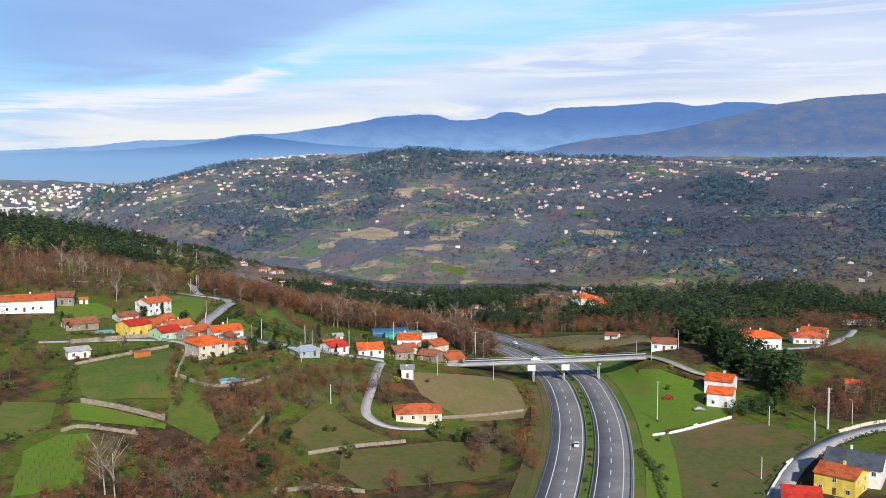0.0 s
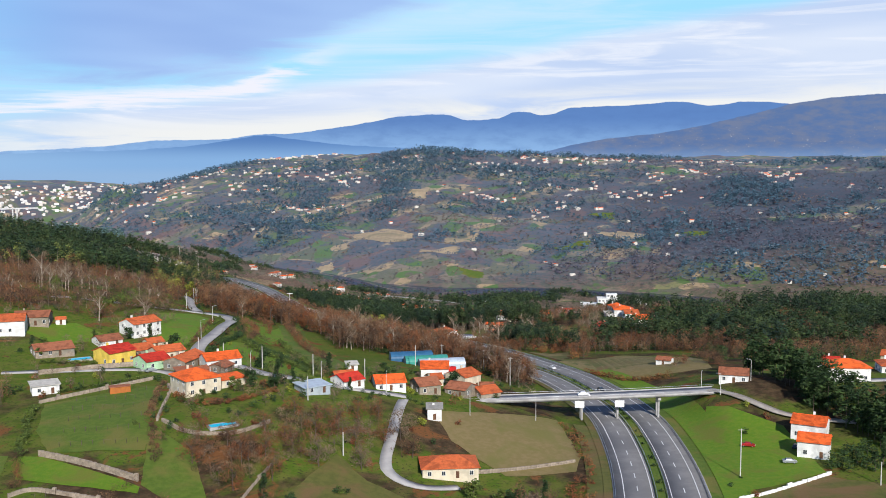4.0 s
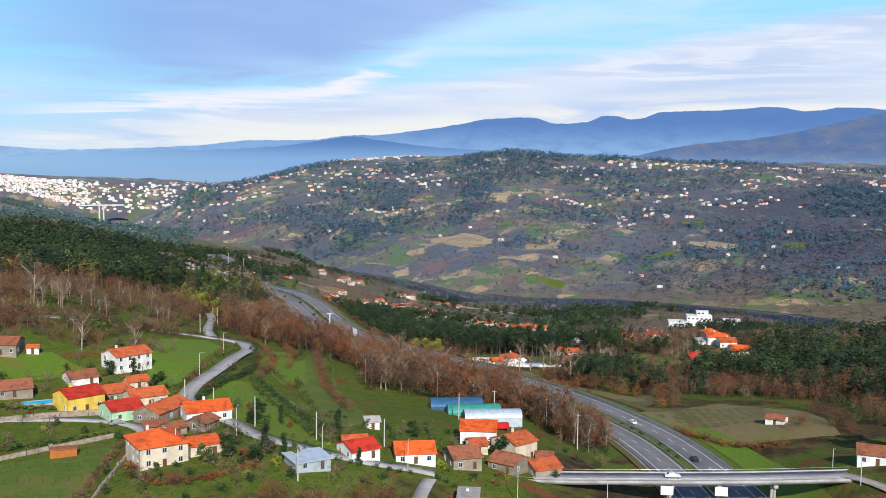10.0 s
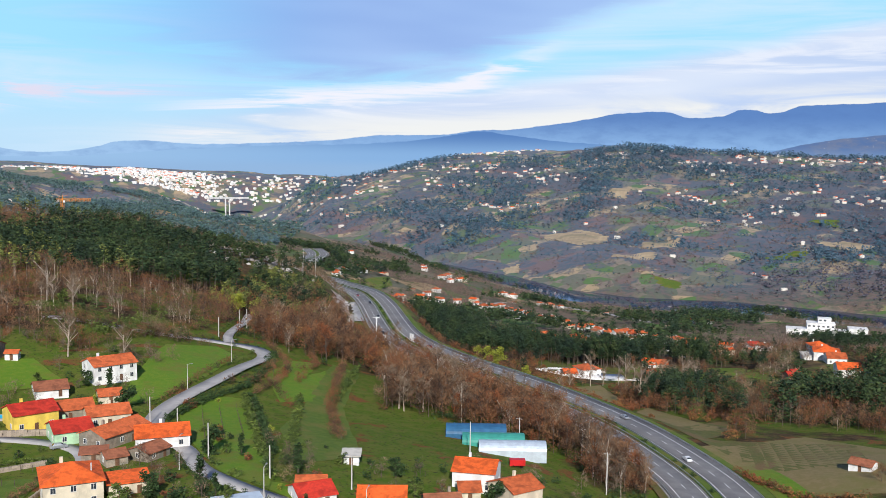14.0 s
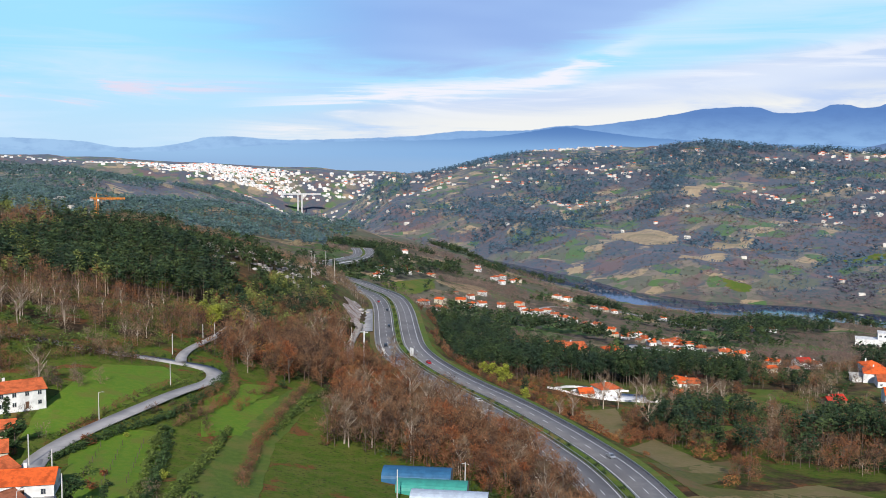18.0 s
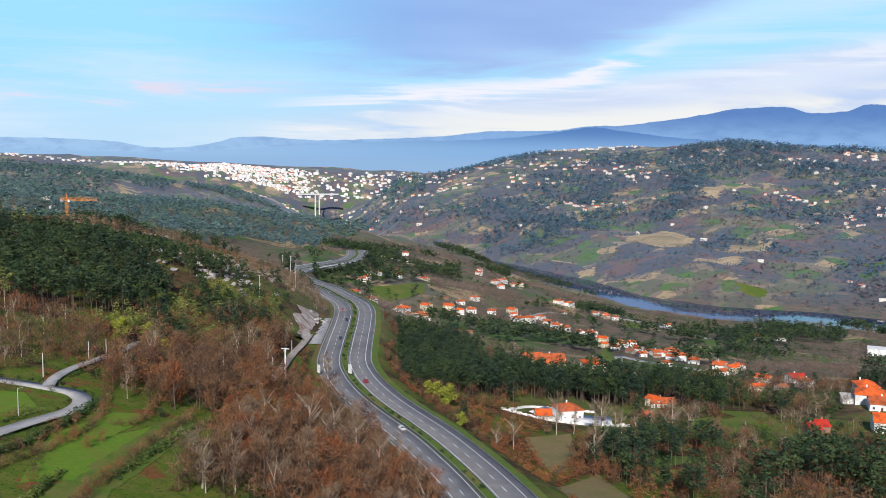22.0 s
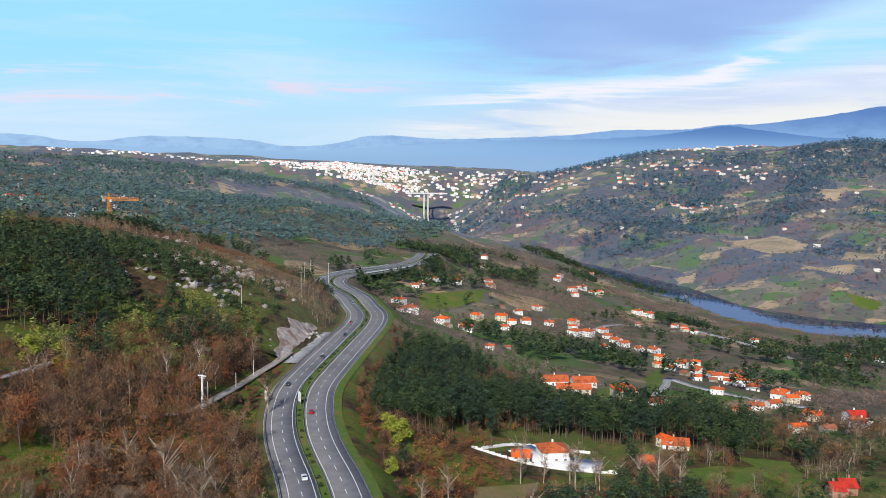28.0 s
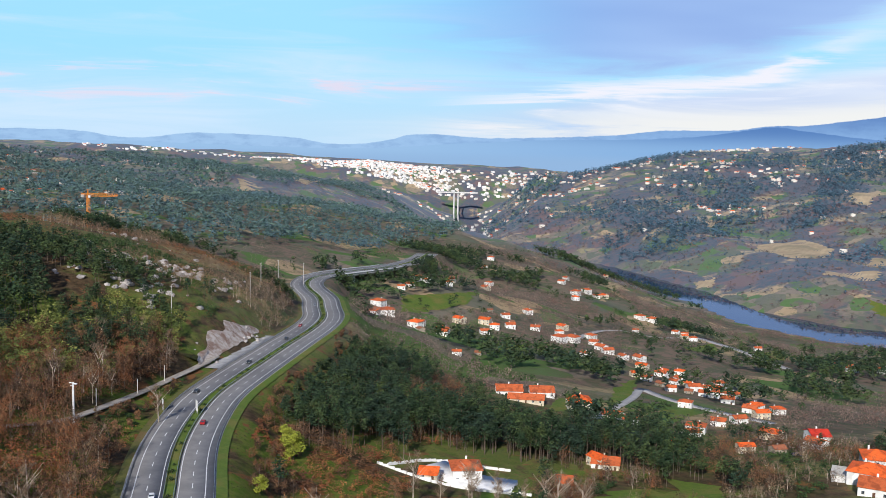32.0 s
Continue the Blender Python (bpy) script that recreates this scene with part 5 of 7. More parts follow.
crane(-538, 1042, 200, 26, 6, 32)
for x, y, yaw, w, h, lift in ((-105, 717, -35, 3.2, 4.2, 1.2), (-119, 713, -35, 2.8, 3.8, 1.0)):
    e = thing("road_sign", "large white direction board beside the motorway", "sign", pose(x, y, float(road_z(y)), 0, 0, yaw))
    part("board", box_mesh("board", -w / 2, w / 2, -.06, .06, lift, lift + h, "paint_white"), e)
    for s in (-1, 1):
        part("post", bars("post", [((s * w * .3, .12, -.5), (s * w * .3, .12, lift + h * .9), 0.09, 0.09)], "steel", 6), e)


# ---- sheds of the farm, pools, walls, cars ----
def tunnel(x, y, yaw, L, W, H, mat, label):
    """A long barrel-roofed shed."""
    n = 9
    ring = [(-W / 2, -1.0)] + [(-W / 2 * math.cos(math.pi * i / n), H * 0.55 + H * 0.45 * math.sin(math.pi * i / n)) for i in range(n + 1)] + [(W / 2, -1.0)]
    m = len(ring)
    v = [(sx * L / 2, a, b) for sx in (-1, 1) for a, b in ring]
    f = [(i, i + 1, i + 1 + m, i + m) for i in range(m - 1)]
    e = thing("barn", label, "barn", pose(x, y, seat(x, y, 3), 0, 0, yaw), group="farm sheds")
    part("roof", mesh("roof", v, f, mat), e)
    part("end_wall", mesh("end_wall", v[:m], [tuple(range(m))], "concrete"), e)
    part("end_wall", mesh("end_wall", v[m:], [tuple(range(m))[::-1]], "concrete"), e)
    for k in range(1, 7):
        xx = -L / 2 + L * k / 7
        part("rib", mesh("rib", [(xx + d, a * 1.012, b * 1.012 + 0.02) for d in (-.12, .12) for a, b in ring], f, mat), e)
    SPOTS.append((x, y, 0.5 * L))


tunnel(-27, 503, 12, 19, 8, 5, "blue_sheet", "dark blue barrel-roofed farm shed")
tunnel(-20, 495, 12, 19, 7, 4.6, "green_sheet", "green barrel-roofed farm shed")
tunnel(-13, 488, 12, 20, 7, 4.6, "roof_metal", "pale corrugated barrel-roofed farm shed")
red = thing("trailer", "red farm trailer parked by the sheds", "trailer", pose(-9, 472, float(gz(-9, 472)), 0, 0, 15))
part("box", box_mesh("box", -2.2, 2.2, -1, 1, .7, 2.4, "red_paint"), red)
for sx in (-1.2, 1.2):
    part("wheel", bars("wheel", [((sx, -1.1, .45), (sx, 1.1, .45), .45, .45)], "tyre", 10), red)


SPOTS.extend([(-12, 768, 26), (-8, 744, 15), (10, 750, 15), (-25, 748, 14)])


def pool(x, y, yaw, L, W):
    z = seat(x, y, 2) + 0.35
    e = thing("swimming_pool", "turquoise swimming pool with a pale rim", "pool", pose(x, y, z, 0, 0, yaw))
    for x0, x1, y0, y1 in ((-L / 2 - .5, L / 2 + .5, -W / 2 - .5, -W / 2), (-L / 2 - .5, L / 2 + .5, W / 2, W / 2 + .5), (-L / 2 - .5, -L / 2, -W / 2, W / 2), (L / 2, L / 2 + .5, -W / 2, W / 2)):
        part("rim", box_mesh("rim", x0, x1, y0, y1, -1.2, .06, "concrete"), e)
    part("water", box_mesh("water", -L / 2, L / 2, -W / 2, W / 2, -1.2, -.04, "water_pool"), e, "clear turquoise water")
    SPOTS.append((x, y, L * .6))


pool(-77, 354, 30, 8, 3.4)
pool(-151, 435, 30, 8, 4)


def stone_wall(pts, h, label, mat="stone", w=0.6, size=1.0):
    """A wall of separate stones along a line."""
    line = smooth_line(pts, size, 2)
    e = thing("stone_wall", label, "wall", kind="structure")
    r = random.Random(int(abs(pts[0][0] * 7 + pts[0][1])))
    n = side_offsets(line)
    rows = max(1, int(round(h / 0.6)))
    shapes = []
    for q in range(4):
        v = [(sx * (.5 + r.uniform(-.06, .03)) * size, sy * (w / 2 + r.uniform(-.06, .06)), sz) for sz in (0, .6) for sx, sy in ((-1, -1), (1, -1), (1, 1), (-1, 1))]
        v = [(a, b, c + (r.uniform(-.08, .08) if c else -.05)) for a, b, c in v]
        shapes.append(mesh("stone", v, [(4, 5, 6, 7), (0, 1, 5, 4), (1, 2, 6, 5), (2, 3, 7, 6), (3, 0, 4, 7)], mat))
    for i, (x, y) in enumerate(line):
        yaw = math.degrees(math.atan2(n[i][0], -n[i][1])) + 180
        z = float(gz(x, y)) - 0.1
        for k in range(rows + (1 if r.random() < .04 else 0)):
            part("stone", r.choice(shapes), e, at=pose(x + r.uniform(-.08, .08), y + r.uniform(-.08, .08), z + k * .58, 0, 0, yaw + r.uniform(-5, 5)))
    for i in range(0, len(line), 3):
        SPOTS.append((line[i][0], line[i][1], 1.5))


stone_wall([(-124, 334), (-112, 329), (-92, 319)], 1.8, "tall dry granite retaining wall below the meadow")
stone_wall([(-121, 308), (-118, 312), (-112, 311), (-97, 307)], 1.2, "low pale dry-stone wall")
stone_wall([(-42, 304), (-30, 314), (-13, 325)], 1.2, "low pale dry-stone field wall")
stone_wall([(-48, 272), (-37, 279), (-23, 278)], 1.2, "mossy dry-stone field wall")
stone_wall([(73, 333), (87, 341), (104, 351)], 1.2, "low white rendered boundary wall", "white", 0.4, 2.0)
stone_wall([(-157, 413), (-140, 424), (-119, 432)], 1.8, "long pale granite retaining wall in the village")
stone_wall([(-143, 380), (-132, 392), (-115, 409)], 1.2, "low dry-stone wall at the meadow's edge")
stone_wall([(-64, 308), (-62, 319), (-59, 334)], 0.6, "tumbled dry-stone wall among trees")
stone_wall([(-98, 358), (-103, 392), (-106, 397)], 1.2, "mossy stone wall round the orange-roofed house")
stone_wall([(-96, 357), (-86, 347), (-72, 348), (-64, 358)], 1.2, "curved stone wall round a lawn")
stone_wall([(30, 366), (14, 358), (0, 352)], 1.2, "low pale wall at the field's end")
stone_wall([(136, 330), (150, 337), (165, 339)], 1.2, "ochre roadside wall", "cream", 0.4, 2.0)
stone_wall([(94, 277), (104, 295), (110, 304)], 1.2, "white rendered roadside wall", "white", 0.4, 2.0)
stone_wall([(-40, 748), (-10, 752), (16, 764)], 1.2, "white garden wall of the villa", "white", 0.4, 2.5)
stone_wall([(-38, 752), (-34, 782), (-6, 792)], 1.2, "white garden wall of the villa", "white", 0.4, 2.5)
yard = smooth_line([(-30, 768), (-14, 762), (8, 768)], 3, 2)
thing("paved_yard", "bright white paved yard of the villa", "yard", kind="structure", me=ribbon(yard, -9, 9, gz(*yard.T) + 0.9, "paved_yard", "white", 1.6))
LB = [i for i, p in enumerate(MW) if 786 < p[1] < 872]
lb = slice(LB[0], LB[-1])
thing("lay_by", "pale concrete lay-by under a rock cutting", "lay-by", kind="structure", me=ribbon(MW[lb], -22, -14.2, MZ[lb] + 0.35, "lay_by", "concrete", 1.5))
n = side_offsets(MW)[lb]
rows = []
for k in range(7):
    wide = np.sin(np.linspace(0.25, 2.9, len(n))) * np.array([0.8 + 0.5 * noise.noise((i * 0.35, 3.7, 0)) for i in range(len(n))])
    q = MW[lb] + n * (-22 - 2.0 * k * np.clip(wide, 0.12, 1.1))[:, None]
    bump = np.array([noise.noise((x / 4, y / 4, k * .7)) for x, y in q])
    rise = np.sin(np.linspace(0.35, 2.9, len(q))) ** 0.5
    q = q + n * bump[:, None] * 1.4
    rows.append(np.c_[q, np.maximum(MZ[lb] + 0.3 + (1.0 * k + 1.3 * bump * min(k, 1)) * rise, gz(*q.T) + 0.4)])
for off, keep in ((-38, 0.8), (-46, 0.4), (-56, 0.0)):
    q = MW[lb] + n * off
    g0 = gz(*q.T) - 0.4
    rows.append(np.c_[q, g0 + (np.maximum(rows[6][:, 2], g0) - g0) * keep])
SPOTS.extend((x, y, 8) for x, y in (MW[lb] + n * -29)[::2])
m = len(n)
i = np.arange(m - 1)
thing("rock_cutting", "pale raw rock face above the lay-by", "rock face", kind="structure",
      me=mesh("rock_cutting", np.concatenate(rows), np.concatenate([np.stack([i + k * m, i + 1 + k * m, i + 1 + (k + 1) * m, i + (k + 1) * m], 1) for k in range(9)]), ["raw_rock", "land"], [0] * (6 * (m - 1)) + [1] * (3 * (m - 1))))

# hotel down by the river
hot = thing("hotel", "large white flat-roofed terraced hotel among trees", "hotel", pose(205, 1385, seat(205, 1385, 15), 0, 0, -4))
for x0, x1, y0, y1, z0, z1 in ((-42, 42, -10, 8, -4, 8), (-20, 10, -6, 12, 8, 15), (-8, 6, 0, 12, 15, 20), (24, 44, -12, 6, -4, 12)):
    blk = part("block", box_mesh("block", x0, x1, y0, y1, z0, z1, "white"), hot)
    part("parapet", box_mesh("parapet", x0 - .4, x1 + .4, y0 - .4, y1 + .4, z1, z1 + .8, "white"), blk)
    for k in range(int((x1 - x0) / 5)):
        opening(blk, "window", x0 + 2.5 + k * 5, y0, (z0 + z1) / 2 + 1, 0, 2.6, 1.8)
SPOTS.append((205, 1385, 48))


def car_body(mat, label):
    e = thing("car", label, "car", group="cars")
    prof = [(-2.1, .35), (-2.15, .8), (-1.9, .95), (-1.5, 1.0), (-1.0, 1.42), (.55, 1.45), (1.2, 1.0), (2.0, .85), (2.15, .6), (2.1, .35)]
    n = len(prof)
    v = [(x, s * (.85 if z < 1.1 else .7), z) for s in (-1, 1) for x, z in prof]
    f = [tuple(range(n))[::-1], tuple(range(n, 2 * n))] + [(i, (i + 1) % n, (i + 1) % n + n, i + n) for i in range(n)]
    body = part("body", mesh("body", v, [tuple(reversed(q)) for q in f], mat), e)
    part("windscreen", mesh("windscreen", [(.62, -.68, 1.42), (.62, .68, 1.42), (1.18, .74, 1.06), (1.18, -.74, 1.06)], [(0, 3, 2, 1)], "pane"), body)
    part("rear_window", mesh("rear_window", [(-1.05, -.66, 1.40), (-1.05, .66, 1.40), (-1.5, .72, 1.06), (-1.5, -.72, 1.06)], [(0, 1, 2, 3)], "pane"), body)
    for s in (-1, 1):
        part("side_window", mesh("side_window", [(-1.0, s * .80, 1.05), (1.0, s * .80, 1.05), (.5, s * .73, 1.36), (-.85, s * .73, 1.36)], [(0, 1, 2, 3)], "pane"), body)
        part("headlight", box_mesh("headlight", 2.05, 2.16, s * .6 - .15, s * .6 + .15, .6, .75, "paint_white"), body)
        for x in (-1.35, 1.3):
            w = part("wheel", bars("wheel", [((0, -.1, 0), (0, .1, 0), .32, .32)], "tyre", 12), e, at=pose(x, s * .78, .32))
            part("rim", bars("rim", [((0, s * .09, 0), (0, s * .12, 0), .2, .2)], "steel", 8), w)
    return e


CARS = [car_body("car_white", "small white hatchback on the road"), car_body("car_dark", "dark blue hatchback on tarmac"), car_body("car_red", "dark red hatchback on tarmac"), car_body("car_silver", "silver hatchback parked on grass")]


def on_road(y, off, flip):
    i = int(np.argmin(np.abs(MW[:, 1] - y)))
    x, yy = MW[i] + side_offsets(MW)[i] * off
    t = MW[i + 1] - MW[i]
    return pose(x, yy, MZ[i] + 0.03, 0, 0, math.degrees(math.atan2(t[1], t[0])) + (180 if flip else 0))


CARS[0].matrix_basis = on_road(318, -4.6, True)
CARS[1].matrix_basis = on_road(470, 4.6, False)
CARS[2].matrix_basis = on_road(706, 4.6, False)
CARS[3].matrix_basis = pose(96, 362, float(gz(96, 362)) + .17, 0, 0, -10)
for k, y, off, fl in ((1, 745, -8.4, True), (1, 800, -4.6, True), (0, 640, -4.6, True), (3, 570, 8.4, False), (1, 860, -4.6, True), (2, 905, -8.4, True), (0, 520, 4.6, False), (3, 980, -4.6, True)):
    copy_thing(CARS[k], on_road(y, off, fl))
for k, x, y, yaw in ((2, 88, 378, -20), (1, 102, 374, 60), (1, -113, 425, 30), (3, -119, 420, 40), (0, -107, 419, 40), (0, 40, 419.9, 4), (3, 110, 268, 50), (1, 92, 880, 30), (3, -30, 958, 80), (0, 101, 274, 50)):
    copy_thing(CARS[k], pose(x, y, float(gz(x, y)) + .12 if k != 0 or x != 40 else 166.45, 0, 0, yaw))
hutch = thing("timber_shed", "orange timber cabin at the meadow's edge", "shed", pose(-121, 392, seat(-121, 392, 2), 0, 0, 25))
part("wall", box_mesh("wall", -3.2, 3.2, -1.4, 1.4, -.6, 2.2, "timber"), hutch)
part("roof", box_mesh("roof", -3.5, 3.5, -1.7, 1.7, 2.2, 2.4, "roof_brick"), hutch)
for k in range(5):
    part("plank", box_mesh("plank", -3.2 + k * 1.35, -2.0 + k * 1.35, -1.46, -1.4, -.2, 2.15, "timber"), hutch)


def vine_rows(name, label, corner, along, across, n, m):
    """Rows of short posts with a wire between them."""
    v, f = [], []
    for j in range(m):
        last = None
        for i in range(n):
            x, y = (corner[k] + along[k] * i / (n - 1) + across[k] * j / (m - 1) for k in (0, 1))
            z = float(gz(x, y))
            k = len(v)
            v += [(x + a, y + b, z + c) for c in (-.2, 1.7) for a, b in ((-.05, -.05), (.05, -.05), (.05, .05), (-.05, .05))]
            f += [(k, k + 1, k + 5, k + 4), (k + 1, k + 2, k + 6, k + 5), (k + 2, k + 3, k + 7, k + 6), (k + 3, k, k + 4, k + 7), (k + 4, k + 5, k + 6, k + 7)]
            if last is not None:
                k = len(v)
                v += [(last[0], last[1], last[2] + 1.45), (x, y, z + 1.45), (x, y, z + 1.42), (last[0], last[1], last[2] + 1.42)]
                f.append((k, k + 1, k + 2, k + 3))
            last = (x, y, z)
    thing(name, label, "vineyard", kind="stuff", me=mesh(name, v, f, "bark"))


vine_rows("vine_rows", "rows of grey vine posts in the meadow", (-121, 340), (22, 2), (-16, 62), 8, 7)
vine_rows("vine_rows", "rows of grey vine posts in a green plot", (-116, 262), (12, 10), (-6, 38), 7, 9)
vine_rows("vine_rows", "rows of grey vine posts beside the hamlet", (192, 446), (22, -6), (32, 84), 7, 8)
vine_rows("vine_rows", "rows of posts in the meadow by the lane", (-103, 467), (16, -30), (10, 14), 9, 4)

# ---- trees ----
RNG = np.random.default_rng(7)


def crown_tris(rng, n, h, r, kind, width=0.06, size=0.4, low=0.25):
    """Crowns of separate small pieces gathered in lumps; h and r hold one value a tree. Gives n pieces for each tree."""
    h, r = np.atleast_1d(np.asarray(h, float)), np.atleast_1d(np.asarray(r, float))
    T, K = len(h), 12
    a = rng.uniform(0, 6.2832, (T, K))
    u = (np.arange(K)[None] + rng.uniform(0, 1, (T, K))) / K
    if kind == "pine":
        low, prof = 0.42, np.sin(np.pi * (0.16 + 0.78 * u)) ** 0.6 * (1 - 0.35 * u)
    elif kind == "fir":
        low, prof = 0.10, (1.02 - u) ** 0.8
    elif kind == "cypress":
        low, prof = 0.03, np.sin(np.pi * (0.15 + 0.80 * u)) ** 0.5 * (1 - 0.6 * u)
    elif kind == "leaf":
        low, prof = min(low, 0.10), np.sin(np.pi * (0.14 + 0.76 * u)) ** 0.5
    else:
        prof = np.sin(np.pi * (0.14 + 0.74 * u)) ** 0.6
    rad = prof * rng.uniform(0.30, 0.78, (T, K)) * r[:, None]
    C = np.stack([np.cos(a) * rad, np.sin(a) * rad, h[:, None] * (low + (1 - low) * (0.06 + 0.86 * u))], 2)
    k = np.repeat(np.arange(T), n)
    c = C[k, rng.integers(0, K, len(k))]
    d = rng.normal(0, 1, (len(k), 3))
    d /= np.linalg.norm(d, axis=1)[:, None] + 1e-9
    tall = h[k] * (1 - low)
    ball = np.stack([r[k] * 0.40, r[k] * 0.40, np.minimum(r[k] * 0.36, tall * 0.22)], 1)
    if kind == "twig":
        c = c + d * ball * (rng.uniform(0.0, 1.0, len(k)) ** 0.5)[:, None] * 1.1
        go = d * 0.8 + rng.normal(0, 0.5, d.shape) + np.array([0, 0, 0.45])
        go /= np.linalg.norm(go, axis=1)[:, None]
        side = np.cross(go, rng.normal(0, 1, d.shape))
        side /= np.linalg.norm(side, axis=1)[:, None] + 1e-9
        L = ((0.085 * h[k] + 0.45) * rng.uniform(0.5, 1.15, len(k)))[:, None]
        return np.stack([c - go * L * .5 - side * width, c - go * L * .5 + side * width, c + go * L * .5], 1)
    c = c + d * ball * (rng.uniform(0.15, 1.0, len(k)) ** 0.45)[:, None]
    return c[:, None] + rng.normal(0, 1, (len(k), 3, 3)) * size * np.array([1, 1, 0.6])


def stem_tris(rng, h, top, w, limbs=0, reach=0.0, low=0.35):
    """Three-sided tapering stems, and limbs where wanted, one tree a row."""
    h = np.atleast_1d(np.asarray(h, float))
    T = len(h)
    base = [(np.zeros((T, 3)) + np.array([0, 0, -0.6]), np.stack([rng.uniform(-.02, .02, T) * h, rng.uniform(-.02, .02, T) * h, h * top], 1), w * h + 0.04)]
    for i in range(limbs):
        a = rng.uniform(0, 6.2832, T)
        z = h * rng.uniform(low, low + 0.25, T)
        out = h * rng.uniform(0.6, 1.0, T) * reach
        base.append((np.stack([0 * a, 0 * a, z], 1), np.stack([np.cos(a) * out, np.sin(a) * out, np.minimum(z + h * rng.uniform(0.25, 0.45, T), h * .97)], 1), 0.55 * (w * h + 0.04)))
    tris = []
    for p, q, ww in base:
        ring = [p + np.stack([np.cos(b) * ww, np.sin(b) * ww, 0 * ww], 1) for b in (0.0, 2.094, 4.189)]
        tris += [np.stack([ring[i], ring[(i + 1) % 3], q], 1) for i in range(3)]
    return np.stack(tris, 1)   # tree, piece, corner, axis


def tri_mesh(name, tris, mat):
    t = tris.reshape(-1, 3)
    return mesh(name, t, np.arange(len(t)).reshape(-1, 3), mat)


def trunk_mesh(rng, h, r, top, mat, limbs=5, lean=0.04, low=0.3):
    it = [((0, 0, -0.8), (lean * h, 0, h * top), r, r * 0.45)]
    for i in range(limbs):
        a = 6.2832 * i / limbs + rng.uniform(-.4, .4)
        z = h * (low + (top - low) * i / max(1, limbs))
        L = h * rng.uniform(0.25, 0.4)
        it.append(((lean * z, 0, z), (lean * z + math.cos(a) * L * 0.7, math.sin(a) * L * 0.7, z + L * 0.8), r * 0.42, r * 0.12))
    return bars("trunk", it, mat, 5)


def bare_tree(h, r, mat="twigs", bark="bark", n=420, label="bare brown winter tree with a fine twig crown", seed=1, width=0.06, low=0.16):
    rng = np.random.default_rng(seed)
    e = thing("tree", label, "tree", group="bare trees")
    part("trunk", trunk_mesh(rng, h, 0.014 * h + .06, 0.72, bark, 9), e)
    part("crown", tri_mesh("crown", crown_tris(rng, n, h, r, "twig", width, low=low), mat), e)
    return e


def leafy_tree(h, r, mat, label, n=700, low=0.2, size=0.35, seed=1, kind="leaf", group="evergreen trees", name="tree"):
    rng = np.random.default_rng(seed)
    e = thing(name, label, name, group=group)
    part("trunk", trunk_mesh(rng, h, 0.013 * h + .06, 0.75, "bark", 4, 0.02, max(low, .25)), e)
    part("crown", tri_mesh("crown", crown_tris(rng, n, h, r, kind, size=size, low=low), mat), e)
    return e


def scatter_copies(protos, places, smin=0.8, smax=1.2, clear=0.0):
    r = random.Random(len(places) * 13 + 1)
    first = set()
    for x, y in places:
        k = r.randrange(len(protos))
        s = r.uniform(smin, smax)
        m = pose(x, y, float(gz(x, y)), 0, 0, r.uniform(0, 360)) @ Matrix.Diagonal((s * r.uniform(.9, 1.1), s * r.uniform(.9, 1.1), s, 1))
        SPOTS.append((x, y, 2.0))
        if k not in first:
            first.add(k)
            protos[k].matrix_basis = m
        else:
            copy_thing(protos[k], m)


def free(pt, gap=0.0, fields=True):
    """Points off the roads, buildings and fields."""
    ok = np.ones(len(pt), bool)
    d, _ = near_line(pt[:, 0], pt[:, 1], MW, 30)
    ok &= d > 19 + gap
    for line, w in LANES:
        d, _ = near_line(pt[:, 0], pt[:, 1], line, 14)
        ok &= d > w / 2 + 2.2 + gap
    for x, y, r in SPOTS:
        ok &= (pt[:, 0] - x) ** 2 + (pt[:, 1] - y) ** 2 > (r + gap) ** 2
    if fields:
        for f in FIELDS:
            ok &= ~inside(pt, f)
    d = pt[:, 1] - np.interp(pt[:, 0], *RIVER)
    ok &= (d > 74) | (d < -125)
    d, _ = near_line(pt[:, 0], pt[:, 1], DECK, 14)
    return ok & (d > 8)


def wood_points(poly, spacing, seed):
    rng = np.random.default_rng(seed)
    p = np.array(poly, float)
    lo, hi = p.min(0), p.max(0)
    gx, gy = np.meshgrid(np.arange(lo[0], hi[0], spacing), np.arange(lo[1], hi[1], spacing))
    pt = np.stack([gx.ravel(), gy.ravel()], 1) + rng.uniform(-.5, .5, (gx.size, 2)) * spacing
    pt = pt[inside(pt, p)]
    return pt[free(pt)]


def patch(pt, scale, off, octaves=4):
    """Ragged patches over the land: evenly spread values in 0..1, for mixing kinds of tree."""
    v = np.zeros(len(pt))
    for o in range(octaves):
        q = pt / scale * 2.0 ** o + off * 17.3
        i = np.floor(q)
        f = q - i
        f = f * f * (3 - 2 * f)

        def corner(dx, dy):
            k = np.sin((i[:, 0] + dx) * 127.1 + (i[:, 1] + dy) * 311.7 + off * 74.7 + o * 13.1) * 43758.5453
            return k - np.floor(k)

        low = corner(0, 0) * (1 - f[:, 0]) + corner(1, 0) * f[:, 0]
        high = corner(0, 1) * (1 - f[:, 0]) + corner(1, 1) * f[:, 0]
        v += (low * (1 - f[:, 1]) + high * f[:, 1]) * 0.55 ** o
    return np.argsort(np.argsort(v)) / max(1, len(v) - 1)


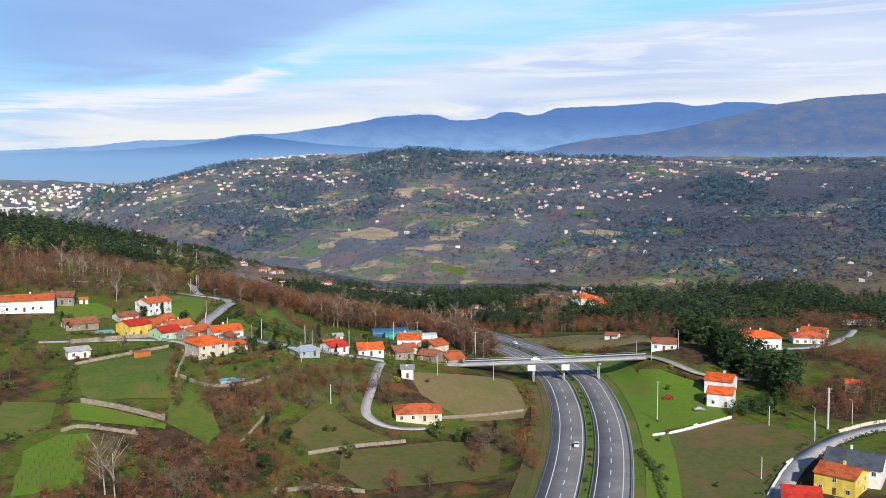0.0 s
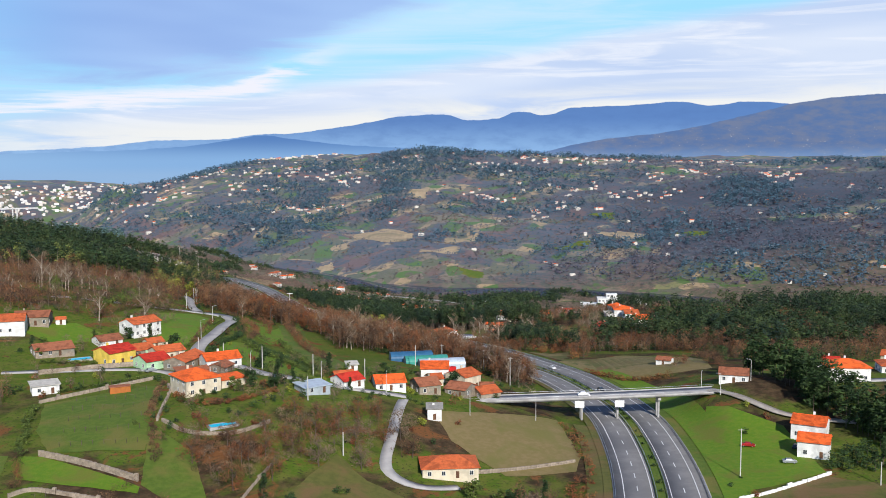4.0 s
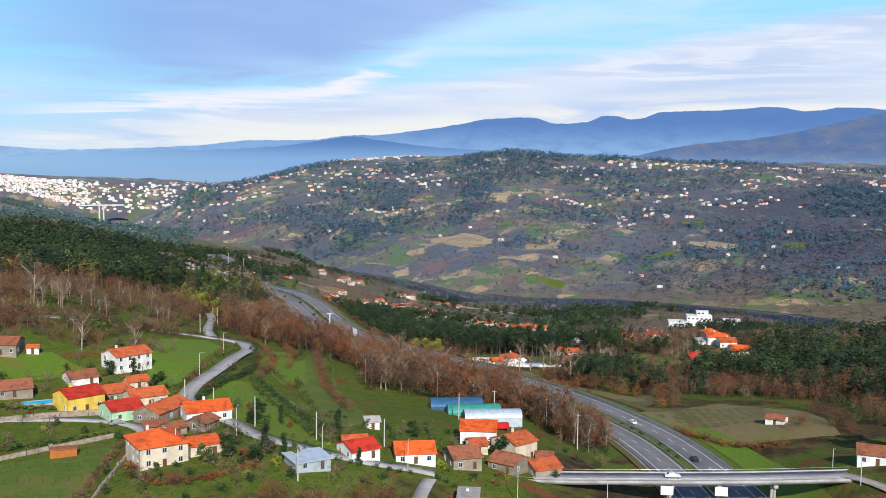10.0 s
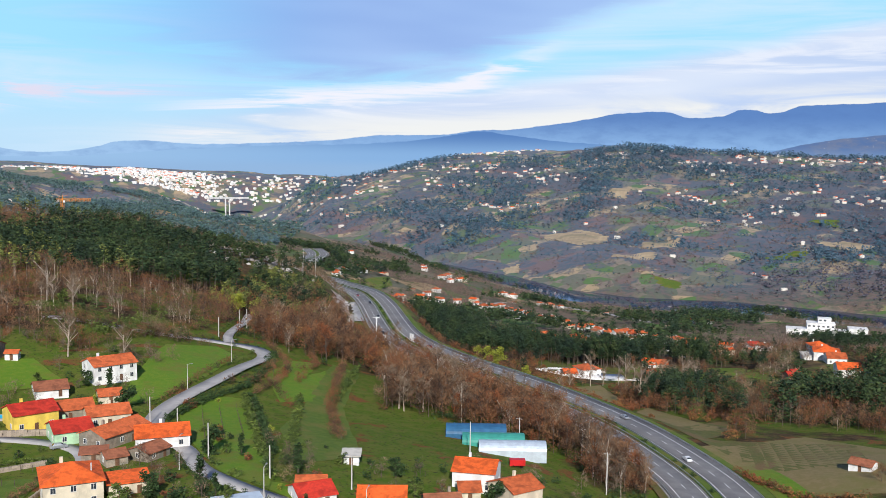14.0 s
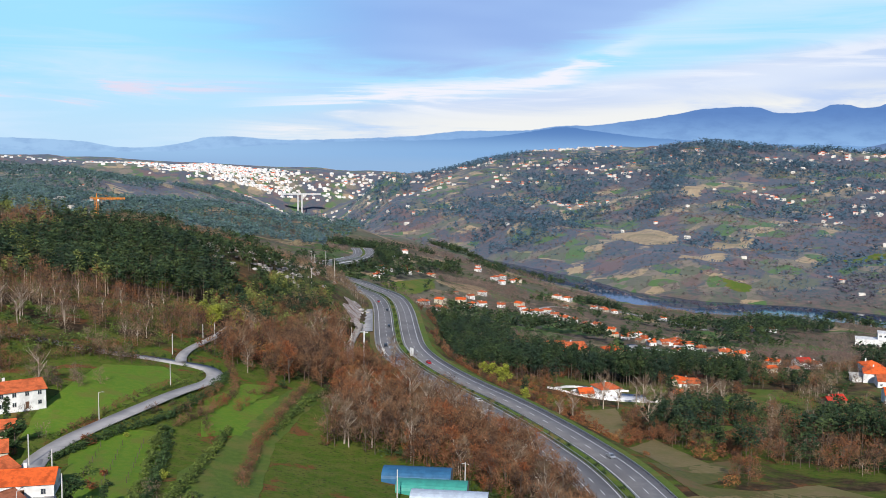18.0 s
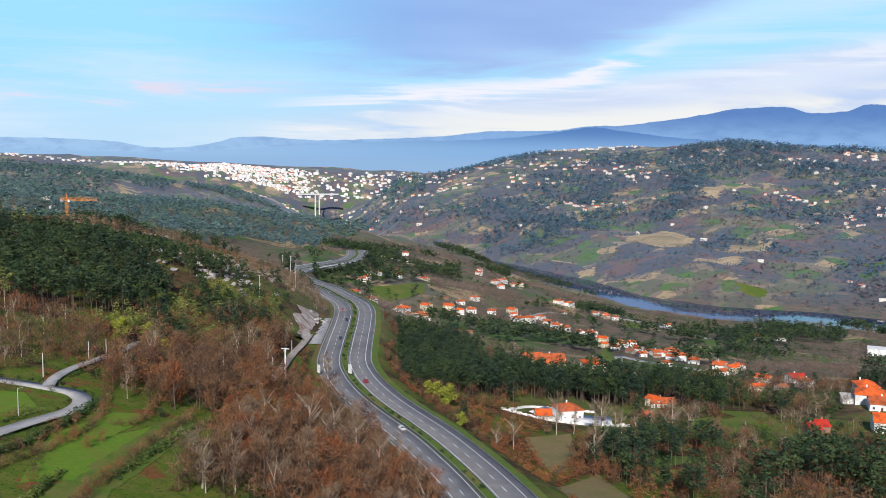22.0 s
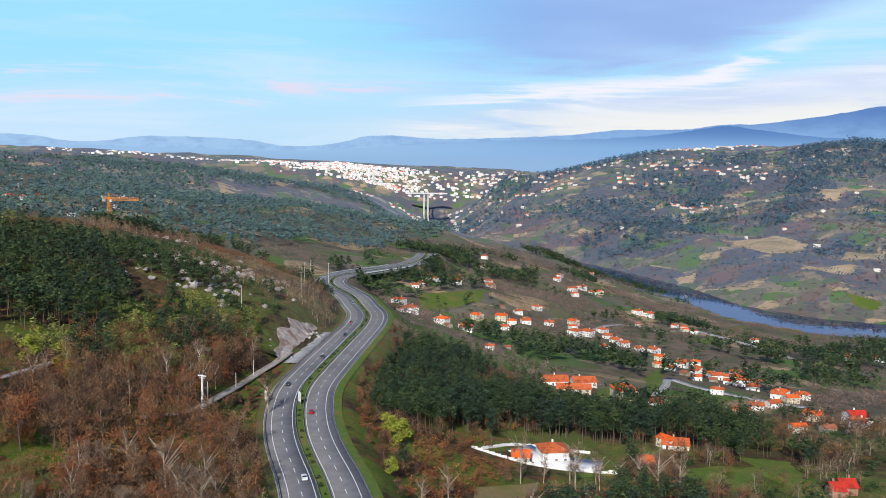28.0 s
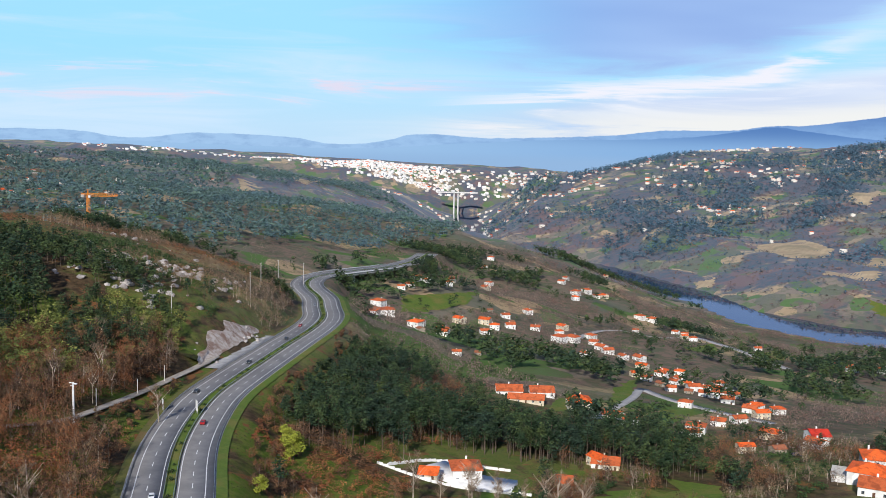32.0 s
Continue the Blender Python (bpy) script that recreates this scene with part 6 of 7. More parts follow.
def wood(name, label, pt, kind, h, r, n, mat, width=0.06, size=0.5, seed=0, low=0.14, trunks=None, grow=None):
    """Woodland as one mass of separate trees: every tree has its own trunk and crown of loose pieces."""
    if len(pt) == 0:
        return
    rng = np.random.default_rng(seed + 11)
    s = 0.68 + 0.62 * rng.beta(2, 2, len(pt))
    if grow is not None:
        s = s * grow
    hh, rr = h * s, r * np.minimum(s * 1.15, 1.2) * rng.uniform(.85, 1.15, len(pt))
    o = np.stack([pt[:, 0], pt[:, 1], gz(pt[:, 0], pt[:, 1])], 1)
    t = crown_tris(rng, n, hh, rr, kind, width, size, low) + np.repeat(o, n, 0)[:, None]
    e = thing(name, label, "woodland", kind="stuff", me=tri_mesh(name, t, mat))
    if trunks:
        b = stem_tris(rng, hh, 0.8 if kind != "twig" else 0.7, 0.009, 5 if kind == "twig" and n > 120 else 0, 0.22)
        b = (b + o[:, None, None]).reshape(-1, 3, 3)
        tagged(part("trunks", tri_mesh("trunks", b, trunks), e), kind="stuff")


def beside(pt, near, far, least):
    """Lower growth towards the motorway."""
    d, _ = near_line(pt[:, 0], pt[:, 1], MW, far + 4)
    return np.clip(least + (1 - least) * (d - near) / (far - near), least, 1)


# single trees near the village
bare = [bare_tree(7.5, 3.9, "russet", n=560, seed=1, label="rust-brown winter tree with a round crown"), bare_tree(7, 3.8, "twigs", n=560, seed=2), bare_tree(8, 3.8, "twigs_grey", n=560, seed=3, label="grey-brown bare tree with fine twigs")]
scatter_copies(bare, [(-84, 275), (-78, 283), (-70, 272), (-88, 288), (-62, 284), (-95, 262), (-73, 262), (-58, 270), (-50, 285), (-66, 296), (-80, 296), (-100, 290), (-105, 282), (-45, 262), (-36, 268), (-30, 262), (-56, 258),
                      (-84, 258), (14, 318), (20, 322), (12, 322), (-61, 337), (-67, 333), (-54, 342), (-73, 342), (-57, 347), (-49, 353), (-64, 352), (-43, 362), (-50, 365), (-37, 354), (-38, 371), (-29, 360), (-32, 376),
                      (-57, 365), (-24, 365), (-46, 338), (-34, 341), (-80, 330), (-57, 326), (-66, 318), (-20, 355), (10, 300), (24, 312), (28, 296), (-4, 286), (-14, 280), (160, 372), (152, 362), (166, 364), (155, 380), (170, 380), (148, 352)])
tall = [bare_tree(16, 3.0, "twigs_grey", "pale_bark", 620, "tall pale-stemmed bare poplar", 5, 0.05, 0.22), bare_tree(18, 3.6, "twigs_grey", "pale_bark", 700, "tall bare tree with pale upright limbs", 6, 0.05, 0.22)]
scatter_copies(tall, [(-92, 262), (-88, 258), (-96, 270), (-208, 548), (-202, 552), (-214, 552), (-206, 558), (-198, 546), (-60, 590), (-52, 586), (-46, 594), (-66, 598), (-40, 580), (-34, 588), (-72, 590), (-28, 570), (-22, 578), (-58, 604),
                      (-48, 606), (-80, 596), (-8, 720), (-2, 728), (6, 735), (14, 742), (10, 730), (22, 745), (28, 750), (-18, 660), (-14, 672), (34, 756), (18, 734), (-108, 700), (40, 735), (46, 742), (20, 660), (26, 668), (-144, 493), (-163, 490)], 0.8, 1.15)
ever = [leafy_tree(8, 3.2, "dark_leaf", "dense dark evergreen oak tree", 900, 0.05, 0.4, 7), leafy_tree(7, 2.6, "leaf", "round green evergreen tree", 700, 0.1, 0.38, 8), leafy_tree(10, 2.0, "dark_leaf", "slender dark green cypress tree", 700, 0.03, 0.32, 9, "cypress")]
scatter_copies(ever, [(-57, 314), (-52, 284), (-60, 300), (-50, 310), (118, 352), (122, 356), (115, 358), (124, 350), (125, 362), (-30, 304), (5, 330), (12, 334), (-2, 333), (18, 332), (9, 328), (-80, 384), (-67, 385), (-88, 372), (-165, 432), (-171, 440),
                      (-144, 471), (-134, 468), (-79, 425), (-72, 427), (-62, 392), (-59, 391), (-76, 389), (-155, 463), (-8, 430), (-26, 423), (-53, 417), (-43, 396), (-121, 456), (-34, 435), (-68, 397)], 0.6, 1.1)
hedge_pts = wood_points([(106, 450), (116, 458), (130, 405), (141, 376), (131, 366), (118, 396)], 3.6, 3)
wood("evergreen_grove", "dense dark green grove of tall evergreens", hedge_pts, "leaf", 14.5, 3.1, 300, "dark_leaf", size=0.55, seed=3, trunks="bark")
lime = [leafy_tree(11, 5.0, "lime_leaf", "yellow-green rounded tree on the slope", 1100, 0.05, 0.45, 12)]
scatter_copies(lime, [(-63, 722), (-70, 728), (-57, 716), (-166, 650), (-172, 640), (-160, 655), (-190, 660), (-178, 648), (-36, 672), (-150, 640)], 0.7, 1.15)
shrub = [leafy_tree(2.2, 1.6, "leaf", "small green garden shrub", 160, 0.0, 0.25, 14, group="shrubs", name="shrub"), leafy_tree(2.0, 1.5, "russet", "rounded rust-coloured winter shrub", 160, 0.0, 0.25, 15, group="shrubs", name="shrub"),
         leafy_tree(1.4, 1.0, "dark_leaf", "low dark evergreen shrub", 120, 0.0, 0.2, 16, group="shrubs", name="shrub")]
pts = [(-95 + 9 * math.sin(i * 2.4), 368 + 13 * math.cos(i * 1.7)) for i in range(10)] + [(-88 + 40 * math.sin(i * 1.9), 430 + 18 * math.cos(i * 2.6)) for i in range(26)] + [(60 + 22 * math.sin(i * 2.2), 325 + 40 * math.cos(i * 1.3)) for i in range(14)] + [(-40 + 30 * math.sin(i * 2.1), 325 + 30 * math.cos(i * 1.57)) for i in range(22)]
pts = np.array(pts)
scatter_copies(shrub, [tuple(q) for q in pts[free(pts, -1.0, False)]], 0.6, 1.2)
# bushes along the motorway's central strip
med = [leafy_tree(1.5, 1.1, "dark_leaf", "low clipped shrub in the central strip", 130, 0.0, 0.22, 18, group="shrubs of the central strip", name="shrub")]
n = side_offsets(MW)
scatter_copies(med, [tuple(MW[i] + n[i] * .3 * math.sin(i)) for i in range(14, 300, 2) if (i * 7) % 11 > 2], 0.6, 1.1)

# clear views round the white houses on the lower slope
SPOTS.extend([(4, 734, 13), (-4, 724, 11), (124, 796, 14), (114, 760, 12), (124, 812, 16), (120, 790, 13), (124, 752, 14), (88, 925, 12), (-14, 748, 14), (-6, 742, 12)])
p = wood_points([(100, 356), (118, 350), (126, 366), (116, 372), (112, 362)], 4.0, 120)
wood("garden_trees", "dark evergreen bushes round the white house", p, "leaf", 4.5, 2.2, 160, "dark_leaf", size=0.32, seed=120, trunks="bark")
# countable trees in front of the woods
broad = [bare_tree(13, 4.8, "twigs", n=1000, seed=21, label="tall brown leafless oak at the wood's edge", width=0.075), bare_tree(15, 4.4, "twigs", n=1000, seed=22, label="tall brown leafless tree with a domed crown", width=0.075),
         bare_tree(11, 4.4, "russet", n=900, seed=23, label="rust-brown oak still holding dry leaves", width=0.085), bare_tree(14, 4.0, "twigs_grey", "pale_bark", 900, "grey leafless tree with pale limbs", 24, 0.06, 0.24)]
FOREWOOD = [(-118, 570), (-110, 600), (-62, 596), (-20, 586), (4, 562), (24, 520), (30, 476), (14, 474), (8, 502), (-38, 526), (-60, 520), (-70, 560), (-92, 588)]
p = wood_points(FOREWOOD, 8.2, 201)
scatter_copies(broad, [tuple(q) for q in p[:90]], 0.75, 1.2)
stone_pine = [leafy_tree(16, 3.6, "pine_leaf", "tall maritime pine with a bare stem", 620, 0.4, 0.42, 31, "pine", "pines"), leafy_tree(14, 3.2, "pine_leaf", "slender pine with an uneven dark crown", 560, 0.4, 0.40, 32, "pine", "pines"),
              leafy_tree(18, 3.8, "pine_leaf", "high dark pine above its neighbours", 680, 0.4, 0.44, 33, "pine", "pines")]
p = wood_points([(-80, 770), (-45, 800), (0, 812), (48, 828), (60, 846), (20, 846), (-30, 836), (-70, 822)], 8.6, 202)
scatter_copies(stone_pine, [tuple(q) for q in p[:70]], 0.8, 1.15)
# woods
HILL = [(-620, 560), (-255, 585), (-215, 635), (-200, 690), (-213, 738), (-262, 768), (-330, 790), (-430, 806), (-620, 850)]
p = wood_points(HILL, 6.0, 21)
m = patch(p, 60, 1.0)
wood("pine_wood", "dense dark green pine and eucalyptus wood on the hill", p[m > 0.30], "pine", 17, 3.5, 105, "pine_leaf", size=0.66, seed=1, trunks="bark")
wood("acacia_wood", "lighter green eucalyptus among the dark pines", p[(m > .22) & (m <= .30)], "pine", 16, 3.2, 120, "acacia", size=0.55, seed=202, trunks="pale_bark")
wood("bare_wood", "brown leafless wood mixed among the pines", p[m <= 0.22], "twig", 12, 3.8, 130, "twigs", 0.12, seed=2, trunks="bark")
SLOPE = [(-330, 520), (-215, 480), (-160, 520), (-150, 580), (-165, 640), (-215, 640), (-250, 590), (-330, 560)]
p = wood_points(SLOPE, 6.0, 22)
m = patch(p, 35, 2.0)
wood("bare_wood", "sparse brown scrub and bare trees above the village", p[m > 0.42], "twig", 8.5, 4.0, 230, "twigs", 0.08, seed=3, trunks="bark")
wood("bare_wood", "grey leafless trees above the village", p[(m > 0.30) & (m <= 0.42)], "twig", 9, 3.8, 230, "twigs_grey", 0.07, seed=203, trunks="pale_bark")
wood("scrub", "low green scrub above the village", p[m <= 0.22], "leaf", 4, 2.6, 120, "leaf", size=0.36, seed=4)
BROWN = [(-150, 585), (-165, 650), (-200, 690), (-190, 745), (-168, 800), (-150, 785), (-130, 742), (-95, 688), (-60, 640), (-20, 596), (5, 570), (28, 520), (34, 470), (12, 470), (6, 500), (-40, 520), (-62, 515), (-72, 560), (-95, 590), (-118, 570)]
p = wood_points(BROWN, 6.2, 23)
m = patch(p, 26, 4.0)
q = RNG.uniform(0, 1, len(p))
# low growth between the service track and the motorway
k = np.where((p[:, 1] > 655) & (p[:, 0] > np.interp(p[:, 1], [640, 663, 696, 741, 795], [-117, -117, -130, -149, -166]) - 4), 0.30, 1.0)
a = (m > 0.26) & (q < .84)
wood("bare_wood", "dense brown leafless wood beside the motorway", p[a], "twig", 13.5, 4.7, 380, "twigs", 0.095, seed=5, trunks="bark", grow=k[a])
a = m <= .26
wood("bare_wood", "rust-brown oaks still holding dry leaves", p[a], "leaf", 10, 4.2, 330, "russet", size=0.27, seed=6, trunks="bark", grow=k[a])
a = (m > 0.26) & (q >= .84)
wood("bare_wood", "grey-brown leafless saplings beside the motorway", p[a], "twig", 15, 3.8, 380, "twigs_grey", 0.065, seed=7, trunks="pale_bark", grow=k[a])
p = wood_points(BROWN, 6.5, 223)
m = patch(p, 18, 6.0)
wood("scrub", "dark bramble and broom under the leafless wood", p[m > .5], "leaf", 2.6, 2.4, 90, "dark_leaf", size=0.30, seed=223)
wood("scrub", "rusty bracken under the leafless wood", p[m <= .3], "leaf", 2.4, 2.3, 80, "russet", size=0.26, seed=224)
EDGE = [(-165, 640), (-150, 665), (-150, 700), (-160, 740), (-178, 790), (-200, 800), (-222, 770), (-210, 735), (-196, 700), (-190, 645)]
p = wood_points(EDGE, 6.4, 24)
m = patch(p, 22, 7.0)
wood("acacia_wood", "yellow-green mimosa and young pines at the wood's edge", p[m > .42], "leaf", 11, 3.2, 260, "acacia", size=0.40, seed=8, trunks="bark")
wood("pine_wood", "dark young pines at the wood's edge", p[m <= .42], "pine", 14, 3.2, 240, "pine_leaf", size=0.45, seed=208, trunks="bark")
ROCKY = [(-205, 785), (-178, 860), (-200, 920), (-250, 985), (-310, 1045), (-420, 1050), (-560, 950), (-620, 860), (-430, 815), (-330, 798), (-262, 776), (-222, 778)]
p = wood_points(ROCKY, 5.0, 25)
m = patch(p, 40, 3.0)
k = patch(p, 90, 8.0)
wood("scrub", "brown heath and low scrub among granite boulders", p[(m > 0.34) & (m < .86)], "twig", 3.4, 2.8, 55, "twigs", 0.11, seed=9)
wood("scrub", "dark green gorse and broom on the rocky hill", p[(m <= 0.34) & (k < .7)], "leaf", 3.2, 2.3, 70, "dark_leaf", size=0.42, seed=209)
wood("bare_wood", "grey leafless birches on the rocky hill", p[m > 0.9], "twig", 7, 2.8, 110, "twigs_grey", 0.09, seed=210, trunks="pale_bark")
wood("pine_wood", "scattered young pines on the rocky hill", p[(k > .8) & (m < .5)], "pine", 11, 2.8, 90, "pine_leaf", size=0.6, seed=10, trunks="bark")
RIGHT = [(-135, 850), (-120, 790), (-92, 738), (-55, 690), (-15, 640), (14, 605), (40, 575), (60, 560), (62, 620), (50, 700), (60, 730), (30, 790), (10, 750), (-30, 750), (-45, 790), (-20, 815), (40, 800), (60, 830), (10, 880), (-50, 870), (-90, 905), (-150, 920), (-175, 900)]
p = wood_points(RIGHT, 5.6, 26)
m = patch(p, 38, 5.5)
north = p[:, 1] > 745
k = beside(p, 19, 42, 0.35)
a = (m > np.where(north, .46, .80)) & (k > .6)
wood("pine_wood", "tall maritime pines below the motorway", p[a], "pine", 15, 3.2, 220, "pine_leaf", size=0.44, seed=11, trunks="bark", grow=k[a])
b = ~a & (m > .34)
wood("bare_wood", "brown undergrowth and leafless trees below the motorway", p[b], "twig", 8, 3.6, 240, "twigs", 0.085, seed=12, trunks="bark", grow=k[b])
b = ~a & (m <= .34)
wood("scrub", "russet bracken and bramble thicket", p[b], "leaf", 3.8, 2.6, 160, "russet", size=0.27, seed=13, grow=k[b])
PINES = [(-85, 760), (-45, 800), (0, 815), (45, 830), (60, 850), (30, 880), (-20, 860), (-70, 850)]
p = wood_points(PINES, 5.2, 27)
wood("pine_wood", "belt of tall dark pines above the villa", p, "pine", 15, 3.2, 200, "pine_leaf", size=0.44, seed=14, trunks="bark")
DARK = [(66, 690), (75, 640), (118, 600), (150, 560), (200, 560), (260, 600), (420, 640), (480, 800), (330, 850), (160, 800), (110, 740), (90, 700)]
p = wood_points(DARK, 6.0, 28)
m = np.where(p[:, 0] < 135, 0.4, 1.0) * patch(p, 45, 0.5)
wood("pine_wood", "dark pine wood sloping to the river", p[m > .34], "pine", 17, 3.5, 100, "pine_leaf", size=0.66, seed=15, trunks="bark")
wood("bare_wood", "bare brown trees at the pine wood's edge", p[m <= .34], "twig", 10, 3.8, 140, "twigs", 0.13, seed=16, trunks="bark")
LOWER = [(20, 650), (62, 612), (112, 600), (150, 620), (165, 700), (175, 800), (165, 900), (112, 935), (60, 905), (42, 840), (20, 795), (0, 742)]
p = wood_points(LOWER, 5.6, 33)
m = patch(p, 32, 2.7)
wood("pine_wood", "dark pines and evergreens of the lower slope", p[m > .74], "pine", 12, 3.0, 180, "pine_leaf", size=0.44, seed=33, trunks="bark")
wood("bare_wood", "brown leafless trees of the lower slope", p[(m <= .74) & (m > .40)], "twig", 7.5, 3.5, 210, "twigs", 0.085, seed=34, trunks="bark")
wood("bare_wood", "grey leafless thicket of the lower slope", p[(m <= .40) & (m > .26)], "twig", 7.5, 3.2, 200, "twigs_grey", 0.075, seed=234, trunks="pale_bark")
wood("scrub", "dark bramble scrub of the lower slope", p[m <= .26], "leaf", 2.8, 2.6, 100, "dark_leaf", size=0.36, seed=35)
EAST = [(112, 500), (150, 480), (200, 500), (190, 550), (140, 570), (115, 560)]
p = wood_points(EAST, 7, 29)
wood("bare_wood", "bare brown trees and hedges by the hamlet", p[::2], "twig", 9, 3.6, 260, "twigs", 0.075, seed=17, trunks="bark")
wood("pine_wood", "dark evergreens by the hamlet", p[1::2], "leaf", 7, 2.6, 180, "dark_leaf", size=0.36, seed=217, trunks="bark")
ROADSIDE = [(140, 340), (180, 345), (200, 420), (172, 436), (160, 430), (170, 395), (150, 380), (132, 378), (128, 345)]
p = wood_points(ROADSIDE, 6.5, 30)
wood("bare_wood", "brown bare trees beside the road", p, "twig", 8.5, 3.4, 260, "twigs", 0.07, seed=18, trunks="bark")
WEST = [(-330, 240), (-150, 250), (-132, 300), (-155, 340), (-152, 380), (-168, 400), (-200, 440), (-330, 470)]
p = wood_points(WEST, 7, 31)
m = patch(p, 25, 1.5)
wood("bare_wood", "bare brown trees and bramble beside the fields", p[m > .4], "twig", 7, 3.2, 210, "twigs", 0.07, seed=19, trunks="bark")
wood("scrub", "green and brown bramble scrub beside the fields", p[m <= .4], "leaf", 3, 2.3, 130, "leaf", size=0.34, seed=20)
ORCHARD = [(-86, 330), (-83, 346), (-59, 362), (-37, 385), (-21, 379), (-18, 345), (-32, 338), (-45, 348), (-56, 322), (-70, 318)]
p = wood_points(ORCHARD, 5.2, 36)
wood("orchard", "grey-brown leafless orchard trees on the terraces", p[::2], "twig", 5.5, 3.0, 240, "twigs_grey", 0.05, seed=36, trunks="bark")
wood("orchard", "brown leafless orchard trees on the terraces", p[1::2], "twig", 5, 2.9, 240, "twigs", 0.05, seed=37, trunks="bark")
FRONT = [(-112, 250), (-98, 304), (-72, 300), (-54, 316), (-42, 302), (-34, 290), (-24, 276), (-30, 235), (-100, 230)]
p = wood_points(FRONT, 5.0, 38)
wood("bare_wood", "bare brown thicket below the vineyard", p[::2], "twig", 5, 2.6, 220, "twigs", 0.045, seed=38, trunks="bark")
wood("scrub", "dark green bramble below the vineyard", p[1::4], "leaf", 2.6, 2.0, 120, "leaf", size=0.28, seed=39)
wood("scrub", "rust-brown bracken below the vineyard", p[3::4], "leaf", 2.6, 2.0, 120, "russet", size=0.26, seed=40)
SHOULDER = [(20, 285), (30, 300), (38, 350), (36, 400), (29, 407), (34, 360), (24, 342), (26, 300)]
p = wood_points(SHOULDER, 2.6, 41)
wood("scrub", "brown grass and bramble on the motorway bank", p, "leaf", 1.6, 1.3, 60, "russet", size=0.2, seed=41)
# hedges between the village terraces
for k, (a, b) in enumerate((((-121, 312), (-130, 333)), ((-130, 334), (-142, 373)), ((-97, 308), (-92, 318)), ((-100, 490), (-58, 413)), ((-109, 524), (-83, 490)), ((-86, 504), (-59, 424)), ((-117, 471), (-124, 535)), ((-90, 575), (-76, 509)), ((-130, 306), (-122, 312)))):
    c = np.linspace(0, 1, int(math.dist(a, b) / 1.6))[:, None]
    p = np.array(a) * (1 - c) + np.array(b) * c + RNG.uniform(-.8, .8, (len(c), 2))
    wood("hedge", "unclipped brown and green field hedge", p, "leaf" if k % 2 else "twig", 2.2, 1.5, 70, "leaf" if k % 2 else "twigs", 0.05, 0.28, 40 + k)

HEDGES = [([(-118, 556), (-111, 536), (-103, 502), (-106, 483), (-107, 466), (-106, 452)], "dark_leaf", 2.2), ([(-128, 576), (-109, 549), (-100, 526), (-98, 494)], "twigs", 2.6), ([(-103, 546), (-98, 554), (-114, 584)], "twigs", 2.8),
          ([(-98, 490), (-85, 469), (-74, 447), (-66, 432)], "dark_leaf", 2.2), ([(-96, 577), (-86, 540), (-74, 498), (-58, 461)], "twigs", 3.4), ([(-164, 497), (-163, 510), (-160, 532), (-158, 552), (-154, 570)], "twigs", 4.2),
          ([(-109, 403), (-107, 391), (-103, 365), (-90, 330)], "twigs", 2.0), ([(-146, 390), (-132, 399), (-118, 411)], "leaf", 1.2), ([(-162, 426), (-143, 431), (-125, 439)], "leaf", 1.3), ([(-104, 392), (-95, 373), (-82, 368), (-66, 383)], "russet", 1.6),
          ([(10, 650), (29, 667), (50, 663), (56, 614)], "twigs", 3.0), ([(38, 700), (50, 722), (60, 686), (50, 642)], "dark_leaf", 2.2), ([(-48, 355), (-35, 363), (-23, 370)], "twigs", 2.6), ([(-80, 345), (-65, 346), (-51, 353)], "twigs", 2.4),
          ([(-63, 333), (-51, 341), (-40, 347)], "twigs_grey", 3.0), ([(84, 480), (70, 486), (52, 512)], "russet", 2.4), ([(108, 486), (114, 520), (112, 552)], "twigs", 4.0), ([(60, 330), (66, 300), (62, 270)], "leaf", 1.6), ([(-140, 546), (-158, 535), (-178, 529), (-200, 524)], "twigs", 4.6), ([(-148, 548), (-166, 536), (-190, 528)], "dark_leaf", 2.6)]
for k, (line, mat, h) in enumerate(HEDGES):
    q = smooth_line(line, 1.5, 2)
    q = q + RNG.uniform(-.7, .7, q.shape)
    wood("hedge", {"dark_leaf": "dark evergreen field hedge", "leaf": "low green field hedge", "russet": "rust-brown field hedge"}.get(mat, "unclipped leafless field hedge"), q[free(q, -4, False)], "twig" if "twigs" in mat else "leaf", h, 0.5 * h + .6, 110, mat, 0.05, 0.24, 300 + k, trunks="bark" if h > 3 else None)
CLUMPS = [(-108, 505, 8, "twigs", 4.2), (-102, 526, 6, "twigs", 4.0), (-160, 545, 10, "twigs_grey", 6.5), (-145, 508, 8, "twigs_grey", 5.0), (-170, 502, 10, "twigs", 6.0), (-185, 530, 12, "twigs", 7.0), (-88, 348, 6, "twigs", 4.0), (100, 500, 8, "twigs", 5.0)]
for k, (x, y, n, mat, h) in enumerate(CLUMPS):
    q = np.array([(x, y)]) + RNG.normal(0, 5.5, (n, 2))
    wood("thicket", "small clump of leafless trees in the meadow", q[free(q, -1, False)], "twig", h, 0.42 * h + .6, 260, mat, 0.055, seed=330 + k, trunks="bark")
spot = [leafy_tree(2.6, 1.7, "russet", "small tree with bright rust-orange leaves", 240, 0.0, 0.22, 41, group="shrubs", name="shrub"), leafy_tree(3.6, 1.9, "dark_leaf", "upright dark evergreen garden bush", 260, 0.0, 0.24, 42, group="shrubs", name="shrub"), leafy_tree(2.4, 1.6, "lime_leaf", "small yellow-green garden bush", 220, 0.0, 0.22, 43, group="shrubs", name="shrub")]
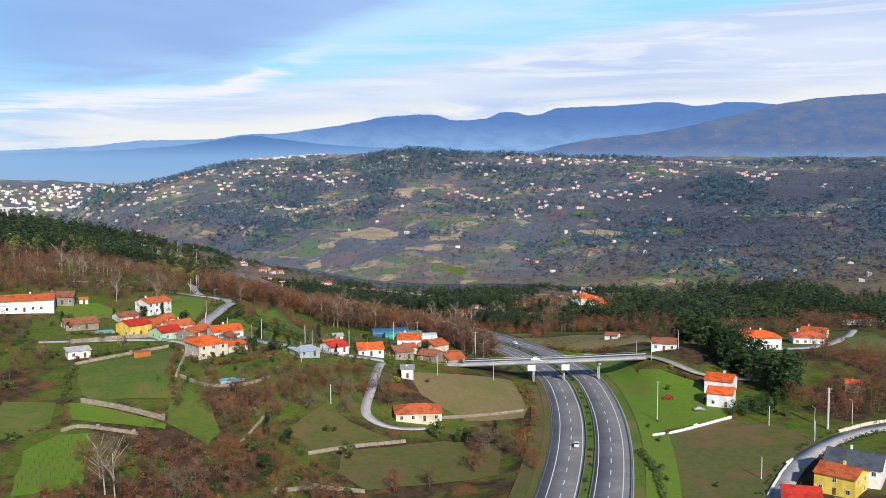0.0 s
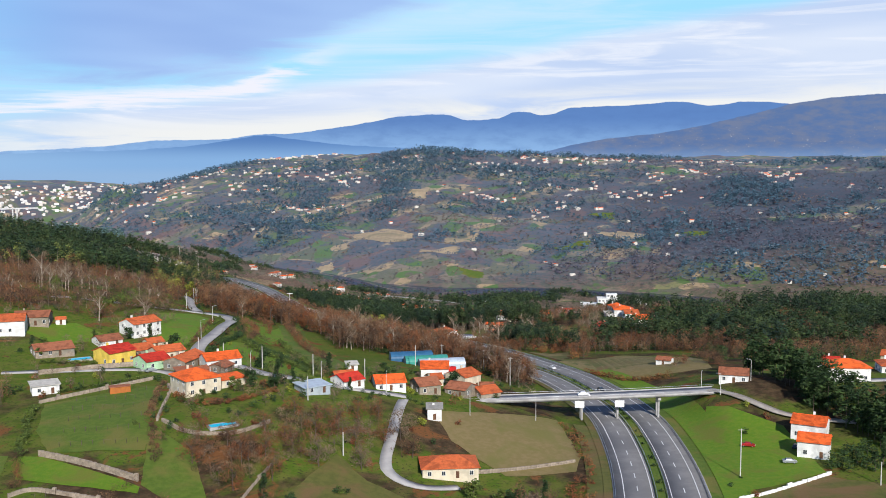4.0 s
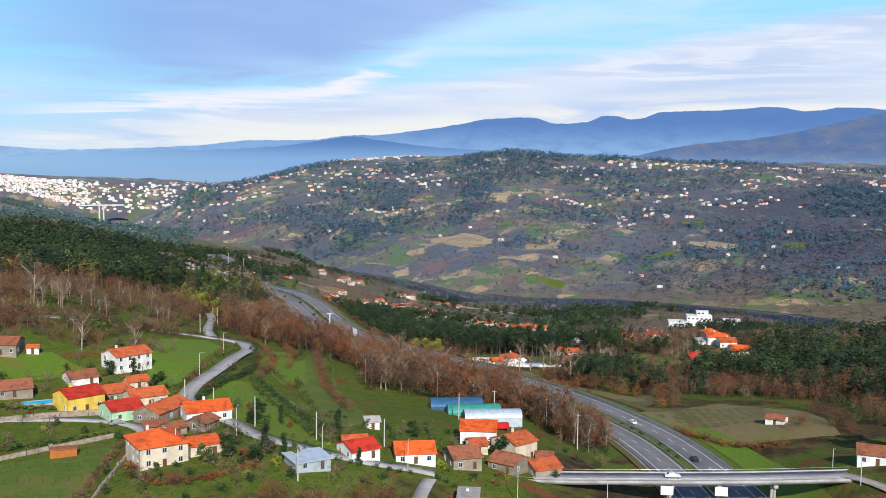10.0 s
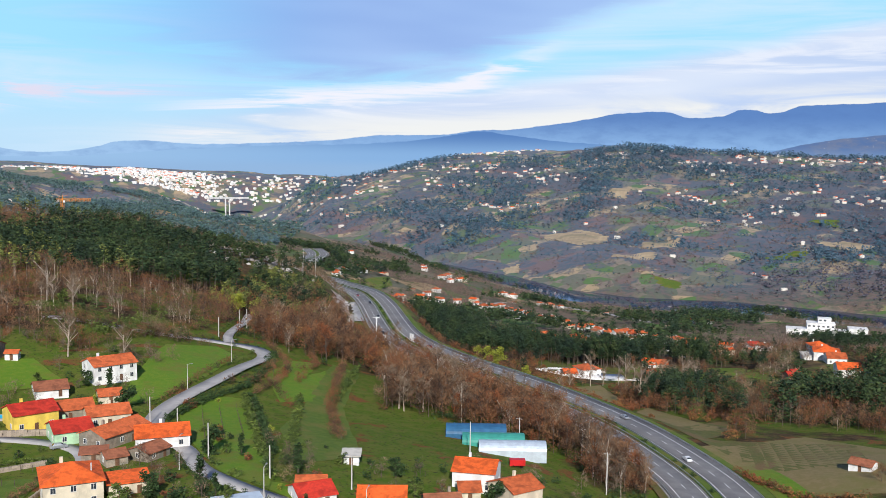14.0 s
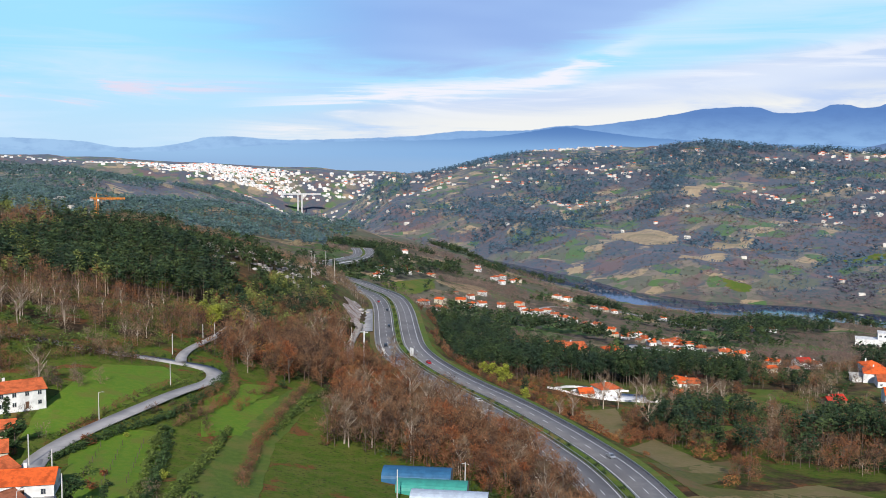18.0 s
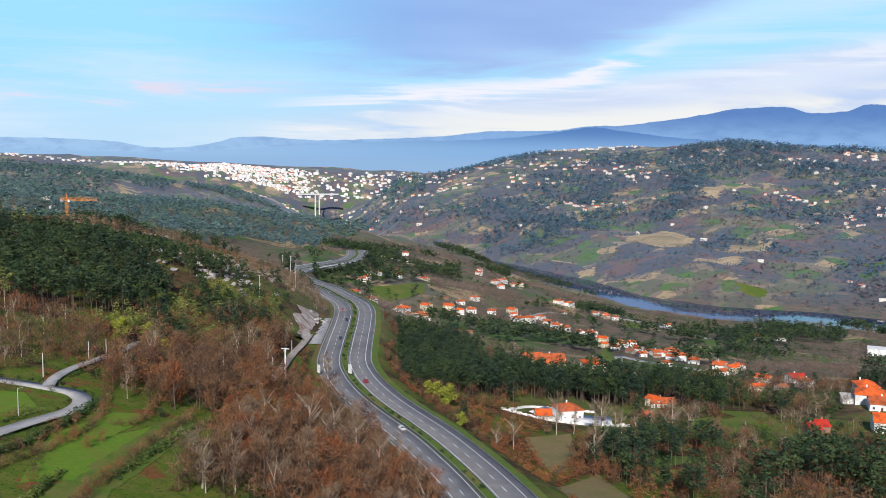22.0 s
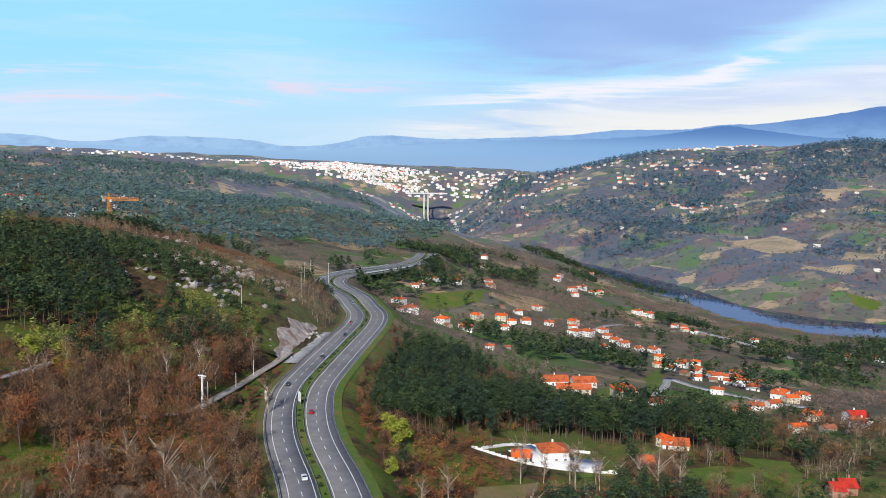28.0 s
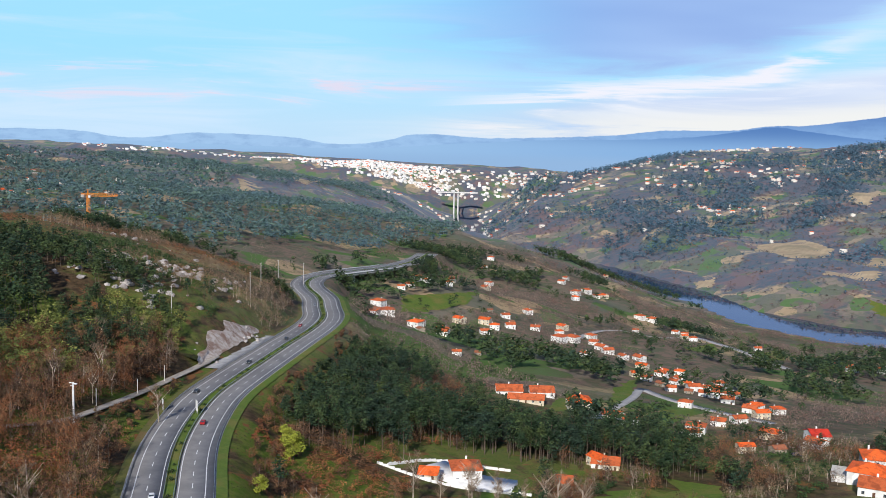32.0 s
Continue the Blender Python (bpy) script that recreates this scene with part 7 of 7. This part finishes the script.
scatter_copies(spot, [(-76, 455), (-84, 438), (-143, 500), (-107, 467), (-101, 567), (-120, 566), (-103, 478), (-81, 388), (-78, 384), (-71, 388), (-85, 391), (-72, 391), (-66, 394), (-87, 402), (-77, 400), (-62, 386), (-57, 380), (-67, 377),
                      (-134, 460), (-140, 448), (-117, 451), (-23, 410), (-37, 416), (-53, 406), (-5, 412), (8, 419), (100, 398), (96, 408), (90, 388), (-145, 386), (-151, 401), (-156, 388), (-136, 411), (-18, 379), (-21, 373), (-14, 367), (-6, 385)], 0.6, 1.2)
GARDENS = [(-202, 415), (-202, 499), (-145, 508), (-116, 464), (-54, 433), (20, 478), (34, 440), (-10, 389), (-56, 371), (-99, 347), (-110, 402), (-155, 387)]
p = wood_points(GARDENS, 6.5, 95)
q = np.random.default_rng(95).uniform(0, 1, len(p))
wood("garden_trees", "leafless fruit trees among the village houses", p[q < .36], "twig", 4.6, 2.4, 150, "twigs_grey", 0.06, seed=95, trunks="bark")
wood("garden_trees", "dark evergreen shrubs in the village gardens", p[(q > .36) & (q < .58)], "leaf", 2.4, 1.5, 120, "dark_leaf", size=0.24, seed=96)
wood("garden_trees", "rust-coloured shrubs in the village gardens", p[(q > .58) & (q < .66)], "leaf", 1.8, 1.4, 90, "russet", size=0.22, seed=97)
# low hedges along the lanes
for k, i in enumerate((0, 1, 2, 5)):
    line, w = LANES[i]
    off = side_offsets(line)
    for s in (-1, 1):
        q = np.random.default_rng(100 + 2 * k + s).uniform(0, 1, len(line))
        p = (line + off * s * (w / 2 + 1.5))[q < (.75 if s > 0 else .5)]
        d = np.full(len(p), 99.0)
        for l2, w2 in LANES:
            d = np.minimum(d, near_line(p[:, 0], p[:, 1], l2, 14)[0] - w2 / 2)
        for x, y, r in SPOTS:
            d = np.where((p[:, 0] - x) ** 2 + (p[:, 1] - y) ** 2 < r * r, 0, d)
        p = p[d > .9]
        wood("hedge", "low dark hedge and bramble along the lane", p, "leaf", 1.5, 1.1, 70, "dark_leaf" if s > 0 else "leaf", size=0.2, seed=100 + k)

# valley floor and the slopes across the river
def scatter(poly, count, seed):
    rng = np.random.default_rng(seed)
    p = np.array(poly, float)
    pt = rng.uniform(p.min(0), p.max(0), (count, 2))
    pt = pt[inside(pt, p)]
    return pt[free(pt, 1.0)]


VALLEY = [(-330, 960), (-140, 900), (0, 880), (120, 860), (500, 850), (700, 1500), (300, 1700), (-150, 1850), (-500, 2250), (-560, 1600), (-420, 1300), (-400, 1130)]
p = scatter(VALLEY, 40000, 51)
m = patch(p, 120, 2.2)
k = patch(p, 60, 4.4)
wood("bare_wood", "leafless hedges and orchards of the valley side", p[(m > .10) & (m < .56)], "twig", 7.5, 4.2, 18, "valley_twigs", 0.36, seed=21)
wood("scrub", "green scrub and gardens of the valley side", p[(m >= .58) & (m < .68) & (k < .6)], "leaf", 4, 2.6, 18, "dark_leaf", size=0.7, seed=22)
wood("pine_wood", "small pine stands of the valley side", p[(m >= .80) & (k > .25)], "pine", 13, 3.4, 26, "pine_leaf", size=1.15, seed=23)
BACK = [(-2300, 1500), (-620, 860), (-480, 1060), (-390, 1120), (-420, 1300), (-540, 1560), (-640, 1960), (-1000, 2420), (-1100, 2650), (-1750, 3300), (-2600, 3000)]
p = scatter(BACK, 27000, 52)
m = patch(p, 330, 0.7)
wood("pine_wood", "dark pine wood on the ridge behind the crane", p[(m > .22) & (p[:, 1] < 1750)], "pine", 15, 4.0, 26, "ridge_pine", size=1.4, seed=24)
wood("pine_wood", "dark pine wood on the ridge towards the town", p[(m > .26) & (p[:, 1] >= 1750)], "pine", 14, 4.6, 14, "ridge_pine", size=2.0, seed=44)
wood("bare_wood", "brown heath and leafless woods of the ridge", p[m < .30], "twig", 8, 4.6, 20, "valley_twigs", 0.36, seed=25)
ACROSS = [(-1050, 2650), (-700, 2590), (-480, 2480), (-240, 2260), (-60, 2050), (300, 2000), (600, 1840), (1400, 1500), (2300, 1700), (2600, 3700), (600, 3900), (-600, 3900), (-1500, 3900)]
p = scatter(ACROSS, 38000, 53)
# patches drawn out along the slope
m = patch(p * np.array([0.55, 1.0]), 150, 3.3, 5)
k = patch(p * np.array([0.6, 1.0]), 110, 9.1)
pines = m > np.where(p[:, 0] > 420, .62, .70)
wood("far_woods", "ragged pine woods across the river, blue with painted haze", p[pines], "fir", 14, 6.5, 13, "far_pine", size=2.3, seed=26)
wood("far_woods", "purplish leafless woods across the river, blue haze painted in", p[~pines & (k > .62)], "leaf", 7, 5.5, 10, "far_wood", size=1.7, seed=27)
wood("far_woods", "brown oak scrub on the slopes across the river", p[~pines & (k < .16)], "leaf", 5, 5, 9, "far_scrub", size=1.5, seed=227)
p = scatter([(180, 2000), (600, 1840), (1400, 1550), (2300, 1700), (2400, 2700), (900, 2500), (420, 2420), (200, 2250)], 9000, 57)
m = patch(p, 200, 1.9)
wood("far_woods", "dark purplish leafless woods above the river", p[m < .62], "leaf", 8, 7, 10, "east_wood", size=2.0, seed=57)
wood("far_woods", "dark pines above the river, painted haze in their green", p[m >= .62], "fir", 14, 7, 12, "far_pine", size=2.3, seed=59)
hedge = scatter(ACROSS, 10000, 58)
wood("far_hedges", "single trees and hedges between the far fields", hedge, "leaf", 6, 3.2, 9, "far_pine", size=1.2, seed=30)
p = scatter([(-1000, 2620), (-480, 2450), (-240, 2230), (-60, 2030), (420, 2000), (700, 2500), (300, 2900), (-700, 3000)], 9000, 258)
m = patch(p, 60, 5.2)
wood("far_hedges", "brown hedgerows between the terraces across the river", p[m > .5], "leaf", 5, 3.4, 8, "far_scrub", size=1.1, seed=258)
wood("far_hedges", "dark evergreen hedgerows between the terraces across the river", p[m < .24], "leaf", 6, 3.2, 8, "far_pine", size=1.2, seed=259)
STANDS = [
    [(-280, 3570), (-200, 3650), (-60, 3560), (70, 3620), (80, 3420), (0, 3210), (-80, 3300), (-140, 3170), (-120, 2910), (-150, 2670), (-210, 2630), (-250, 2730), (-220, 2950), (-270, 3340)],
    [(-590, 2660), (-440, 2720), (-330, 2830), (-290, 2780), (-310, 2620), (-380, 2480), (-490, 2400), (-600, 2520)],
    [(-490, 3040), (-370, 3090), (-360, 2880), (-460, 2850)], [(50, 3270), (220, 3430), (240, 3280), (60, 3130)], [(690, 2820), (860, 2920), (890, 2710), (820, 2520), (650, 2570)]]
for n, q in enumerate(STANDS):
    p = wood_points(q, 11.5, 70 + n)
    p = p + RNG.normal(0, 14, p.shape)
    m = patch(p, 70, 1.0 + n)
    wood("far_woods", "dark pine stand on the opposite slope, tinted with painted haze", p[m > .2], "fir", 14, 6.5, 14, "far_pine", size=2.2, seed=70 + n)
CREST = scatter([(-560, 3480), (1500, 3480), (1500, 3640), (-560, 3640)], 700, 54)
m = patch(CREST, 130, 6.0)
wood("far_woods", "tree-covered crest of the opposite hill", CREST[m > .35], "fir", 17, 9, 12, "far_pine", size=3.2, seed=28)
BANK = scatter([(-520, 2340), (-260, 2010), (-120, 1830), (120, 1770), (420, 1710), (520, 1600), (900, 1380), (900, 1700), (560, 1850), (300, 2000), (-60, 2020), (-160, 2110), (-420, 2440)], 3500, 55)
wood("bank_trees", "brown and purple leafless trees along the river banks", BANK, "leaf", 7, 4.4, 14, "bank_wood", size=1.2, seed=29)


# ---- rocks ----
def boulder(seed):
    b = bmesh.new()
    bmesh.ops.create_icosphere(b, subdivisions=2, radius=1)
    r = random.Random(seed)
    for v in b.verts:
        v.co *= 0.8 + 0.45 * noise.noise(v.co * 1.3 + Vector((seed, 0, 0)))
        v.co.z = v.co.z * 0.7
    me = bpy.data.meshes.new("boulder")
    b.to_mesh(me)
    b.free()
    me.materials.append(MATS["rock"])
    return me


BOULDERS = [boulder(i) for i in range(5)]
rr = random.Random(4)
for cx, cy, n, spread, size in ((-258, 850, 44, 26, 2.9), (-222, 805, 34, 16, 2.3), (-290, 842, 30, 16, 2.6), (-252, 890, 20, 26, 2.6), (-330, 930, 14, 40, 2.4), (-185, 845, 26, 12, 1.5), (-160, 792, 30, 9, 1.0), (-300, 560, 14, 18, 2.2), (-255, 800, 20, 16, 1.6)):
    SPOTS.append((cx, cy, spread * .35))
    for i in range(n):
        x, y = cx + rr.gauss(0, spread * .6), cy + rr.gauss(0, spread * .6)
        if not free(np.array([(x, y)]), -4, False)[0]:
            continue
        s = size * rr.uniform(0.35, 1.25)
        thing("boulder", "pale weathered granite boulder on the heath", "boulder", pose(x, y, float(gz(x, y)) + s * .1, rr.uniform(-20, 20), rr.uniform(-20, 20), rr.uniform(0, 360)) @ Matrix.Scale(s, 4), group="granite boulders", me=rr.choice(BOULDERS))


# ---- distant houses ----
def far_houses(name, label, pts, wl, size, seed, tiled=0.7):
    rng = np.random.default_rng(seed)
    v, f, idx = [], [], []
    z = gz(pts[:, 0], pts[:, 1])
    for (x, y), h in zip(pts, z):
        a, b, t = rng.uniform(.7, 1.4) * size, rng.uniform(.6, 1.0) * size, rng.uniform(.6, 1.5) * size * .7
        c, s = math.cos(k := rng.uniform(0, 3.14)), math.sin(k)
        i = len(v)
        for zz in (-3, t):
            v += [(x + c * p - s * q, y + s * p + c * q, h + zz) for p, q in ((-a, -b), (a, -b), (a, b), (-a, b))]
        v += [(x - c * a, y - s * a, h + t + b * .4), (x + c * a, y + s * a, h + t + b * .4)]
        f += [(i, i + 1, i + 5, i + 4), (i + 1, i + 2, i + 6, i + 9, i + 5), (i + 2, i + 3, i + 7, i + 6), (i + 3, i, i + 4, i + 8, i + 7), (i + 4, i + 5, i + 9, i + 8), (i + 6, i + 7, i + 8, i + 9)]
        rf = 1 if rng.random() < tiled else 0
        idx += [0, 0, 0, 0, rf, rf]
    thing(name, label, "houses", kind="stuff", me=mesh(name, v, f, [wl, "roof_orange"], idx))


def hamlets(centres, each, spread, seed):
    rng = np.random.default_rng(seed)
    return np.concatenate([np.array(c) + rng.normal(0, 1, (each, 2)) * spread for c in centres])


hill = hamlets([(-700, 3450), (-560, 3380), (-420, 3300), (-880, 3500), (-1000, 3400), (420, 3440), (560, 3430), (300, 3460), (800, 3420), (950, 3420), (1100, 3380), (-300, 3200), (120, 3350), (-650, 3150), (-900, 3200), (-200, 3420),
                (60, 2900), (330, 3000), (700, 3100), (520, 2800), (250, 2650), (-420, 2850), (900, 2900)], 16, (60, 40), 61)
lone = scatter(ACROSS, 330, 62)
far_houses("far_houses", "scattered white houses with orange roofs on the far slopes", np.concatenate([hill, lone]), "far_wall", 5.0, 63)
ridge = scatter([(-1900, 1700), (-760, 1060), (-640, 1150), (-1500, 2400), (-2100, 2600)], 160, 64)
far_houses("far_houses", "white houses with red roofs along the wooded ridge", ridge, "far_wall", 4.6, 65)
rt = np.random.default_rng(66)
ta = np.concatenate([rt.normal(26.8, 1.5, 420), rt.normal(29.4, 1.9, 380), rt.normal(21, 3.6, 260), rt.uniform(31, 44, 90)])
tr = np.concatenate([rt.uniform(4470, 4700, 420), rt.uniform(4560, 4735, 380), rt.uniform(4450, 4735, 260), rt.uniform(4640, 4735, 90)])
keep = (ta > 12) & (ta < 54)
ta, tr = np.radians(ta[keep]), tr[keep]
town = np.stack([-np.sin(ta) * tr, np.cos(ta) * tr], 1)
outer = np.concatenate([scatter([(-1500, 4000), (-700, 3800), (-300, 4400), (-1700, 4600)], 420, 67), scatter([(-1900, 3300), (-1100, 3300), (-1000, 3700), (-1600, 3900)], 110, 68)])
far_houses("town", "dense pale town of white blocks spread over the valley", town[::2], "white", 6.6, 69, 0.15)
far_houses("town", "cream and pale blocks of the distant town", town[1::2], "far_wall", 5.4, 70, 0.25)
far_houses("far_houses", "white houses with orange roofs between the town and the hill", outer, "far_wall", 5.4, 71, 0.5)
p = wood_points([(-374, 1296), (-352, 1290), (-346, 1330), (-372, 1372), (-400, 1400), (-408, 1380), (-384, 1330)], 4.5, 90)
wood("pine_wood", "dark pines on the ridge beside the motorway", p, "pine", 11, 2.8, 90, "pine_leaf", size=0.6, seed=90, trunks="bark")
